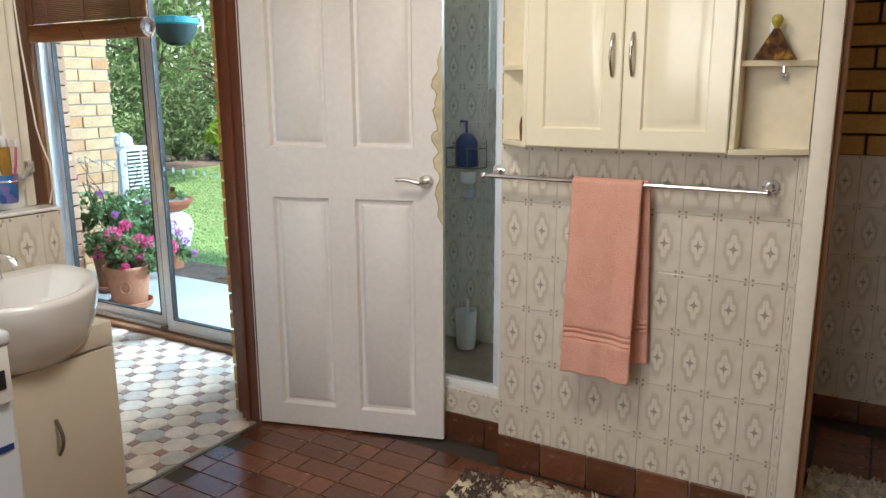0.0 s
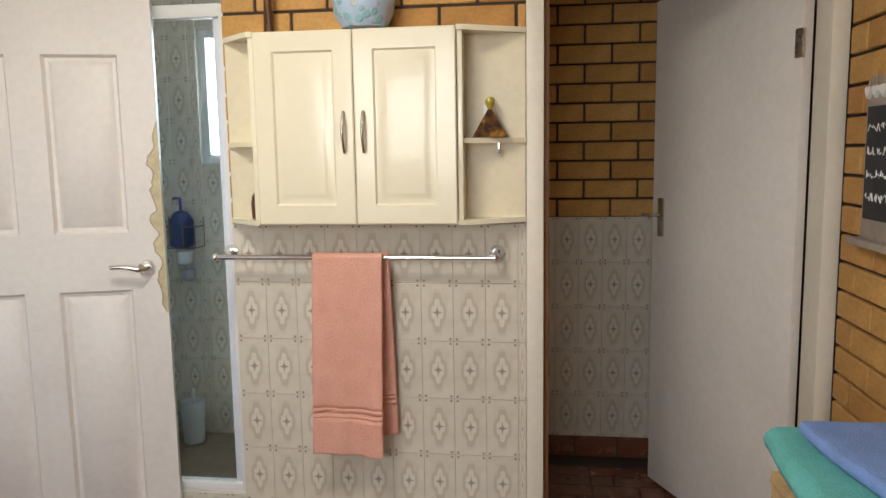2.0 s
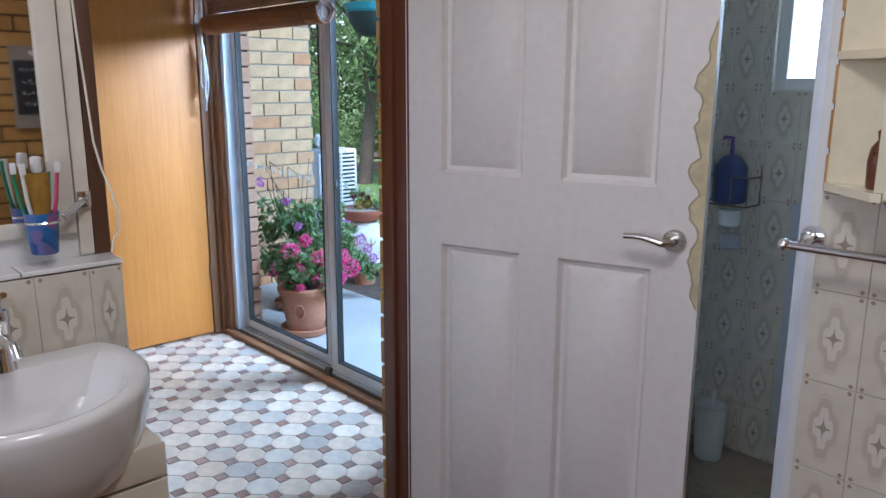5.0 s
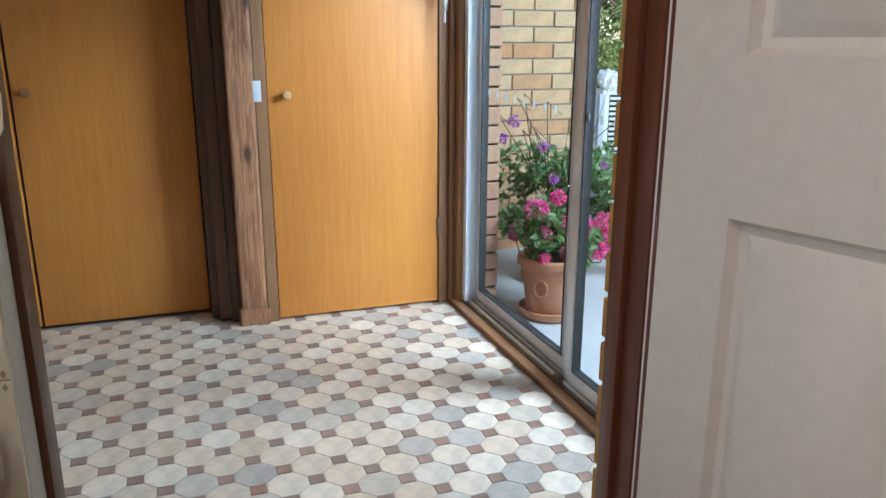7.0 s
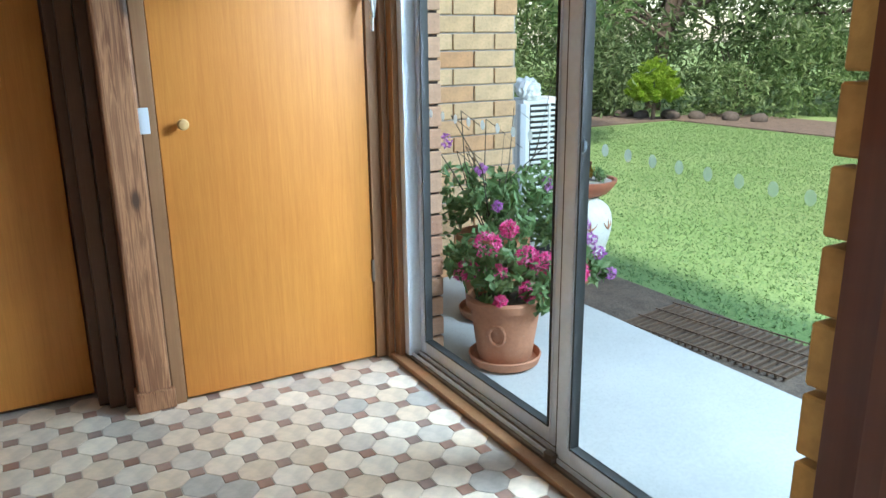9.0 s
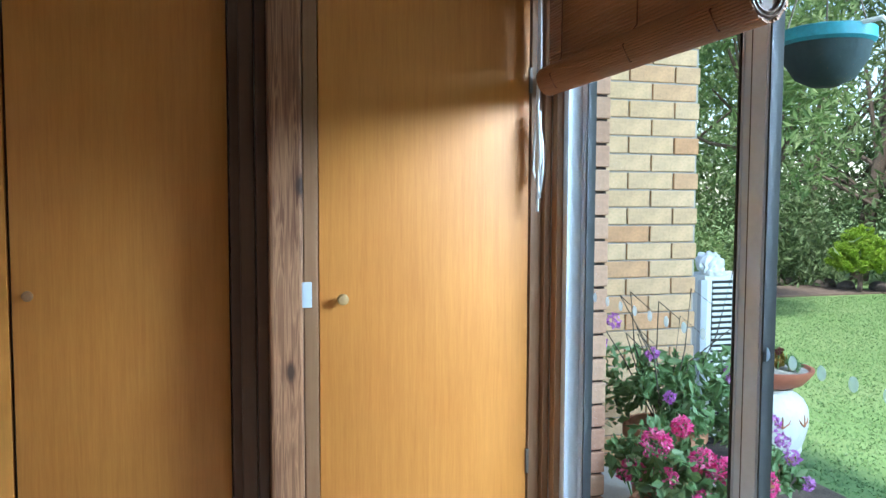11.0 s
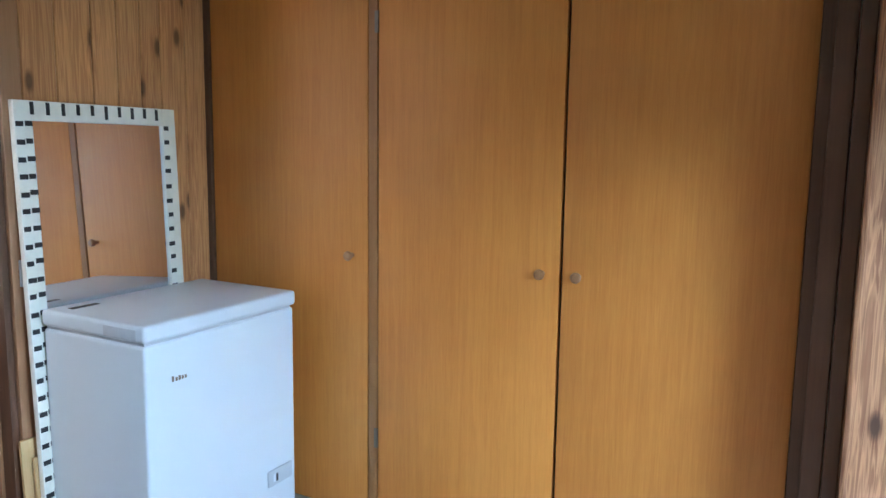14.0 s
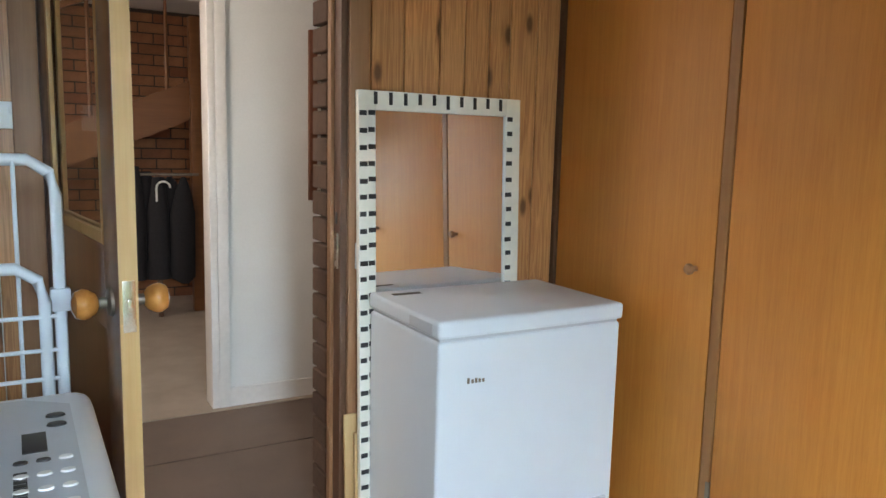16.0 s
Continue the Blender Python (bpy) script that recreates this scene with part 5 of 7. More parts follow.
# ---------------------------------------------------------------- bathroom things
def vanity():
    t = thing("vanity_unit", (-1.548, 1.675, 0), "cream bathroom vanity cupboard with a bowed handle", "vanity")
    part("body", blocks(((0.0, -0.225, 0.06), (0.215, 0.223, 0.655)), bevel=0.004), M["vanity"], t)
    part("top_panel", blocks(((0.0, -0.225, 0.662), (0.234, 0.223, 0.735)), bevel=0.006), M["vanity"], t)
    part("kickboard", blocks(((0.0, -0.22, 0.0), (0.18, 0.215, 0.06))), M["vanity"], t)
    d = part("door", blocks(((0.216, -0.223, 0.065), (0.233, 0.222, 0.655)), bevel=0.003), M["vanity"], t)
    h, zc = 0.015, 0.436
    bm = tube(bmesh.new(), [(0.232, h, zc - 0.055)] + [(0.236 + 0.022 * math.sin(math.pi * k / 8), h, zc - 0.05 + 0.1 * k / 8) for k in range(9)] + [(0.232, h, zc + 0.055)], 0.0055, 8)
    part("handle", bm, M["steel_dark"], d, "bowed dark metal handle")


vanity()


def basin():
    """A wide half-round basin: outer shell, rolled rim and sunk bowl in one skin."""
    t = thing("wash_basin", (-1.548, 1.672, 0.736), "white ceramic half-round wash basin with a rolled rim", "basin")
    bm = bmesh.new()
    seg = 48

    def ring(rx, ry, z, back, cx):
        out = []
        for i in range(seg):
            a = 2 * math.pi * i / seg
            x, y = max(cx + rx * math.cos(a), back), ry * math.sin(a)
            lift = 0.034 * max(0.0, 1 - x / 0.32) if z > 0.09 else 0.0
            out.append(bm.verts.new((x, y, z + lift)))
        return out

    prof = [(0.05, 0.09, -0.085, 0.002, 0.15), (0.115, 0.155, -0.072, 0.002, 0.14), (0.155, 0.195, -0.035, 0.002, 0.13), (0.182, 0.220, 0.02, 0.002, 0.12), (0.196, 0.232, 0.07, 0.002, 0.12), (0.203, 0.237, 0.108, 0.002, 0.12), (0.203, 0.237, 0.118, 0.002, 0.12), (0.198, 0.232, 0.125, 0.005, 0.12), (0.188, 0.223, 0.127, 0.012, 0.12),
            (0.160, 0.197, 0.123, 0.055, 0.135), (0.152, 0.186, 0.115, 0.060, 0.135), (0.13, 0.155, 0.07, 0.068, 0.135), (0.08, 0.10, 0.035, 0.075, 0.14), (0.02, 0.02, 0.028, 0.115, 0.14)]
    rings = [ring(*p) for p in prof]
    for a, c in zip(rings, rings[1:]):
        for i in range(seg):
            bm.faces.new((a[i], a[(i + 1) % seg], c[(i + 1) % seg], c[i]))
    bm.faces.new(rings[-1])
    bm.faces.new(rings[0][::-1])
    part("bowl", bm, M["ceramic"], t)
    part("waste", lathe(bmesh.new(), ((0.022, 0.028), (0.022, 0.032), (0.012, 0.031)), (0.14, 0, 0), 18), M["chrome"], t)
    f = thing("basin_mixer", (-1.515, 1.672, 0.889), "chrome basin mixer tap", "tap")
    part("tap_body", lathe(bmesh.new(), ((0.026, 0), (0.024, 0.01), (0.019, 0.03), (0.019, 0.085), (0.023, 0.10), (0.022, 0.12), (0.010, 0.128)), seg=22), M["chrome"], f)
    part("spout", tube(bmesh.new(), [(0.01, 0, 0.055), (0.06, 0, 0.075), (0.115, 0, 0.07), (0.125, 0, 0.055)], 0.012, 12, 0.010), M["chrome"], f)
    part("lever", tube(bmesh.new(), [(0.0, 0, 0.122), (0.03, 0, 0.15), (0.075, 0.0, 0.165)], 0.008, 10, 0.006), M["chrome"], f)


basin()


def front_loader():
    t = thing("washing_machine", (-1.325, 1.19, 0), "white front-loading washing machine beside the vanity", "washing machine")
    part("body", blocks(((-0.20, -0.28, 0.02), (0.30, 0.235, 0.85)), bevel=0.012, seg=3), M["white_enamel"], t)
    part("worktop", blocks(((-0.20, -0.285, 0.853), (0.315, 0.24, 0.89)), bevel=0.014, seg=3), M["white_enamel"], t)
    fp = part("fascia", blocks(((0.30, -0.275, 0.72), (0.312, 0.23, 0.855)), bevel=0.004), M["plastic_white"], t)
    part("display", blocks(((0.3125, 0.10, 0.755), (0.315, 0.215, 0.80)), bevel=0.002), M["black"], fp)
    part("stripe", blocks(((0.3005, -0.1, 0.60), (0.303, 0.22, 0.615))), surface("navy_stripe", (0.02, 0.05, 0.2), 0.4, 0.1, 30, 4, 0), t)
    bm = bmesh.new()
    lathe(bm, ((0.17, 0.0), (0.165, 0.02), (0.14, 0.03), (0.12, 0.012), (0.02, 0.006)), seg=36)
    bmesh.ops.transform(bm, matrix=pose(0.30, -0.02, 0.42, 0, 90, 0), verts=bm.verts)
    part("porthole", bm, M["grey_plastic"], t)


front_loader()

# mirror over the ledge with a pale frame, and the cup ring
mr = thing("bathroom_mirror", (UW + 0.002, 1.33, 1.10), "large wall mirror in a pale painted frame", "mirror")
part("mirror_glass", blocks(((0.0, -0.38, 0.05), (0.008, 0.49, 0.95))), M["mirror"], mr)
for lo, hi in (((0.0, 0.49, 0.02), (0.02, 0.535, 0.98)), ((0.0, -0.42, 0.02), (0.02, -0.38, 0.98)), ((0.0, -0.38, 0.02), (0.02, 0.49, 0.05)), ((0.0, -0.38, 0.95), (0.02, 0.49, 0.98))):
    part("frame_side", blocks((lo, hi), bevel=0.003), M["trim_white"], mr)
structure("door_frame_edge", blocks(((UW, 1.869, 1.068), (UW + 0.016, 1.898, 2.05)), bevel=0.002), M["trim_white"], "pale painted strip beside the doorway", "trim")

cup = thing("toothbrush_cup", (-1.585, 1.787, 1.092), "blue patterned plastic cup of toothbrushes and toothpaste", "cup")
m_cup, nt, bs = material("blue_pattern_plastic", 0.35)
vn = node(nt, "TexVoronoi", Scale=38.0)
nt.links.new(coords(nt), vn.inputs["Vector"])
nt.links.new(ramp(nt, vn.outputs["Color"], ((0.2, (0.02, 0.07, 0.26)), (0.5, (0.03, 0.16, 0.40)), (0.75, (0.30, 0.10, 0.22)), (0.9, (0.05, 0.30, 0.45)))), bs.inputs["Base Color"])
part("cup_wall", lathe(bmesh.new(), ((0.024, 0.0), (0.026, 0.003), (0.033, 0.085), (0.031, 0.085), (0.024, 0.01)), seg=28), m_cup, cup)
for dx, dy, col in ((-0.010, -0.034, (0.03, 0.22, 0.10)), (0.006, 0.030, (0.55, 0.06, 0.16)), (-0.02, 0.024, (0.08, 0.30, 0.20)), (0.006, -0.024, (0.70, 0.70, 0.68))):
    mm = surface("toothbrush_plastic", col, 0.35, 0.05, 40, 4, 0)
    b = part("toothbrush", tube(bmesh.new(), [(dx * 0.4, dy * 0.3, 0.012), (dx, dy, 0.11), (dx * 1.25, dy * 1.2, 0.165), (dx * 1.25, dy * 1.2, 0.186)], 0.0042, 8, 0.0032), mm, cup)
    part("bristles", blocks(((dx * 1.25 + 0.002, dy * 1.2 - 0.005, 0.165), (dx * 1.25 + 0.012, dy * 1.2 + 0.005, 0.187)), bevel=0.001), M["plastic_white"], b)
# a squeezed tube, flat at its foot end and round below the cap
bm = bmesh.new()
loops = []
for z, rx, ry in ((0.012, 0.015, 0.012), (0.06, 0.013, 0.016), (0.11, 0.007, 0.021), (0.165, 0.003, 0.023)):
    loops.append([bm.verts.new((rx * math.cos(a * math.pi / 8), ry * math.sin(a * math.pi / 8) + 0.004 * math.sin(z * 60), z)) for a in range(16)])
for a, c in zip(loops, loops[1:]):
    for k in range(16):
        bm.faces.new((a[k], a[(k + 1) % 16], c[(k + 1) % 16], c[k]))
bm.faces.new(loops[0][::-1])
bm.faces.new(loops[-1])
tp = part("toothpaste_tube", bm, surface("ochre_tube", (0.36, 0.20, 0.03), 0.35, 0.35, 60, 14, 0.1), cup)
part("cap", lathe(bmesh.new(), ((0.008, 0.166), (0.011, 0.172), (0.010, 0.196), (0.006, 0.199)), seg=16), M["plastic_white"], tp)
hold = thing("cup_holder", (UW + 0.0165, 1.884, 1.19), "chrome cup holder bracket on the wall", "holder")
part("wall_plate", blocks(((0, -0.013, -0.018), (0.012, 0.013, 0.018)), bevel=0.003), M["chrome"], hold)
part("arm", tube(bmesh.new(), [(0.01, 0.0, 0), (0.030, -0.010, 0), (0.045, -0.055, -0.028)], 0.007, 10), M["chrome"], hold)
bm = bmesh.new()
tube(bm, [(0.0435 + 0.0325 * math.cos(a * math.pi / 12), -0.097 + 0.0325 * math.sin(a * math.pi / 12), -0.032) for a in range(25)], 0.0028, 6)
part("ring", bm, M["chrome"], hold)
# beaded chain by the door frame
bm = bmesh.new()
tube(bm, [(-1.625, 1.885, 2.05), (-1.615, 1.898, 1.55), (-1.60, 1.907, 1.312), (-1.60, 1.918, 1.256), (-1.60, 1.934, 1.206), (-1.60, 1.945, 1.156), (-1.60, 1.943, 1.122), (-1.60, 1.933, 1.104), (-1.60, 1.933 - 0.01, 1.071)], 0.0026, 6)
whole("bead_cord", bm, M["trim_white"], "thin pale pull cord hanging by the door frame", "cord")

# on the cabinet
globe_m, nt, bs = material("embossed_blue_glaze", 0.22)
vn = node(nt, "TexVoronoi", Scale=34.0)
nz = node(nt, "TexNoise", Scale=9.0, Detail=3.0)
nt.links.new(coords(nt), vn.inputs["Vector"])
nt.links.new(coords(nt), nz.inputs["Vector"])
leafm = ramp(nt, vn.outputs["Distance"], ((0.40, (1, 1, 1)), (0.48, (0, 0, 0))))
sel = ramp(nt, nz.outputs[0], ((0.34, (0, 0, 0)), (0.40, (1, 1, 1))))
both = mix(nt, 1.0, leafm, sel, "MULTIPLY")
colr = mix(nt, both, (0.42, 0.55, 0.70), ramp(nt, vn.outputs["Color"], ((0.3, (0.24, 0.47, 0.52)), (0.6, (0.32, 0.54, 0.56)), (0.8, (0.58, 0.44, 0.52)))))
nt.links.new(colr, bs.inputs["Base Color"])
bump(nt, bs, both, 0.6, 0.004)
vs = lathe(bmesh.new(), ((0.045, 0.0), (0.07, 0.006), (0.092, 0.045), (0.098, 0.085), (0.092, 0.125), (0.070, 0.162), (0.052, 0.174), (0.050, 0.180), (0.044, 0.178), (0.05, 0.15)), seg=44)
whole("globe_vase", vs, globe_m, "round pale blue vase embossed with green leaves", "vase", at=(-0.012, 2.868, 1.834))
tb = thing("tall_bottle", (-0.325, 2.885, 1.834), "slim clear bottle of dark preserved fruit on the cabinet", "bottle")
part("glass_wall", lathe(bmesh.new(), ((0.016, 0.0), (0.017, 0.01), (0.014, 0.10), (0.021, 0.16), (0.022, 0.23), (0.012, 0.30), (0.011, 0.38), (0.014, 0.39)), seg=20), glassy("bottle_glass", (0.95, 0.9, 0.8), 0.02, 1.3), tb)
part("contents", lathe(bmesh.new(), ((0.012, 0.004), (0.012, 0.05), (0.009, 0.09), (0.013, 0.15), (0.013, 0.19)), seg=14), surface("amber_preserve", (0.18, 0.06, 0.015), 0.4, 0.5, 30, 20, 0.1), tb)
part("cork", lathe(bmesh.new(), ((0.010, 0.385), (0.011, 0.42), (0.009, 0.422)), seg=14), M["pale_wood"], tb)

amber, nt, bs = material("dark_amber_glass", 0.45)
vn = node(nt, "TexNoise", Scale=38.0, Detail=2.0)
nt.links.new(coords(nt), vn.inputs["Vector"])
nt.links.new(ramp(nt, vn.outputs[0], ((0.38, (0.035, 0.012, 0.002)), (0.55, (0.13, 0.05, 0.006)), (0.68, (0.34, 0.17, 0.02)))), bs.inputs["Base Color"])
bs.inputs["Specular IOR Level"].default_value = 0.12
pb = thing("perfume_bottle", (0.375, 2.878, 1.4995), "triangular amber perfume bottle with a round stopper", "bottle")
part("prism_body", prism(bmesh.new(), [(-0.055, 0.0), (0.055, 0.0), (0.006, 0.085), (-0.006, 0.085)], -0.018, 0.018, axis=1), amber, pb, soft=False)
part("stopper", lathe(bmesh.new(), ((0.007, 0.085), (0.009, 0.092), (0.015, 0.102), (0.016, 0.112), (0.010, 0.122), (0.003, 0.124)), seg=20), surface("olive_stopper", (0.42, 0.34, 0.05), 0.25, 0.1, 30, 6, 0, coat=0.4), pb)
whole("label_card", blocks(((0, 0, 0), (0.018, 0.001, 0.035))), M["plastic_white"], "small white card against the shelf back", "card", at=(0.352, TW - 0.014, 1.57))
whole("brown_bottle", lathe(bmesh.new(), ((0.018, 0), (0.02, 0.004), (0.022, 0.05), (0.018, 0.075), (0.008, 0.09), (0.010, 0.105), (0.004, 0.11)), seg=20), surface("brown_glaze", (0.14, 0.05, 0.02), 0.3, 0.3, 40, 10, 0.1), "small brown bottle on the corner shelf", "bottle", at=(-0.385, 2.875, 1.249))
hk = thing("suction_hook", (0.40, TW - 0.03, 1.455), "clear faceted hook under the corner shelf", "hook")
bmh = bmesh.new()
bmesh.ops.create_icosphere(bmh, subdivisions=1, radius=0.012)
part("facet", bmh, M["chrome"], hk, soft=False)
part("stem", tube(bmesh.new(), [(0, 0, 0.008), (0, 0, 0.028)], 0.003, 8), M["chrome"], hk)

# chalk board with hearts on the brick wall
cb = thing("chalkboard", (EW - 0.008, 2.62, 1.20), "small chalkboard plaque with white hearts on the brick", "chalkboard")
part("backboard", blocks(((-0.014, -0.12, 0.0), (0.0, 0.105, 0.44)), bevel=0.004), surface("grey_washed_wood", (0.36, 0.31, 0.26), 0.7, 0.2, 30, 6, 0.2), cb)
part("slate", blocks(((-0.017, -0.105, 0.06), (-0.0142, 0.09, 0.36)), bevel=0.001), surface("slate_black", (0.035, 0.037, 0.042), 0.7, 0.3, 30, 5, 0.1), cb)
part("ledge", blocks(((-0.045, -0.125, -0.012), (0.0, 0.125, 0.006)), bevel=0.003), surface("grey_washed_ledge", (0.36, 0.31, 0.26), 0.7, 0.2, 30, 6, 0.2), cb)
rng0 = random.Random(2)
for r in range(4):
    y = 0.078
    while y > -0.07:
        w = rng0.uniform(0.012, 0.03)
        z = 0.305 - r * 0.062
        pts = [(-0.0178, y - w * q / 6 + rng0.uniform(-0.004, 0.004), z + rng0.uniform(-0.012, 0.012)) for q in range(7)]
        part("chalk_stroke", tube(bmesh.new(), pts, 0.0013, 5), M["plastic_white"], cb, soft=False)
        y -= w + 0.009
for k in range(3):
    y = 0.085 - k * 0.045
    hb = bmesh.new()
    o = []
    for q in range(24):
        a = 2 * math.pi * q / 24
        o.append((y + 0.00105 * 16 * math.sin(a) ** 3, 0.40 + 0.00115 * (13 * math.cos(a) - 5 * math.cos(2 * a) - 2 * math.cos(3 * a) - math.cos(4 * a))))
    prism(hb, o, -0.024, -0.0142, axis=0)
    part("heart", hb, M["plastic_white"], cb, "white wooden heart")
    part("twine", tube(bmesh.new(), [(-0.018, y, 0.415), (-0.016, y + 0.006, 0.44), (-0.014, y, 0.455)], 0.0018, 6), M["pale_wood"], cb)


# folded towels on a chipboard stand
def towel_stack():
    st = thing("linen_stand", (1.20, 1.80, 0), "chipboard linen stand against the brick wall", "stand")
    chip = surface("chipboard", (0.46, 0.32, 0.16), 0.75, 0.35, 90, 12, 0.3)
    part("top", blocks(((-0.19, -0.30, 0.76), (0.21, 0.30, 0.785)), bevel=0.002), chip, st)
    for x in (-0.18, 0.18):
        part("side", blocks(((x - 0.01, -0.29, 0), (x + 0.01, 0.29, 0.76)), bevel=0.002), chip, st)
    part("shelf", blocks(((-0.17, -0.29, 0.38), (0.17, 0.29, 0.40)), bevel=0.002), chip, st)
    for nm, col, z, dx, dy, turn, th, n in (("white", (0.75, 0.74, 0.70), 0.786, 0.02, 0.0, 2, 0.020, 2), ("teal", (0.13, 0.47, 0.45), 0.829, -0.02, 0.02, -3, 0.030, 2), ("blue", (0.19, 0.31, 0.64), 0.893, 0.055, -0.01, 6, 0.014, 2)):
        tt = thing("folded_towel", (1.20 + dx, 1.80 + dy, z), "folded thick " + nm + " terry towel on the stand", "towel", "stacked towels", turn=turn)
        mt = surface(nm + "_terry", col, 0.95, 0.2, 240, 12, 0.9, dist=0.006)
        # a sheet doubled back on itself, its round fold toward the room
        path = []
        for k in range(n):
            zc = th * (0.55 + 1.02 * k)
            xs = [0.17 - 0.35 * q / 14 for q in range(15)]
            path += [(x, zc) for x in (xs if k % 2 == 0 else xs[::-1])]
            if k < n - 1:
                path += [(-0.18 - 0.51 * th * math.sin(math.pi * q / 6), zc + 0.51 * th * (1 - math.cos(math.pi * q / 6))) for q in range(1, 6)]
        bm = bmesh.new()
        rows = []
        for q in range(31):
            y = -0.27 + 0.52 * q / 30
            rows.append([bm.verts.new((x + 0.010 * noise.noise(Vector((x * 5, y * 7, z * 40))), y, zz + 0.006 * noise.noise(Vector((x * 9, y * 9, zz * 60 + z * 9))) * (zz / (th * n)))) for x, zz in path])
        for a, c in zip(rows, rows[1:]):
            for k in range(len(path) - 1):
                bm.faces.new((a[k], a[k + 1], c[k + 1], c[k]))
        o = part("folded_sheet", bm, mt, tt)
        so = o.modifiers.new("thick", "SOLIDIFY")
        so.thickness, so.offset = th * 0.96, 0.0
        bv = o.modifiers.new("round", "BEVEL")
        bv.width, bv.segments, bv.limit_method = th * 0.35, 3, "ANGLE"


towel_stack()


# tufted bath mat
def mat_tufts(name, at, size, cols, label, turn):
    t = thing(name, at, label, "bath mat", turn=turn)
    part("backing", blocks(((-size[0] / 2, -size[1] / 2, 0), (size[0] / 2, size[1] / 2, 0.008)), bevel=0.003), M["cream_dark"], t)
    rng = np.random.default_rng(5)
    for nm, col, fx in cols:
        mm = surface(nm, col, 0.95, 0.3, 120, 20, 0.5)
        clumps = []
        n = int(size[0] * size[1] * (fx[1] - fx[0]) * 1500)
        for k in range(n):
            clumps.append(((-size[0] / 2 + size[0] * rng.uniform(*fx), -size[1] / 2 + size[1] * rng.uniform(), 0.016), 0.014))
        leaf_cloud("plush_surface", mm, clumps, 9, 0.015, t, 50 + len(nm), 0.5, 0.55)


mat_tufts("bath_mat", (-0.05, 2.60, 0.001), (1.0, 0.50), (("mauve_brown_pile", (0.15, 0.09, 0.075), (0.0, 0.20)), ("cream_pile", (0.58, 0.50, 0.38), (0.20, 1.0))), "shaggy cream bath mat with a brown end", 5)
mat_tufts("toilet_mat", (0.70, 3.25, 0.001), (0.30, 0.42), (("cream_pile_b", (0.55, 0.47, 0.36), (0.0, 1.0)),), "shaggy cream mat on the toilet floor", 0)

# shower window and things on the shower wall
sw = thing("window_shower", (-0.85, 4.02, 1.42), "white-framed frosted shower window", "window")
sw["kind"] = "structure"
for lo, hi in (((-0.25, 0.0, 0.0), (-0.21, 0.08, 0.63)), ((0.21, 0.0, 0.0), (0.25, 0.08, 0.63)), ((-0.21, 0.0, 0.0), (0.21, 0.08, 0.04)), ((-0.21, 0.0, 0.59), (0.21, 0.08, 0.63)), ((-0.015, 0.02, 0.04), (0.015, 0.06, 0.59))):
    part("frame", blocks((lo, hi), bevel=0.003), M["plastic_white"], sw)
pn = part("pane", blocks(((-0.21, 0.045, 0.04), (0.21, 0.05, 0.59))), glassy("frosted_glass", (0.95, 0.97, 1.0), 0.5, 1.2), sw)
pn.visible_shadow = False
sh = thing("shower_caddy", (-1.19, 3.985, 1.02), "wire shower caddy with blue pump bottle and cups", "caddy")
bm = bmesh.new()
for z in (0.0, 0.10):
    tube(bm, [(-0.09, 0, z), (-0.09, -0.10, z), (0.09, -0.10, z), (0.09, 0, z)], 0.003, 6)
for x in (-0.09, -0.03, 0.03, 0.09):
    tube(bm, [(x, -0.10, 0.10), (x, -0.10, 0.0), (x, 0, 0.0), (x, 0, 0.14)], 0.0025, 6)
part("wire_rack", bm, M["steel_dark"], sh)
blue = surface("navy_bottle_plastic", (0.03, 0.05, 0.16), 0.35, 0.1, 30, 5, 0)
b1 = part("pump_bottle", lathe(bmesh.new(), ((0.05, 0.004), (0.058, 0.01), (0.058, 0.13), (0.035, 0.165), (0.016, 0.175)), (0, -0.05, 0), 22), blue, sh)
part("pump", tube(bmesh.new(), [(0, -0.05, 0.175), (0, -0.05, 0.235), (-0.03, -0.065, 0.235)], 0.008, 8), surface("purple_plastic", (0.13, 0.07, 0.26), 0.35, 0.1, 30, 5, 0), b1)
part("soap_cup", lathe(bmesh.new(), ((0.02, -0.085), (0.038, -0.075), (0.04, -0.02), (0.036, -0.02)), (0.01, -0.05, 0), 20), M["plastic_white"], sh)
part("soap_cup", lathe(bmesh.new(), ((0.02, -0.165), (0.034, -0.155), (0.034, -0.11), (0.03, -0.11)), (0.02, -0.05, 0), 20), M["grey_plastic"], sh)
wb = thing("brush_holder", (-1.16, 3.88, 0.06), "white plastic brush holder on the shower floor", "brush holder")
part("holder", lathe(bmesh.new(), ((0.045, 0.0), (0.05, 0.01), (0.058, 0.21), (0.052, 0.21), (0.045, 0.02)), seg=24), M["plastic_white"], wb)
part("brush_stem", tube(bmesh.new(), [(0, 0, 0.1), (0.01, 0, 0.27)], 0.009, 10), M["plastic_white"], wb)
whole("shower_curtain_panel", blocks(((0, 0, 0), (0.09, 0.012, 0.86)), bevel=0.004), M["grey_plastic"], "pale grey narrow panel on the shower wall", "panel", at=(-0.98, 3.985, 0.18))

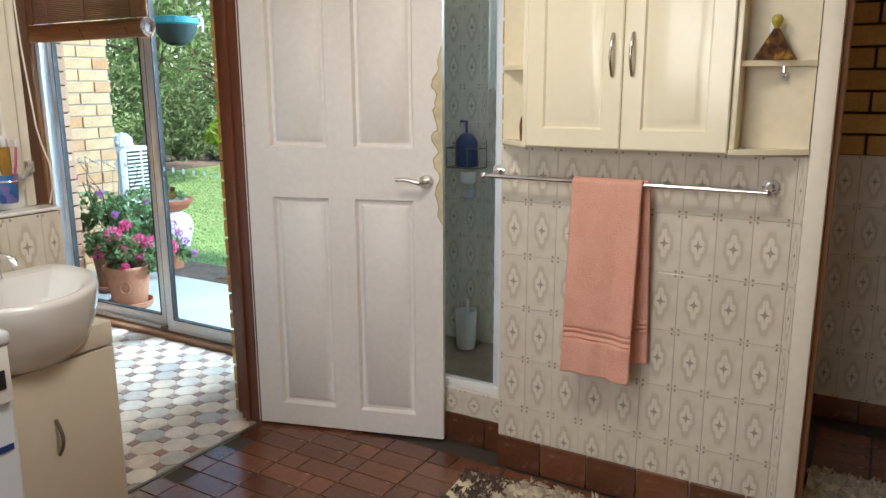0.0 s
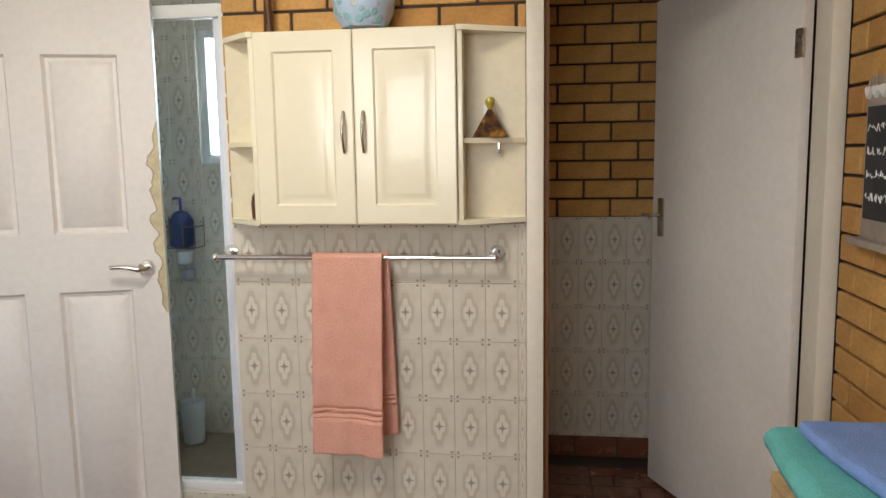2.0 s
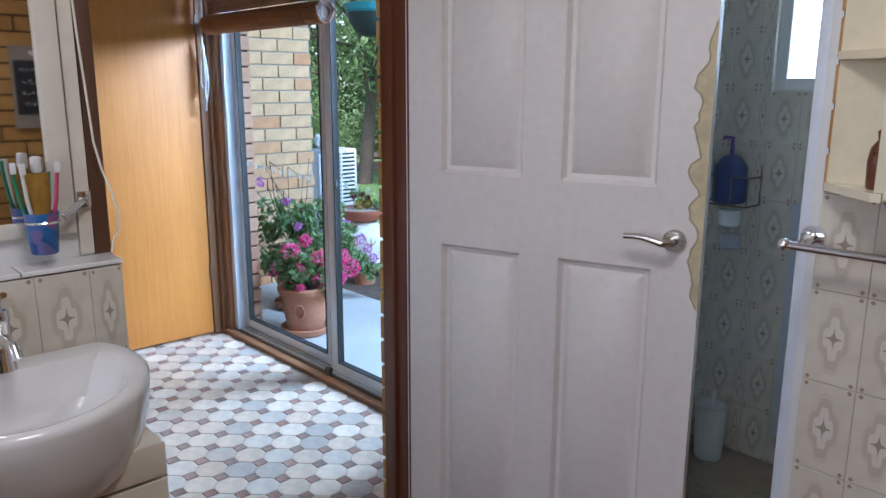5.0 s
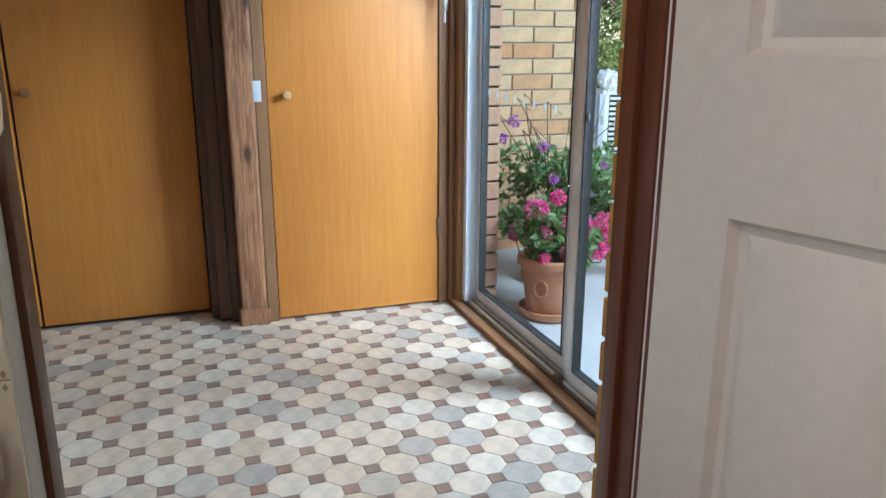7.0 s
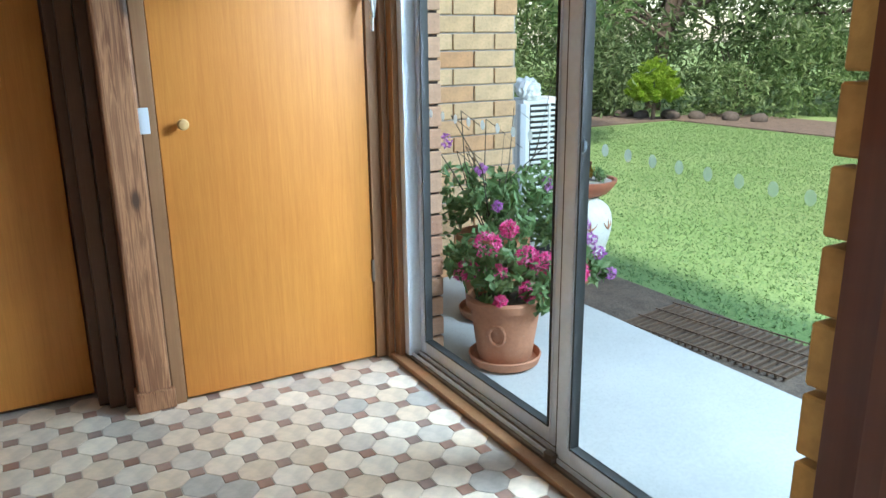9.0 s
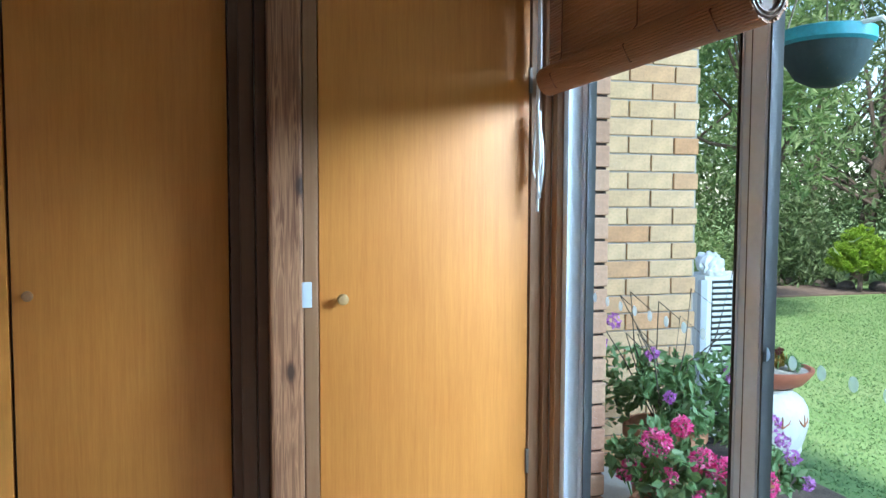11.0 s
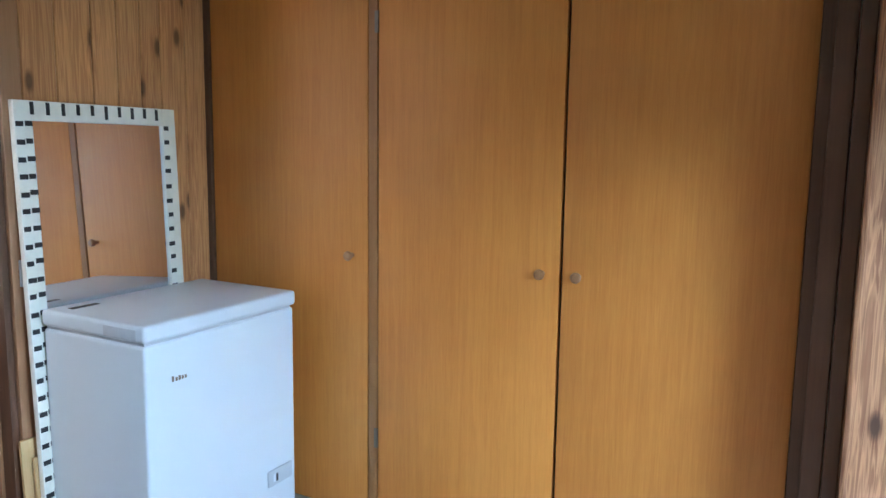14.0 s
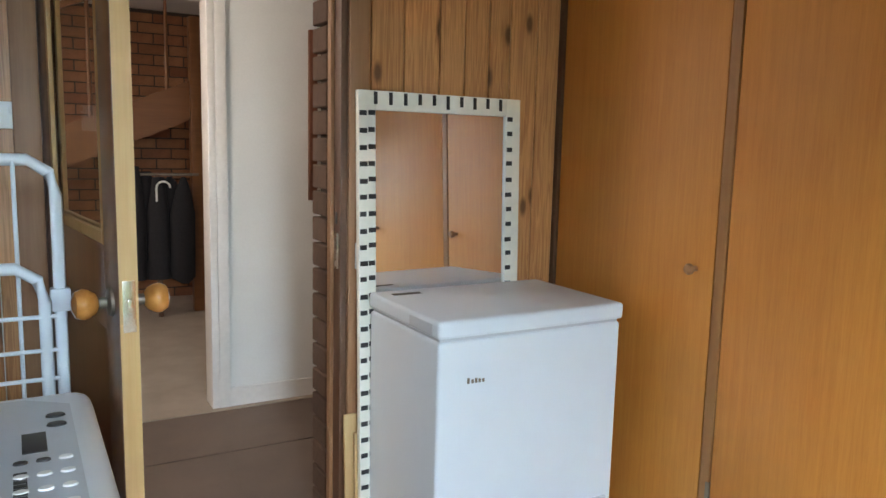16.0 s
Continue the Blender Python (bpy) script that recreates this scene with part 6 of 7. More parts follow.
# ---------------------------------------------------------------- laundry things
def bamboo_blind():
    t = thing("bamboo_blind", (-3.32, SLIDE - 0.062, 0), "bamboo roll-up blind, half raised over the sliding door", "blind")
    cane = timber("bamboo_cane", (0.45, 0.20, 0.085), (0.27, 0.10, 0.04), 1.2, 0, 0.6)
    x0, x1 = -0.515, 0.585
    z = 1.795
    k = 0
    while z < 2.13:
        part("cane", blocks(((x0, -0.004, z), (x1, 0.003, z + 0.0090)), bevel=0.002, seg=1), cane, t, soft=False)
        z += 0.0098
        k += 1
    bm = bmesh.new()
    n = 150
    ro = []
    for q in range(n + 1):
        a = q / n * 2 * math.pi * 2.6
        r = 0.046 - 0.024 * q / n
        ro.append((r * math.cos(a), r * math.sin(a)))
    for q in range(40):
        a = 2 * math.pi * q / 40
        rr = 0.046 + 0.0025 * math.sin(3 * a)
        part("roll_cane", tube(bmesh.new(), [(x0 - 0.005, rr * math.cos(a), 1.742 + rr * math.sin(a)), (x1 + 0.003 * math.sin(q * 5), rr * math.cos(a), 1.742 + rr * math.sin(a))], 0.0038, 6), cane, t)
    part("roll_core", tube(bmesh.new(), [(x0, 0, 1.742), (x1 - 0.004, 0, 1.742)], 0.043, 28), M["dark_timber"], t)
    bm = bmesh.new()
    tube(bm, [(x1 + 0.001, c, 1.742 + d) for c, d in ro], 0.0032, 5)
    part("roll_end", bm, M["dark_timber"], t)
    part("head_batten", blocks(((x0 - 0.02, -0.012, 2.13), (x1 + 0.35, 0.03, 2.165)), bevel=0.003), M["jamb"], t)
    for x in (-0.40, 0.08, 0.46):
        bm = tube(bmesh.new(), [(x, -0.008, 2.13), (x, -0.010, 1.80), (x, -0.052, 1.742), (x, -0.030, 1.70), (x, 0.03, 1.70)], 0.0022, 6)
        part("lift_cord", bm, M["jamb"], t)
    return t


bamboo_blind()
cd = thing("blind_cord", (-3.875, SLIDE - 0.085, 2.12), "looped white blind cords tied in a hank", "cord")
for k in range(4):
    dx = (k - 1.5) * 0.008
    pts = [(dx * 0.4, 0, 0.02), (dx, 0.002, -0.30), (dx * 0.3, -0.004, -0.47), (dx * 3.2, 0.0, -0.60), (dx * 3.6, 0, -0.68), (dx * 1.5, 0, -0.72 - 0.02 * k), (-dx * 1.2, 0.003, -0.66), (-dx * 0.6, 0.003, -0.48)]
    bm = bmesh.new()
    tube(bm, pts, 0.0042, 7)
    part("cord_strand", bm, M["plastic_white"], cd)
for dx in (0.003, 0.011):
    part("cord_end", tube(bmesh.new(), [(0.0, -0.005, -0.46), (dx, -0.004, -0.7), (dx * 0.8, -0.003, -0.83)], 0.004, 7), M["plastic_white"], cd)

# doorway to the hall and its open door
hf = thing("hall_door_frame", (-3.295, -0.11, 0), "dark brown timber frame of the hall doorway", "door frame")
hf["kind"] = "structure"
part("jamb", blocks(((0.0, 0.0, 0), (0.035, 0.115, 2.06)), bevel=0.003), M["dark_timber"], hf)
part("jamb", blocks(((0.865, 0.0, 0), (0.895, 0.115, 2.06)), bevel=0.003), M["dark_timber"], hf)
part("head", blocks(((0.0, 0.0, 2.06), (0.895, 0.115, 2.09)), bevel=0.003), M["dark_timber"], hf)
part("architrave", blocks(((-0.055, 0.112, 0), (0.012, 0.132, 2.12)), bevel=0.004), M["mid_timber"], hf)
part("stop", blocks(((0.035, 0.03, 0), (0.048, 0.06, 2.05)), bevel=0.002), M["mid_timber"], hf)
part("architrave", blocks(((0.885, 0.112, 0), (0.95, 0.132, 2.12)), bevel=0.004), M["mid_timber"], hf)
part("strike", blocks(((0.0352, 0.07, 0.95), (0.037, 0.10, 1.07)), bevel=0.001), M["satin"], hf)
part("latch_hole", blocks(((0.0372, 0.078, 1.10), (0.0385, 0.095, 1.14)), bevel=0.001), M["black"], hf)
whole("catch_plate", blocks(((0, 0, 0), (0.03, 0.006, 0.085)), bevel=0.002), M["white_enamel"], "white catch plate on the hall door frame", "catch", at=(-3.335, 0.022, 0.955))


def hall_door():
    t = thing("hall_door", (-2.412, 0.005, 0.012), "open red-brown timber door with a glazed upper panel", "door")
    ang = math.degrees(math.atan2(0.76, -0.088))
    t.matrix_world = pose(-2.412, 0.005, 0.012, 0, 0, ang)
    w, h, th = 0.79, 2.04, 0.036
    f = M["red_wood"]
    part("stile", blocks(((0.0, 0, 0), (0.11, th, h)), bevel=0.002), f, t)
    part("stile", blocks(((w - 0.11, 0, 0), (w - 0.003, th, h)), bevel=0.002), f, t)
    part("edge_strip", blocks(((w - 0.003, 0.001, 0), (w, th - 0.001, h))), M["pale_wood"], t, "bare pale timber edge")
    for z0, z1 in ((0, 0.22), (0.97, 1.14), (1.92, h)):
        part("rail", blocks(((0.11, 0, z0), (w - 0.11, th, z1)), bevel=0.002), f, t)
    part("lower_panel", blocks(((0.11, 0.01, 0.22), (w - 0.11, th - 0.01, 0.97))), f, t)
    part("glass_panel", blocks(((0.11, 0.014, 1.14), (w - 0.11, 0.020, 1.92))), M["glass"], t)
    for y0, y1 in ((0.0, 0.012), (th - 0.012, th)):
        part("bead", blocks(((0.11, y0, 1.14), (0.135, y1, 1.92)), ((w - 0.135, y0, 1.14), (w - 0.11, y1, 1.92)), ((0.135, y0, 1.14), (w - 0.135, y1, 1.165)), bevel=0.003), M["pale_wood"], t)
    part("latch_plate", blocks(((w, 0.006, 0.985), (w + 0.0015, th - 0.006, 1.085)), bevel=0.0005), M["satin"], t)
    part("latch_tongue", blocks(((w + 0.001, 0.013, 1.03), (w + 0.012, th - 0.013, 1.05)), bevel=0.002), M["satin"], t)
    amberw = timber("amber_knob_wood", (0.52, 0.22, 0.05), (0.36, 0.13, 0.03), 2.0, 0, 0.15, coat=0.6)
    for s, y in ((-1, 0.0), (1, th)):
        bm = bmesh.new()
        lathe(bm, ((0.028, 0.0), (0.026, 0.006), (0.011, 0.010), (0.011, 0.026)), seg=24)
        bmesh.ops.transform(bm, matrix=pose(w - 0.06, y, 1.035, 90 if s < 0 else -90, 0, 0), verts=bm.verts)
        rose = part("rose", bm, M["steel_dark"], t)
        bm = bmesh.new()
        lathe(bm, ((0.012, 0.024), (0.022, 0.030), (0.030, 0.044), (0.031, 0.054), (0.025, 0.066), (0.010, 0.072)), seg=28)
        bmesh.ops.transform(bm, matrix=pose(w - 0.06, y, 1.035, 90 if s < 0 else -90, 0, 0), verts=bm.verts)
        part("knob", bm, amberw, rose, "round amber wooden knob")


hall_door()


def top_loader():
    t = thing("laundry_washer", (-2.14, 1.21, 0), "white top-loading washing machine with a curved control panel", "washing machine")
    part("body", blocks(((-0.29, -0.28, 0.02), (0.29, 0.28, 0.86)), bevel=0.02, seg=3), M["white_enamel"], t)
    bm = bmesh.new()
    box(bm, (-0.30, -0.285, 0.862), (0.295, 0.285, 0.945), 0.055, 5)
    part("top_cover", bm, M["white_enamel"], t)
    part("lid", blocks(((-0.15, -0.24, 0.946), (0.24, 0.24, 0.956)), bevel=0.009, seg=3), M["white_enamel"], t)
    cp = part("control_panel", prism(bmesh.new(), [(-0.262, -0.19), (-0.20, -0.235), (-0.165, -0.235), (-0.165, 0.235), (-0.20, 0.235), (-0.262, 0.19)], 0.9455, 0.949), M["grey_plastic"], t, "pale blue-grey control panel")
    part("display", blocks(((-0.225, -0.075, 0.9492), (-0.195, 0.0, 0.9505)), bevel=0.001), M["black"], cp)
    for k in range(4):
        for r in range(3):
            part("button", lathe(bmesh.new(), ((0.009, 0.9492), (0.008, 0.9515)), (-0.245 + 0.026 * r, 0.03 + 0.045 * k, 0), 16, (1, 0.7)), (M["plastic_white"], M["black"])[k == 0 and r > 0], cp)
    for k in range(2):
        part("button", lathe(bmesh.new(), ((0.014, 0.9492), (0.012, 0.952)), (-0.24, -0.14 + 0.04 * k, 0), 18, (1, 0.7)), M["black"], cp)
    part("maker_mark", blocks(*[((-0.20, 0.06 + 0.012 * k, 0.9492), (-0.185, 0.069 + 0.012 * k, 0.950)) for k in range(8)]), M["black"], cp)


top_loader()


def drying_rack():
    t = thing("drying_rack", (-2.15, 0.55, 0), "folded white tubular clothes drying rack", "drying rack")
    w = M["white_enamel"]
    for dy, top, x0 in ((0.0, 1.315, -0.265), (0.045, 1.10, -0.235)):
        pts = [(x0, dy, 0.0), (x0, dy, top - 0.07), (x0 + 0.012, dy, top - 0.025), (x0 + 0.05, dy, top), (0.21, dy, top), (0.25, dy, top - 0.025), (0.262, dy, top - 0.07), (0.262, dy, 0.0)]
        part("tube_frame", tube(bmesh.new(), pts, 0.0125, 12), w, t)
    for x in (-0.19, -0.11, -0.03, 0.05, 0.13, 0.2):
        part("rod", tube(bmesh.new(), [(x, 0.012, 0.1), (x, 0.012, 1.312)], 0.0045, 8), w, t)
    for z in (1.0, 0.93, 0.87, 0.80, 0.72):
        part("cross_rod", tube(bmesh.new(), [(-0.255, 0.05, z), (0.255, 0.05, z)], 0.0045, 8), w, t)
    part("clip", blocks(((-0.285, -0.016, 1.0), (-0.245, 0.016, 1.05)), bevel=0.006), M["grey_plastic"], t)


drying_rack()
ol = thing("power_outlet", (-2.315, 0.0, 1.38), "cream power outlet plate on the pine lining", "outlet")
part("plate", blocks(((-0.06, 0.0, 0.0), (0.055, 0.009, 0.07)), bevel=0.003), M["plastic_white"], ol)
for x in (-0.03, 0.025):
    part("switch", blocks(((x - 0.008, 0.0092, 0.04), (x + 0.008, 0.014, 0.058)), bevel=0.002), M["plastic_white"], ol)
for k, (x, y, h, lean) in enumerate(((-3.295, 0.045, 0.46, 3.0), (-3.322, 0.05, 0.40, 2.4))):
    o = whole("timber_offcut", blocks(((-0.028, 0, 0), (0.028, 0.012, h)), bevel=0.002), M["pale_wood"], "thin pale timber offcut leaning on the wall", "offcut", "leaning offcuts")
    o.matrix_world = pose(x, y + 0.012 * k, 0, lean, 0, 0)

# ---------------------------------------------------------------- hall beyond
structure("wall_hall", blocks(((-6.0, -1.62, 0), (-3.20, -1.50, CEIL)), ((-3.20, -1.62, 2.07), (-1.9, -1.50, CEIL)), ((-1.9, -1.62, 0), (-1.70, -1.50, CEIL))), M["plaster"], "white hall wall with an opening to the stairs", "wall")
structure("wall_hall_end", blocks(((-6.1, -4.6, 0), (-5.98, -0.1, CEIL))), M["plaster"], "white hall end wall", "wall")
structure("wall_hall_side", blocks(((-1.698, -4.6, 0), (-1.60, -0.78, CEIL))), M["plaster"], "white hall side wall", "wall")
structure("wall_hall_back", blocks(((-6.0, -4.62, 0), (-1.7, -4.50, CEIL + 0.1))), M["grout_dark"], "red brick wall behind the stairs", "wall")
structure("wall_hall_laundry", blocks(((-6.0, -0.125, 0), (-3.30, -0.113, CEIL)), ((-2.39, -0.125, 0), (-1.69, -0.113, CEIL))), M["plaster"], "hall side of the laundry wall", "wall")
structure("baseboard", blocks(((-5.98, -1.4995, 0), (-3.21, -1.485, 0.10)), bevel=0.003), M["door_white"], "white painted skirting in the hall", "skirting")
oh = thing("hall_opening_trim", (-3.20, -1.63, 0), "white painted trim round the hall opening", "trim")
oh["kind"] = "structure"
part("jamb", blocks(((-0.005, 0.0, 0), (0.03, 0.145, 2.07)), bevel=0.003), M["door_white"], oh)
part("architrave", blocks(((-0.06, 0.1305, 0), (-0.006, 0.148, 2.12)), bevel=0.003), M["door_white"], oh)
part("head", blocks(((0.03, 0.0, 2.035), (1.27, 0.145, 2.07)), bevel=0.003), M["door_white"], oh)
structure("carpet_stairs", blocks(((-6.0, -4.5, -0.0015), (-1.70, -1.45, 0.004))), M["carpet_pale"], "pale carpet toward the stairs", "carpet")
structure("carpet_join", blocks(((-6.0, -0.93, -0.0015), (-1.70, -0.915, 0.003))), M["carpet"], "join strip across the hall carpet", "trim")
pf = thing("framed_picture", (-3.86, -1.498, 1.065), "framed pale print in a red-brown timber frame", "picture")
for lo, hi in (((-0.30, 0, 0), (-0.255, 0.025, 0.87)), ((0.135, 0, 0), (0.18, 0.025, 0.87)), ((-0.255, 0, 0), (0.135, 0.025, 0.045)), ((-0.255, 0, 0.825), (0.135, 0.025, 0.87))):
    part("frame_side", blocks((lo, hi), bevel=0.004), M["jamb"], pf)
part("mount", blocks(((-0.255, 0.004, 0.045), (0.135, 0.010, 0.825))), surface("print_mount", (0.72, 0.66, 0.60), 0.6, 0.05, 30, 4, 0), pf)
part("print", blocks(((-0.19, 0.0102, 0.13), (0.07, 0.012, 0.74))), surface("pale_print", (0.60, 0.56, 0.54), 0.6, 0.25, 30, 9, 0), pf)


# brown brick with the shade of the doorway side put into its colour
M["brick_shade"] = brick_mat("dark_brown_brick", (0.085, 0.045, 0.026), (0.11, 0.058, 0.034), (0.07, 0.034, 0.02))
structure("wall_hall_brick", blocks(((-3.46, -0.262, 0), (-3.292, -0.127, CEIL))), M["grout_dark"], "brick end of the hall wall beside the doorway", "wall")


def staircase():
    t = thing("staircase", (-3.3, -3.9, 0), "timber open staircase with turned balusters against brick", "stairs")
    tm = timber("stair_timber", (0.26, 0.11, 0.04), (0.15, 0.055, 0.02), 1.2, 0, 0.4)
    sl = (1.06 - 1.36) / 0.44
    def zt(x):
        return 1.36 + sl * (x - 0.12) * 0.62
    bm = prism(bmesh.new(), [(-0.55, zt(-0.55)), (1.6, zt(1.6)), (1.6, zt(1.6) + 0.30), (-0.55, zt(-0.55) + 0.30)], 0.0, 0.05, axis=1)
    part("stringer", bm, tm, t)
    for k in range(8):
        x = -0.50 + k * 0.27
        part("tread", blocks(((x, -0.55, zt(x) + 0.10), (x + 0.27, 0.0, zt(x) + 0.14)), bevel=0.004), tm, t)
        if k < 7:
            part("baluster", lathe(bmesh.new(), ((0.014, 0.0), (0.017, 0.10), (0.011, 0.14), (0.019, 0.22), (0.011, 0.32), (0.015, 0.5), (0.011, 0.7), (0.016, 0.78), (0.014, 0.85)), (x + 0.14, 0.02, zt(x + 0.14) + 0.28), 14), tm, t)
    bm = prism(bmesh.new(), [(-0.55, zt(-0.55) + 1.12), (1.6, zt(1.6) + 1.12), (1.6, zt(1.6) + 1.17), (-0.55, zt(-0.55) + 1.17)], -0.005, 0.055, axis=1)
    part("handrail", bm, tm, t)
    part("newel_post", blocks(((-0.33, 0.0, 0), (-0.25, 0.09, 2.3)), bevel=0.006), tm, t)


staircase()
cs = thing("coat_stand", (-3.28, -3.72, 0), "dark coats and umbrellas hung under the stairs", "coats")
cloth = surface("black_cloth", (0.018, 0.017, 0.02), 0.9, 0.3, 60, 9, 0.4)
for k in range(5):
    bm = bmesh.new()
    lathe(bm, ((0.03, 0.25 + 0.04 * k), (0.09, 0.3), (0.085, 0.8), (0.05, 1.0 + 0.04 * k), (0.015, 1.08)), (-0.18 + 0.09 * k, -0.05 * (k % 2), 0), 14, (1, 0.6))
    for v in bm.verts:
        v.co.x += 0.03 * noise.noise(v.co * 7)
    part("coat", bm, cloth, cs)
part("rail", tube(bmesh.new(), [(-0.3, 0, 1.10), (0.3, 0, 1.10)], 0.012, 8), M["steel_dark"], cs)
part("umbrella_handle", tube(bmesh.new(), [(0.02, 0.06, 0.9), (0.02, 0.06, 1.0)] + [(0.02 - 0.05 * (1 - math.cos(a * math.pi / 6)), 0.06, 1.0 + 0.05 * math.sin(a * math.pi / 6)) for a in range(1, 7)], 0.008, 8), M["plastic_white"], cs)
part("stand_post", tube(bmesh.new(), [(0, 0, 0), (0, 0, 1.1)], 0.02, 10), M["dark_timber"], cs)


# ---------------------------------------------------------------- laid pieces
def tile_mesh(name, w, h, d, mat, bevel=0.0014):
    """A tile in the xz plane, face at y = 0 looking to -y, its picture running once over the face."""
    x0, x1, z0, z1 = 0.0004, w - 0.0004, 0.0005, h - 0.0005
    ring = lambda i, y: [(x0 + i, y, z0 + i), (x1 - i, y, z0 + i), (x1 - i, y, z1 - i), (x0 + i, y, z1 - i)]
    verts = ring(0, d) + ring(0, bevel * 0.6) + ring(bevel, 0)
    faces = [(8, 9, 10, 11)]
    for a, b in ((0, 4), (4, 8)):
        for k in range(4):
            faces.append((a + k, a + (k + 1) % 4, b + (k + 1) % 4, b + k))
    me = bpy.data.meshes.new(name)
    me.from_pydata(verts, [], faces)
    me.materials.append(mat)
    uv = me.uv_layers.new(name="UVMap")
    for lp in me.loops:
        v = me.vertices[lp.vertex_index].co
        uv.data[lp.index].uv = (v.x / w, v.z / h)
    return me


def tile_field(parent_name, x0, x1, z0, z1, face, tw, th, turn=0, mirror=False, start=0.0):
    """Tiles over a stretch of wall; face(x, z) gives the place of a tile's lower corner."""
    parent = bpy.data.objects[parent_name]
    cache = {}
    z = z0
    while z < z1 - 0.01:
        h = min(th, z1 - z)
        x = x0
        while x < x1 - 0.01:
            w = min(tw, x1 - x)
            key = (round(w, 3), round(h, 3))
            if key not in cache:
                cache[key] = tile_mesh("tile", w, h, 0.012, M["ornament"])
            piece("tile", cache[key], parent, face(x, z), (0, 0, turn))
            x += tw
        z += th


TW_W, TW_H = 0.1065, 0.1955
tile_field("wall_towel", -0.50, 0.484, 0.052, 0.052 + 6 * TW_H, lambda x, z: (x, TW, z), TW_W, TW_H)
tile_field("wall_tiled_ledge", 0.9, 1.925, 0.075, 1.055, lambda y, z: (-1.55, y, z), TW_W, TW_H, 90)
tile_field("shower_hob", -1.56, -0.50, 0.11, 0.222, lambda x, z: (x, 3.022, z), TW_W, TW_H)
tile_field("wall_toilet_back", 0.488, 1.44, 0.10, 1.15, lambda x, z: (x, 4.02, z), 0.108, 0.21)
tile_field("wall_shower_window", -0.60, -0.10, 0.06, 2.35, lambda x, z: (x, 4.0, z), TW_W, TW_H)
tile_field("wall_shower_window", -1.10, -0.60, 0.06, 1.415, lambda x, z: (x, 4.0, z), TW_W, TW_H)
tile_field("wall_shower_back", -1.57, -1.10, 0.06, 2.35, lambda x, z: (x, 4.0, z), TW_W, TW_H)

# capping tiles on the ledge
for k in range(5):
    y1 = 1.928 - k * 0.2
    part("capping_tile", blocks(((UW + 0.014, y1 - 0.198, 1.056), (-1.545, y1, 1.066)), bevel=0.003), M["ceramic"], bpy.data.objects["wall_tiled_ledge"], soft=False)

# brown skirting tiles
def skirting(parent_name, a, b, face, turn, step=0.2, h=0.13):
    me = mesh_of("skirting_tile", blocks(((0.002, 0, 0), (step - 0.003, 0.012, h)), bevel=0.002), M["quarry"])
    n = int((b - a) / step + 0.999)
    for k in range(n):
        w = min(step, b - a - k * step)
        piece("skirting_tile", me, bpy.data.objects[parent_name], face(a + k * step), (0, 0, turn), (w / step, 1, 1))


skirting("wall_towel", -0.50, 0.484, lambda x: (x, TW - 0.014, 0), 0, 0.18, h=0.125)
skirting("shower_hob", -1.5, -0.50, lambda x: (x, 3.008, 0), 0, 0.18, h=0.12)
skirting("wall_toilet_back", 0.49, 1.43, lambda x: (x, 4.018, 0), 0, h=0.10)


# bricks
def bricks(parent_name, x0, x1, z0, z1, face, turn, mat, bw=0.24, bh=0.086, joint=0.010, depth=0.02, seed=1, half=False):
    """A run of stretcher bond; face(x, z) places a brick's lower corner, its front looking to -y before the turn."""
    rng = random.Random(seed)
    parent = bpy.data.objects[parent_name]
    cache = {}
    row, z = 0, z0
    while z < z1 - 0.015:
        h = min(bh, z1 - z) - joint
        x = x0 - (bw / 2 if row % 2 == half else 0)
        while x < x1 - 0.012:
            a, b = max(x, x0), min(x + bw, x1)
            if b - a > 0.02:
                key = (round(b - a, 3), round(h, 3))
                if key not in cache:
                    cache[key] = mesh_of("brick", blocks(((0.0, 0, 0), (b - a - (joint if b < x1 - 1e-4 else 0), depth, h)), bevel=0.003, seg=1), mat)
                o = piece("brick", cache[key], parent, face(a, z, rng.uniform(-0.0015, 0.0015)), (0, 0, turn))
            x += bw
        z += bh
        row += 1


bricks("wall_towel", -0.50, 0.484, 1.228, 2.40, lambda x, z, j: (x, TW - 0.004 + j, z), 0, M["brick"], seed=2)
bricks("wall_east", 0.9, 2.90, 0.0, 2.40, lambda y, z, j: (EW - 0.006 + j, 2.90 - (y - 0.9), z), -90, M["brick"], seed=3)
bricks("wall_toilet_back", 0.488, 1.44, 1.153, 2.40, lambda x, z, j: (x, 4.012 + j, z), 0, M["brick"], seed=4)
bricks("brick_backing", 2.787, 3.30, -0.032, 2.40, lambda y, z, j: (-1.756 + j, 3.30 - (y - 2.787), z), -90, M["brick"], bh=0.083, depth=0.10, seed=5)
bricks("wall_wing", 3.51, 4.582, -0.071, 2.44, lambda y, z, j: (-4.874 + j, y, z), 90, M["brick_out"], bw=0.265, bh=0.0915, joint=0.009, depth=0.016, seed=6)
bricks("wall_reveal", 3.40, 3.502, -0.082, 2.44, lambda y, z, j: (-3.823 + j, y, z), 90, M["brick_pink"], bw=0.204, bh=0.085, depth=0.02, seed=7)

# octagon floor of the laundry with dots between
P = 0.1157
E1, E2 = (P / math.sqrt(2), P / math.sqrt(2)), (-P / math.sqrt(2), P / math.sqrt(2))
DOT = 0.045


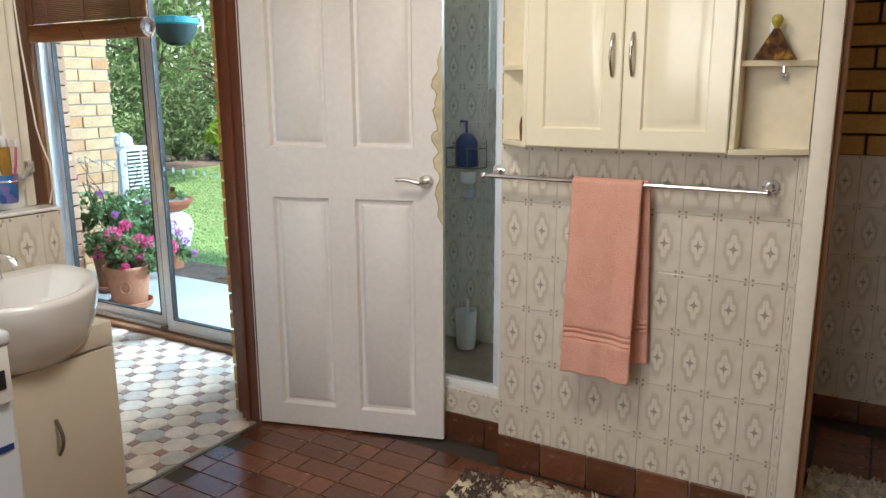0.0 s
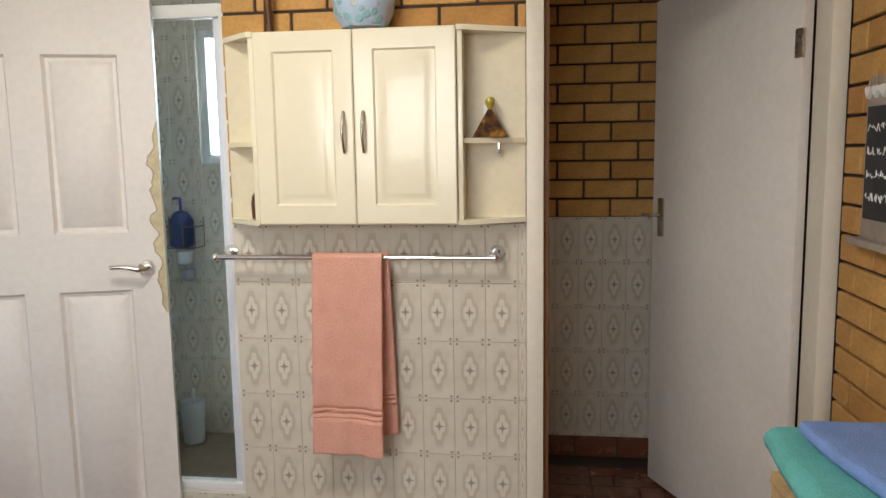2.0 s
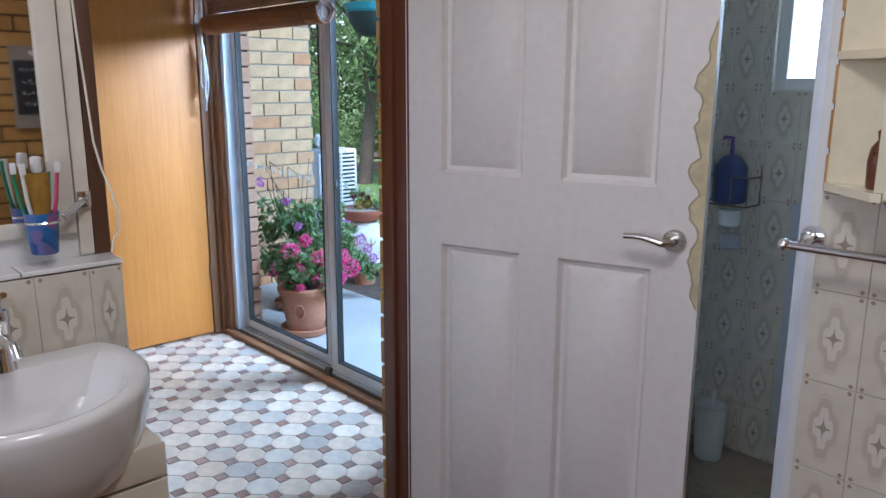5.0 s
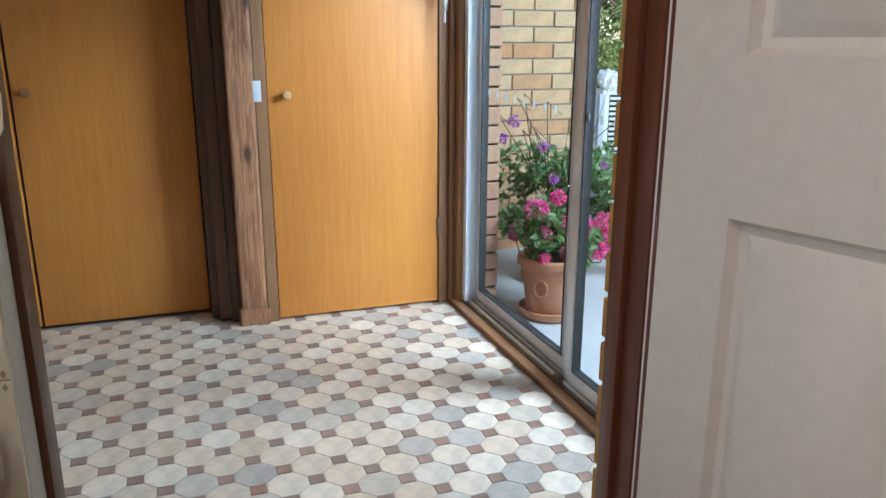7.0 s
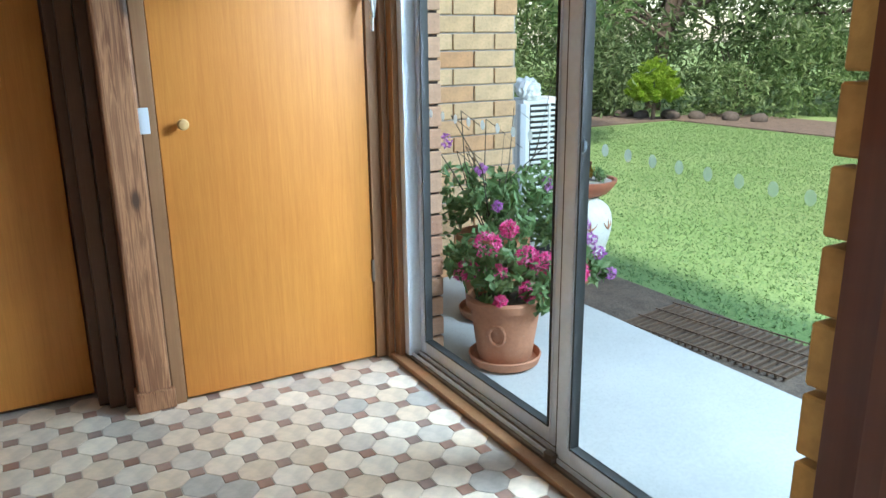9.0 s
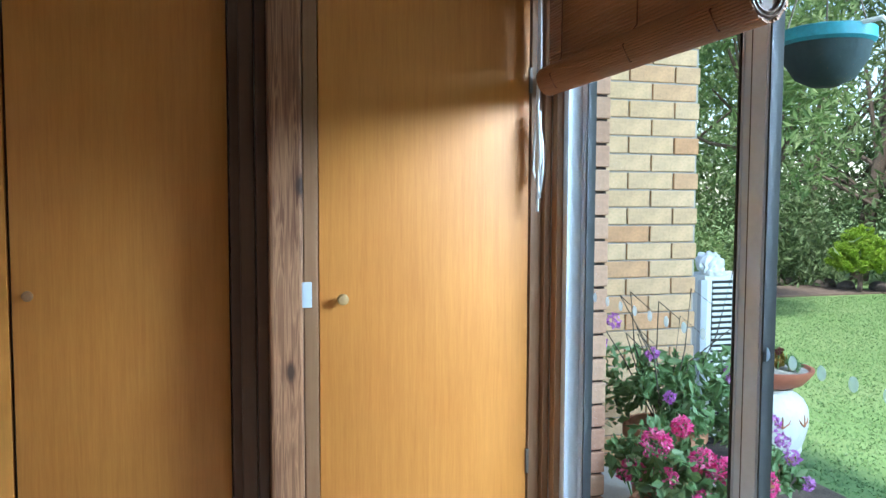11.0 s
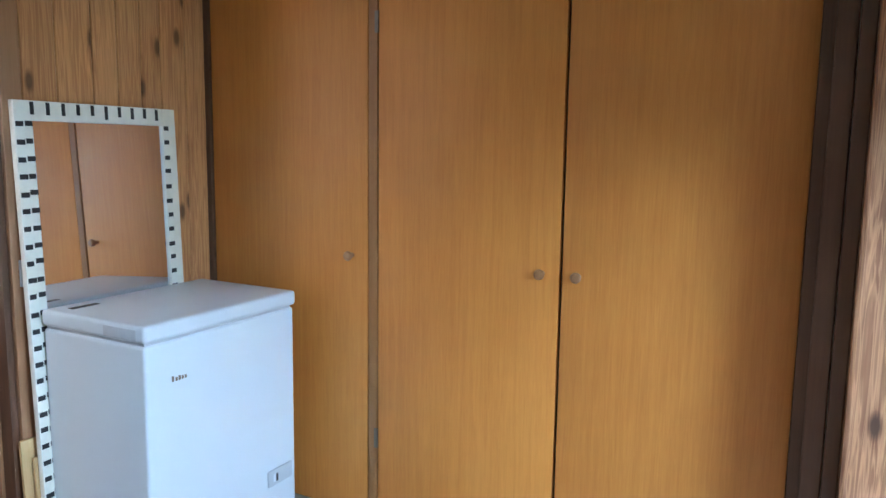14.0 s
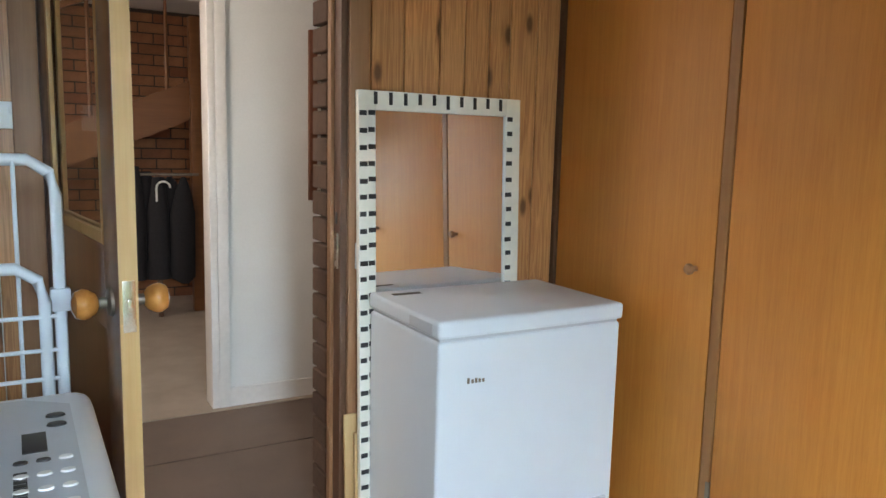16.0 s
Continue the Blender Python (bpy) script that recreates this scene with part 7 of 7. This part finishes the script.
def octagon_mesh():
    c = P / math.sqrt(2)
    s = DOT / 2
    g = 0.0012
    o = [(c - s - g, s * 1.0), (s, c - s - g), (-s, c - s - g), (-(c - s - g), s), (-(c - s - g), -s), (-s, -(c - s - g)), (s, -(c - s - g)), (c - s - g, -s)]
    bm = bmesh.new()
    k = 0.965
    lo = [bm.verts.new((x, y, -0.004)) for x, y in o]
    mi = [bm.verts.new((x, y, -0.001)) for x, y in o]
    hi = [bm.verts.new((x * k, y * k, 0.0)) for x, y in o]
    bm.faces.new(hi)
    for a, b in ((lo, mi), (mi, hi)):
        for i in range(8):
            bm.faces.new((a[i], a[(i + 1) % 8], b[(i + 1) % 8], b[i]))
    return mesh_of("octagon_tile", bm, M["octagon"])


def lay_octagons():
    floor = bpy.data.objects["floor_laundry"]
    octo = octagon_mesh()
    dot = mesh_of("dot_tile", blocks(((-DOT / 2 + 0.001, -DOT / 2 + 0.001, -0.004), (DOT / 2 - 0.001, DOT / 2 - 0.001, 0.0)), bevel=0.0012, seg=1), M["dot_tile"])
    far_o, far_d = [], []
    for i in range(-40, 41):
        for j in range(-40, 41):
            for off, me, rest in ((0.0, dot, far_d), (0.5, octo, far_o)):
                x = -2.934 + (i + off) * E1[0] + (j + off) * E2[0]
                y = 2.085 + (i + off) * E1[1] + (j + off) * E2[1]
                if not (-4.12 < x < BW - 0.01 and 0.03 < y < SLIDE - 0.06):
                    continue
                if x > LW and not 1.90 < y < 2.72:
                    continue
                if x < -3.95 and y > 2.2:
                    continue
                if -3.95 < x < -2.05 and 1.55 < y and not (x > -2.5 and y < 1.9):
                    piece(me.name, me, floor, (x, y, 0.0))
                else:
                    rest.append((x, y))
    for me, spots, nm in ((octo, far_o, "octagon_tiles"), (dot, far_d, "dot_tiles")):
        verts, faces = [], []
        base = [tuple(v.co) for v in me.vertices]
        fs = [tuple(p.vertices) for p in me.polygons]
        for x, y in spots:
            k = len(verts)
            verts += [(a + x, b + y, c) for a, b, c in base]
            faces += [tuple(q + k for q in f) for f in fs]
        mm = bpy.data.meshes.new(nm)
        mm.from_pydata(verts, [], faces)
        mm.materials.append(me.materials[0])
        o = new(nm, mm)
        o.parent = floor
        tagged(o, "", "", kind="stuff")


lay_octagons()

# brown quarry tiles of the bathroom floor, in broken bond
def lay_quarry():
    floor = bpy.data.objects["floor_bathroom"]
    rng = random.Random(12)
    w, d = 0.2, 0.1
    me = mesh_of("quarry_tile", blocks(((0.002, 0.002, -0.006), (w - 0.002, d - 0.002, 0.0)), bevel=0.0015, seg=1), M["quarry"])
    sq = mesh_of("quarry_tile", blocks(((0.002, 0.002, -0.006), (d - 0.002, d - 0.002, 0.0)), bevel=0.0015, seg=1), M["quarry"])
    verts, faces = [], []
    y, row = 0.0, 0
    while y < 4.0:
        x = BW + 0.02 - (row % 3) * 0.1
        k = row
        while x < EW:
            m2, ww = ((me, w) if k % 3 else (sq, d))
            if x >= BW and y + d < (TW - 0.014 if x < 0.5 else 4.0):
                if y > 1.5 and x < 0.75:
                    piece("quarry_tile", m2, floor, (x, y, 0.0))
                else:
                    q = len(verts)
                    verts += [(v.co.x + x, v.co.y + y, v.co.z) for v in m2.vertices]
                    faces += [tuple(i + q for i in p.vertices) for p in m2.polygons]
            x += ww
            k += 1
        y += d
        row += 1
    mm = bpy.data.meshes.new("quarry_tiles")
    mm.from_pydata(verts, [], faces)
    mm.materials.append(M["quarry"])
    o = new("quarry_tiles", mm)
    o.parent = floor
    tagged(o, kind="stuff")


lay_quarry()
structure("floor_trim", blocks(((BW + 0.004, 1.93, -0.003), (BW + 0.019, 2.74, 0.003)), bevel=0.001), M["steel_dark"], "dark metal strip between the two tile floors", "trim")

# pine boards of the lined wall
def pine_boards():
    wall = bpy.data.objects["wall_pine"]
    rng = random.Random(6)
    for a, b in ((-4.13, -3.31), (-2.385, LW)):
        x = a
        while x < b - 0.02:
            w = min(rng.choice((0.10, 0.135, 0.09, 0.12)), b - x)
            me = mesh_of("pine_board", blocks(((0, 0, 0), (w - 0.003, 0.014, CEIL - 0.01)), bevel=0.003, seg=1), M["pine"])
            piece("pine_board", me, wall, (x, -0.015, 0.005))
            x += w


pine_boards()
bricks("wall_hall_back", -4.4, -2.2, 0.0, 2.4, lambda x, z, j: (-4.4 + 0.0 + (-2.2 - x), -4.488 + j, z), 180, M["brick_red"], seed=9)
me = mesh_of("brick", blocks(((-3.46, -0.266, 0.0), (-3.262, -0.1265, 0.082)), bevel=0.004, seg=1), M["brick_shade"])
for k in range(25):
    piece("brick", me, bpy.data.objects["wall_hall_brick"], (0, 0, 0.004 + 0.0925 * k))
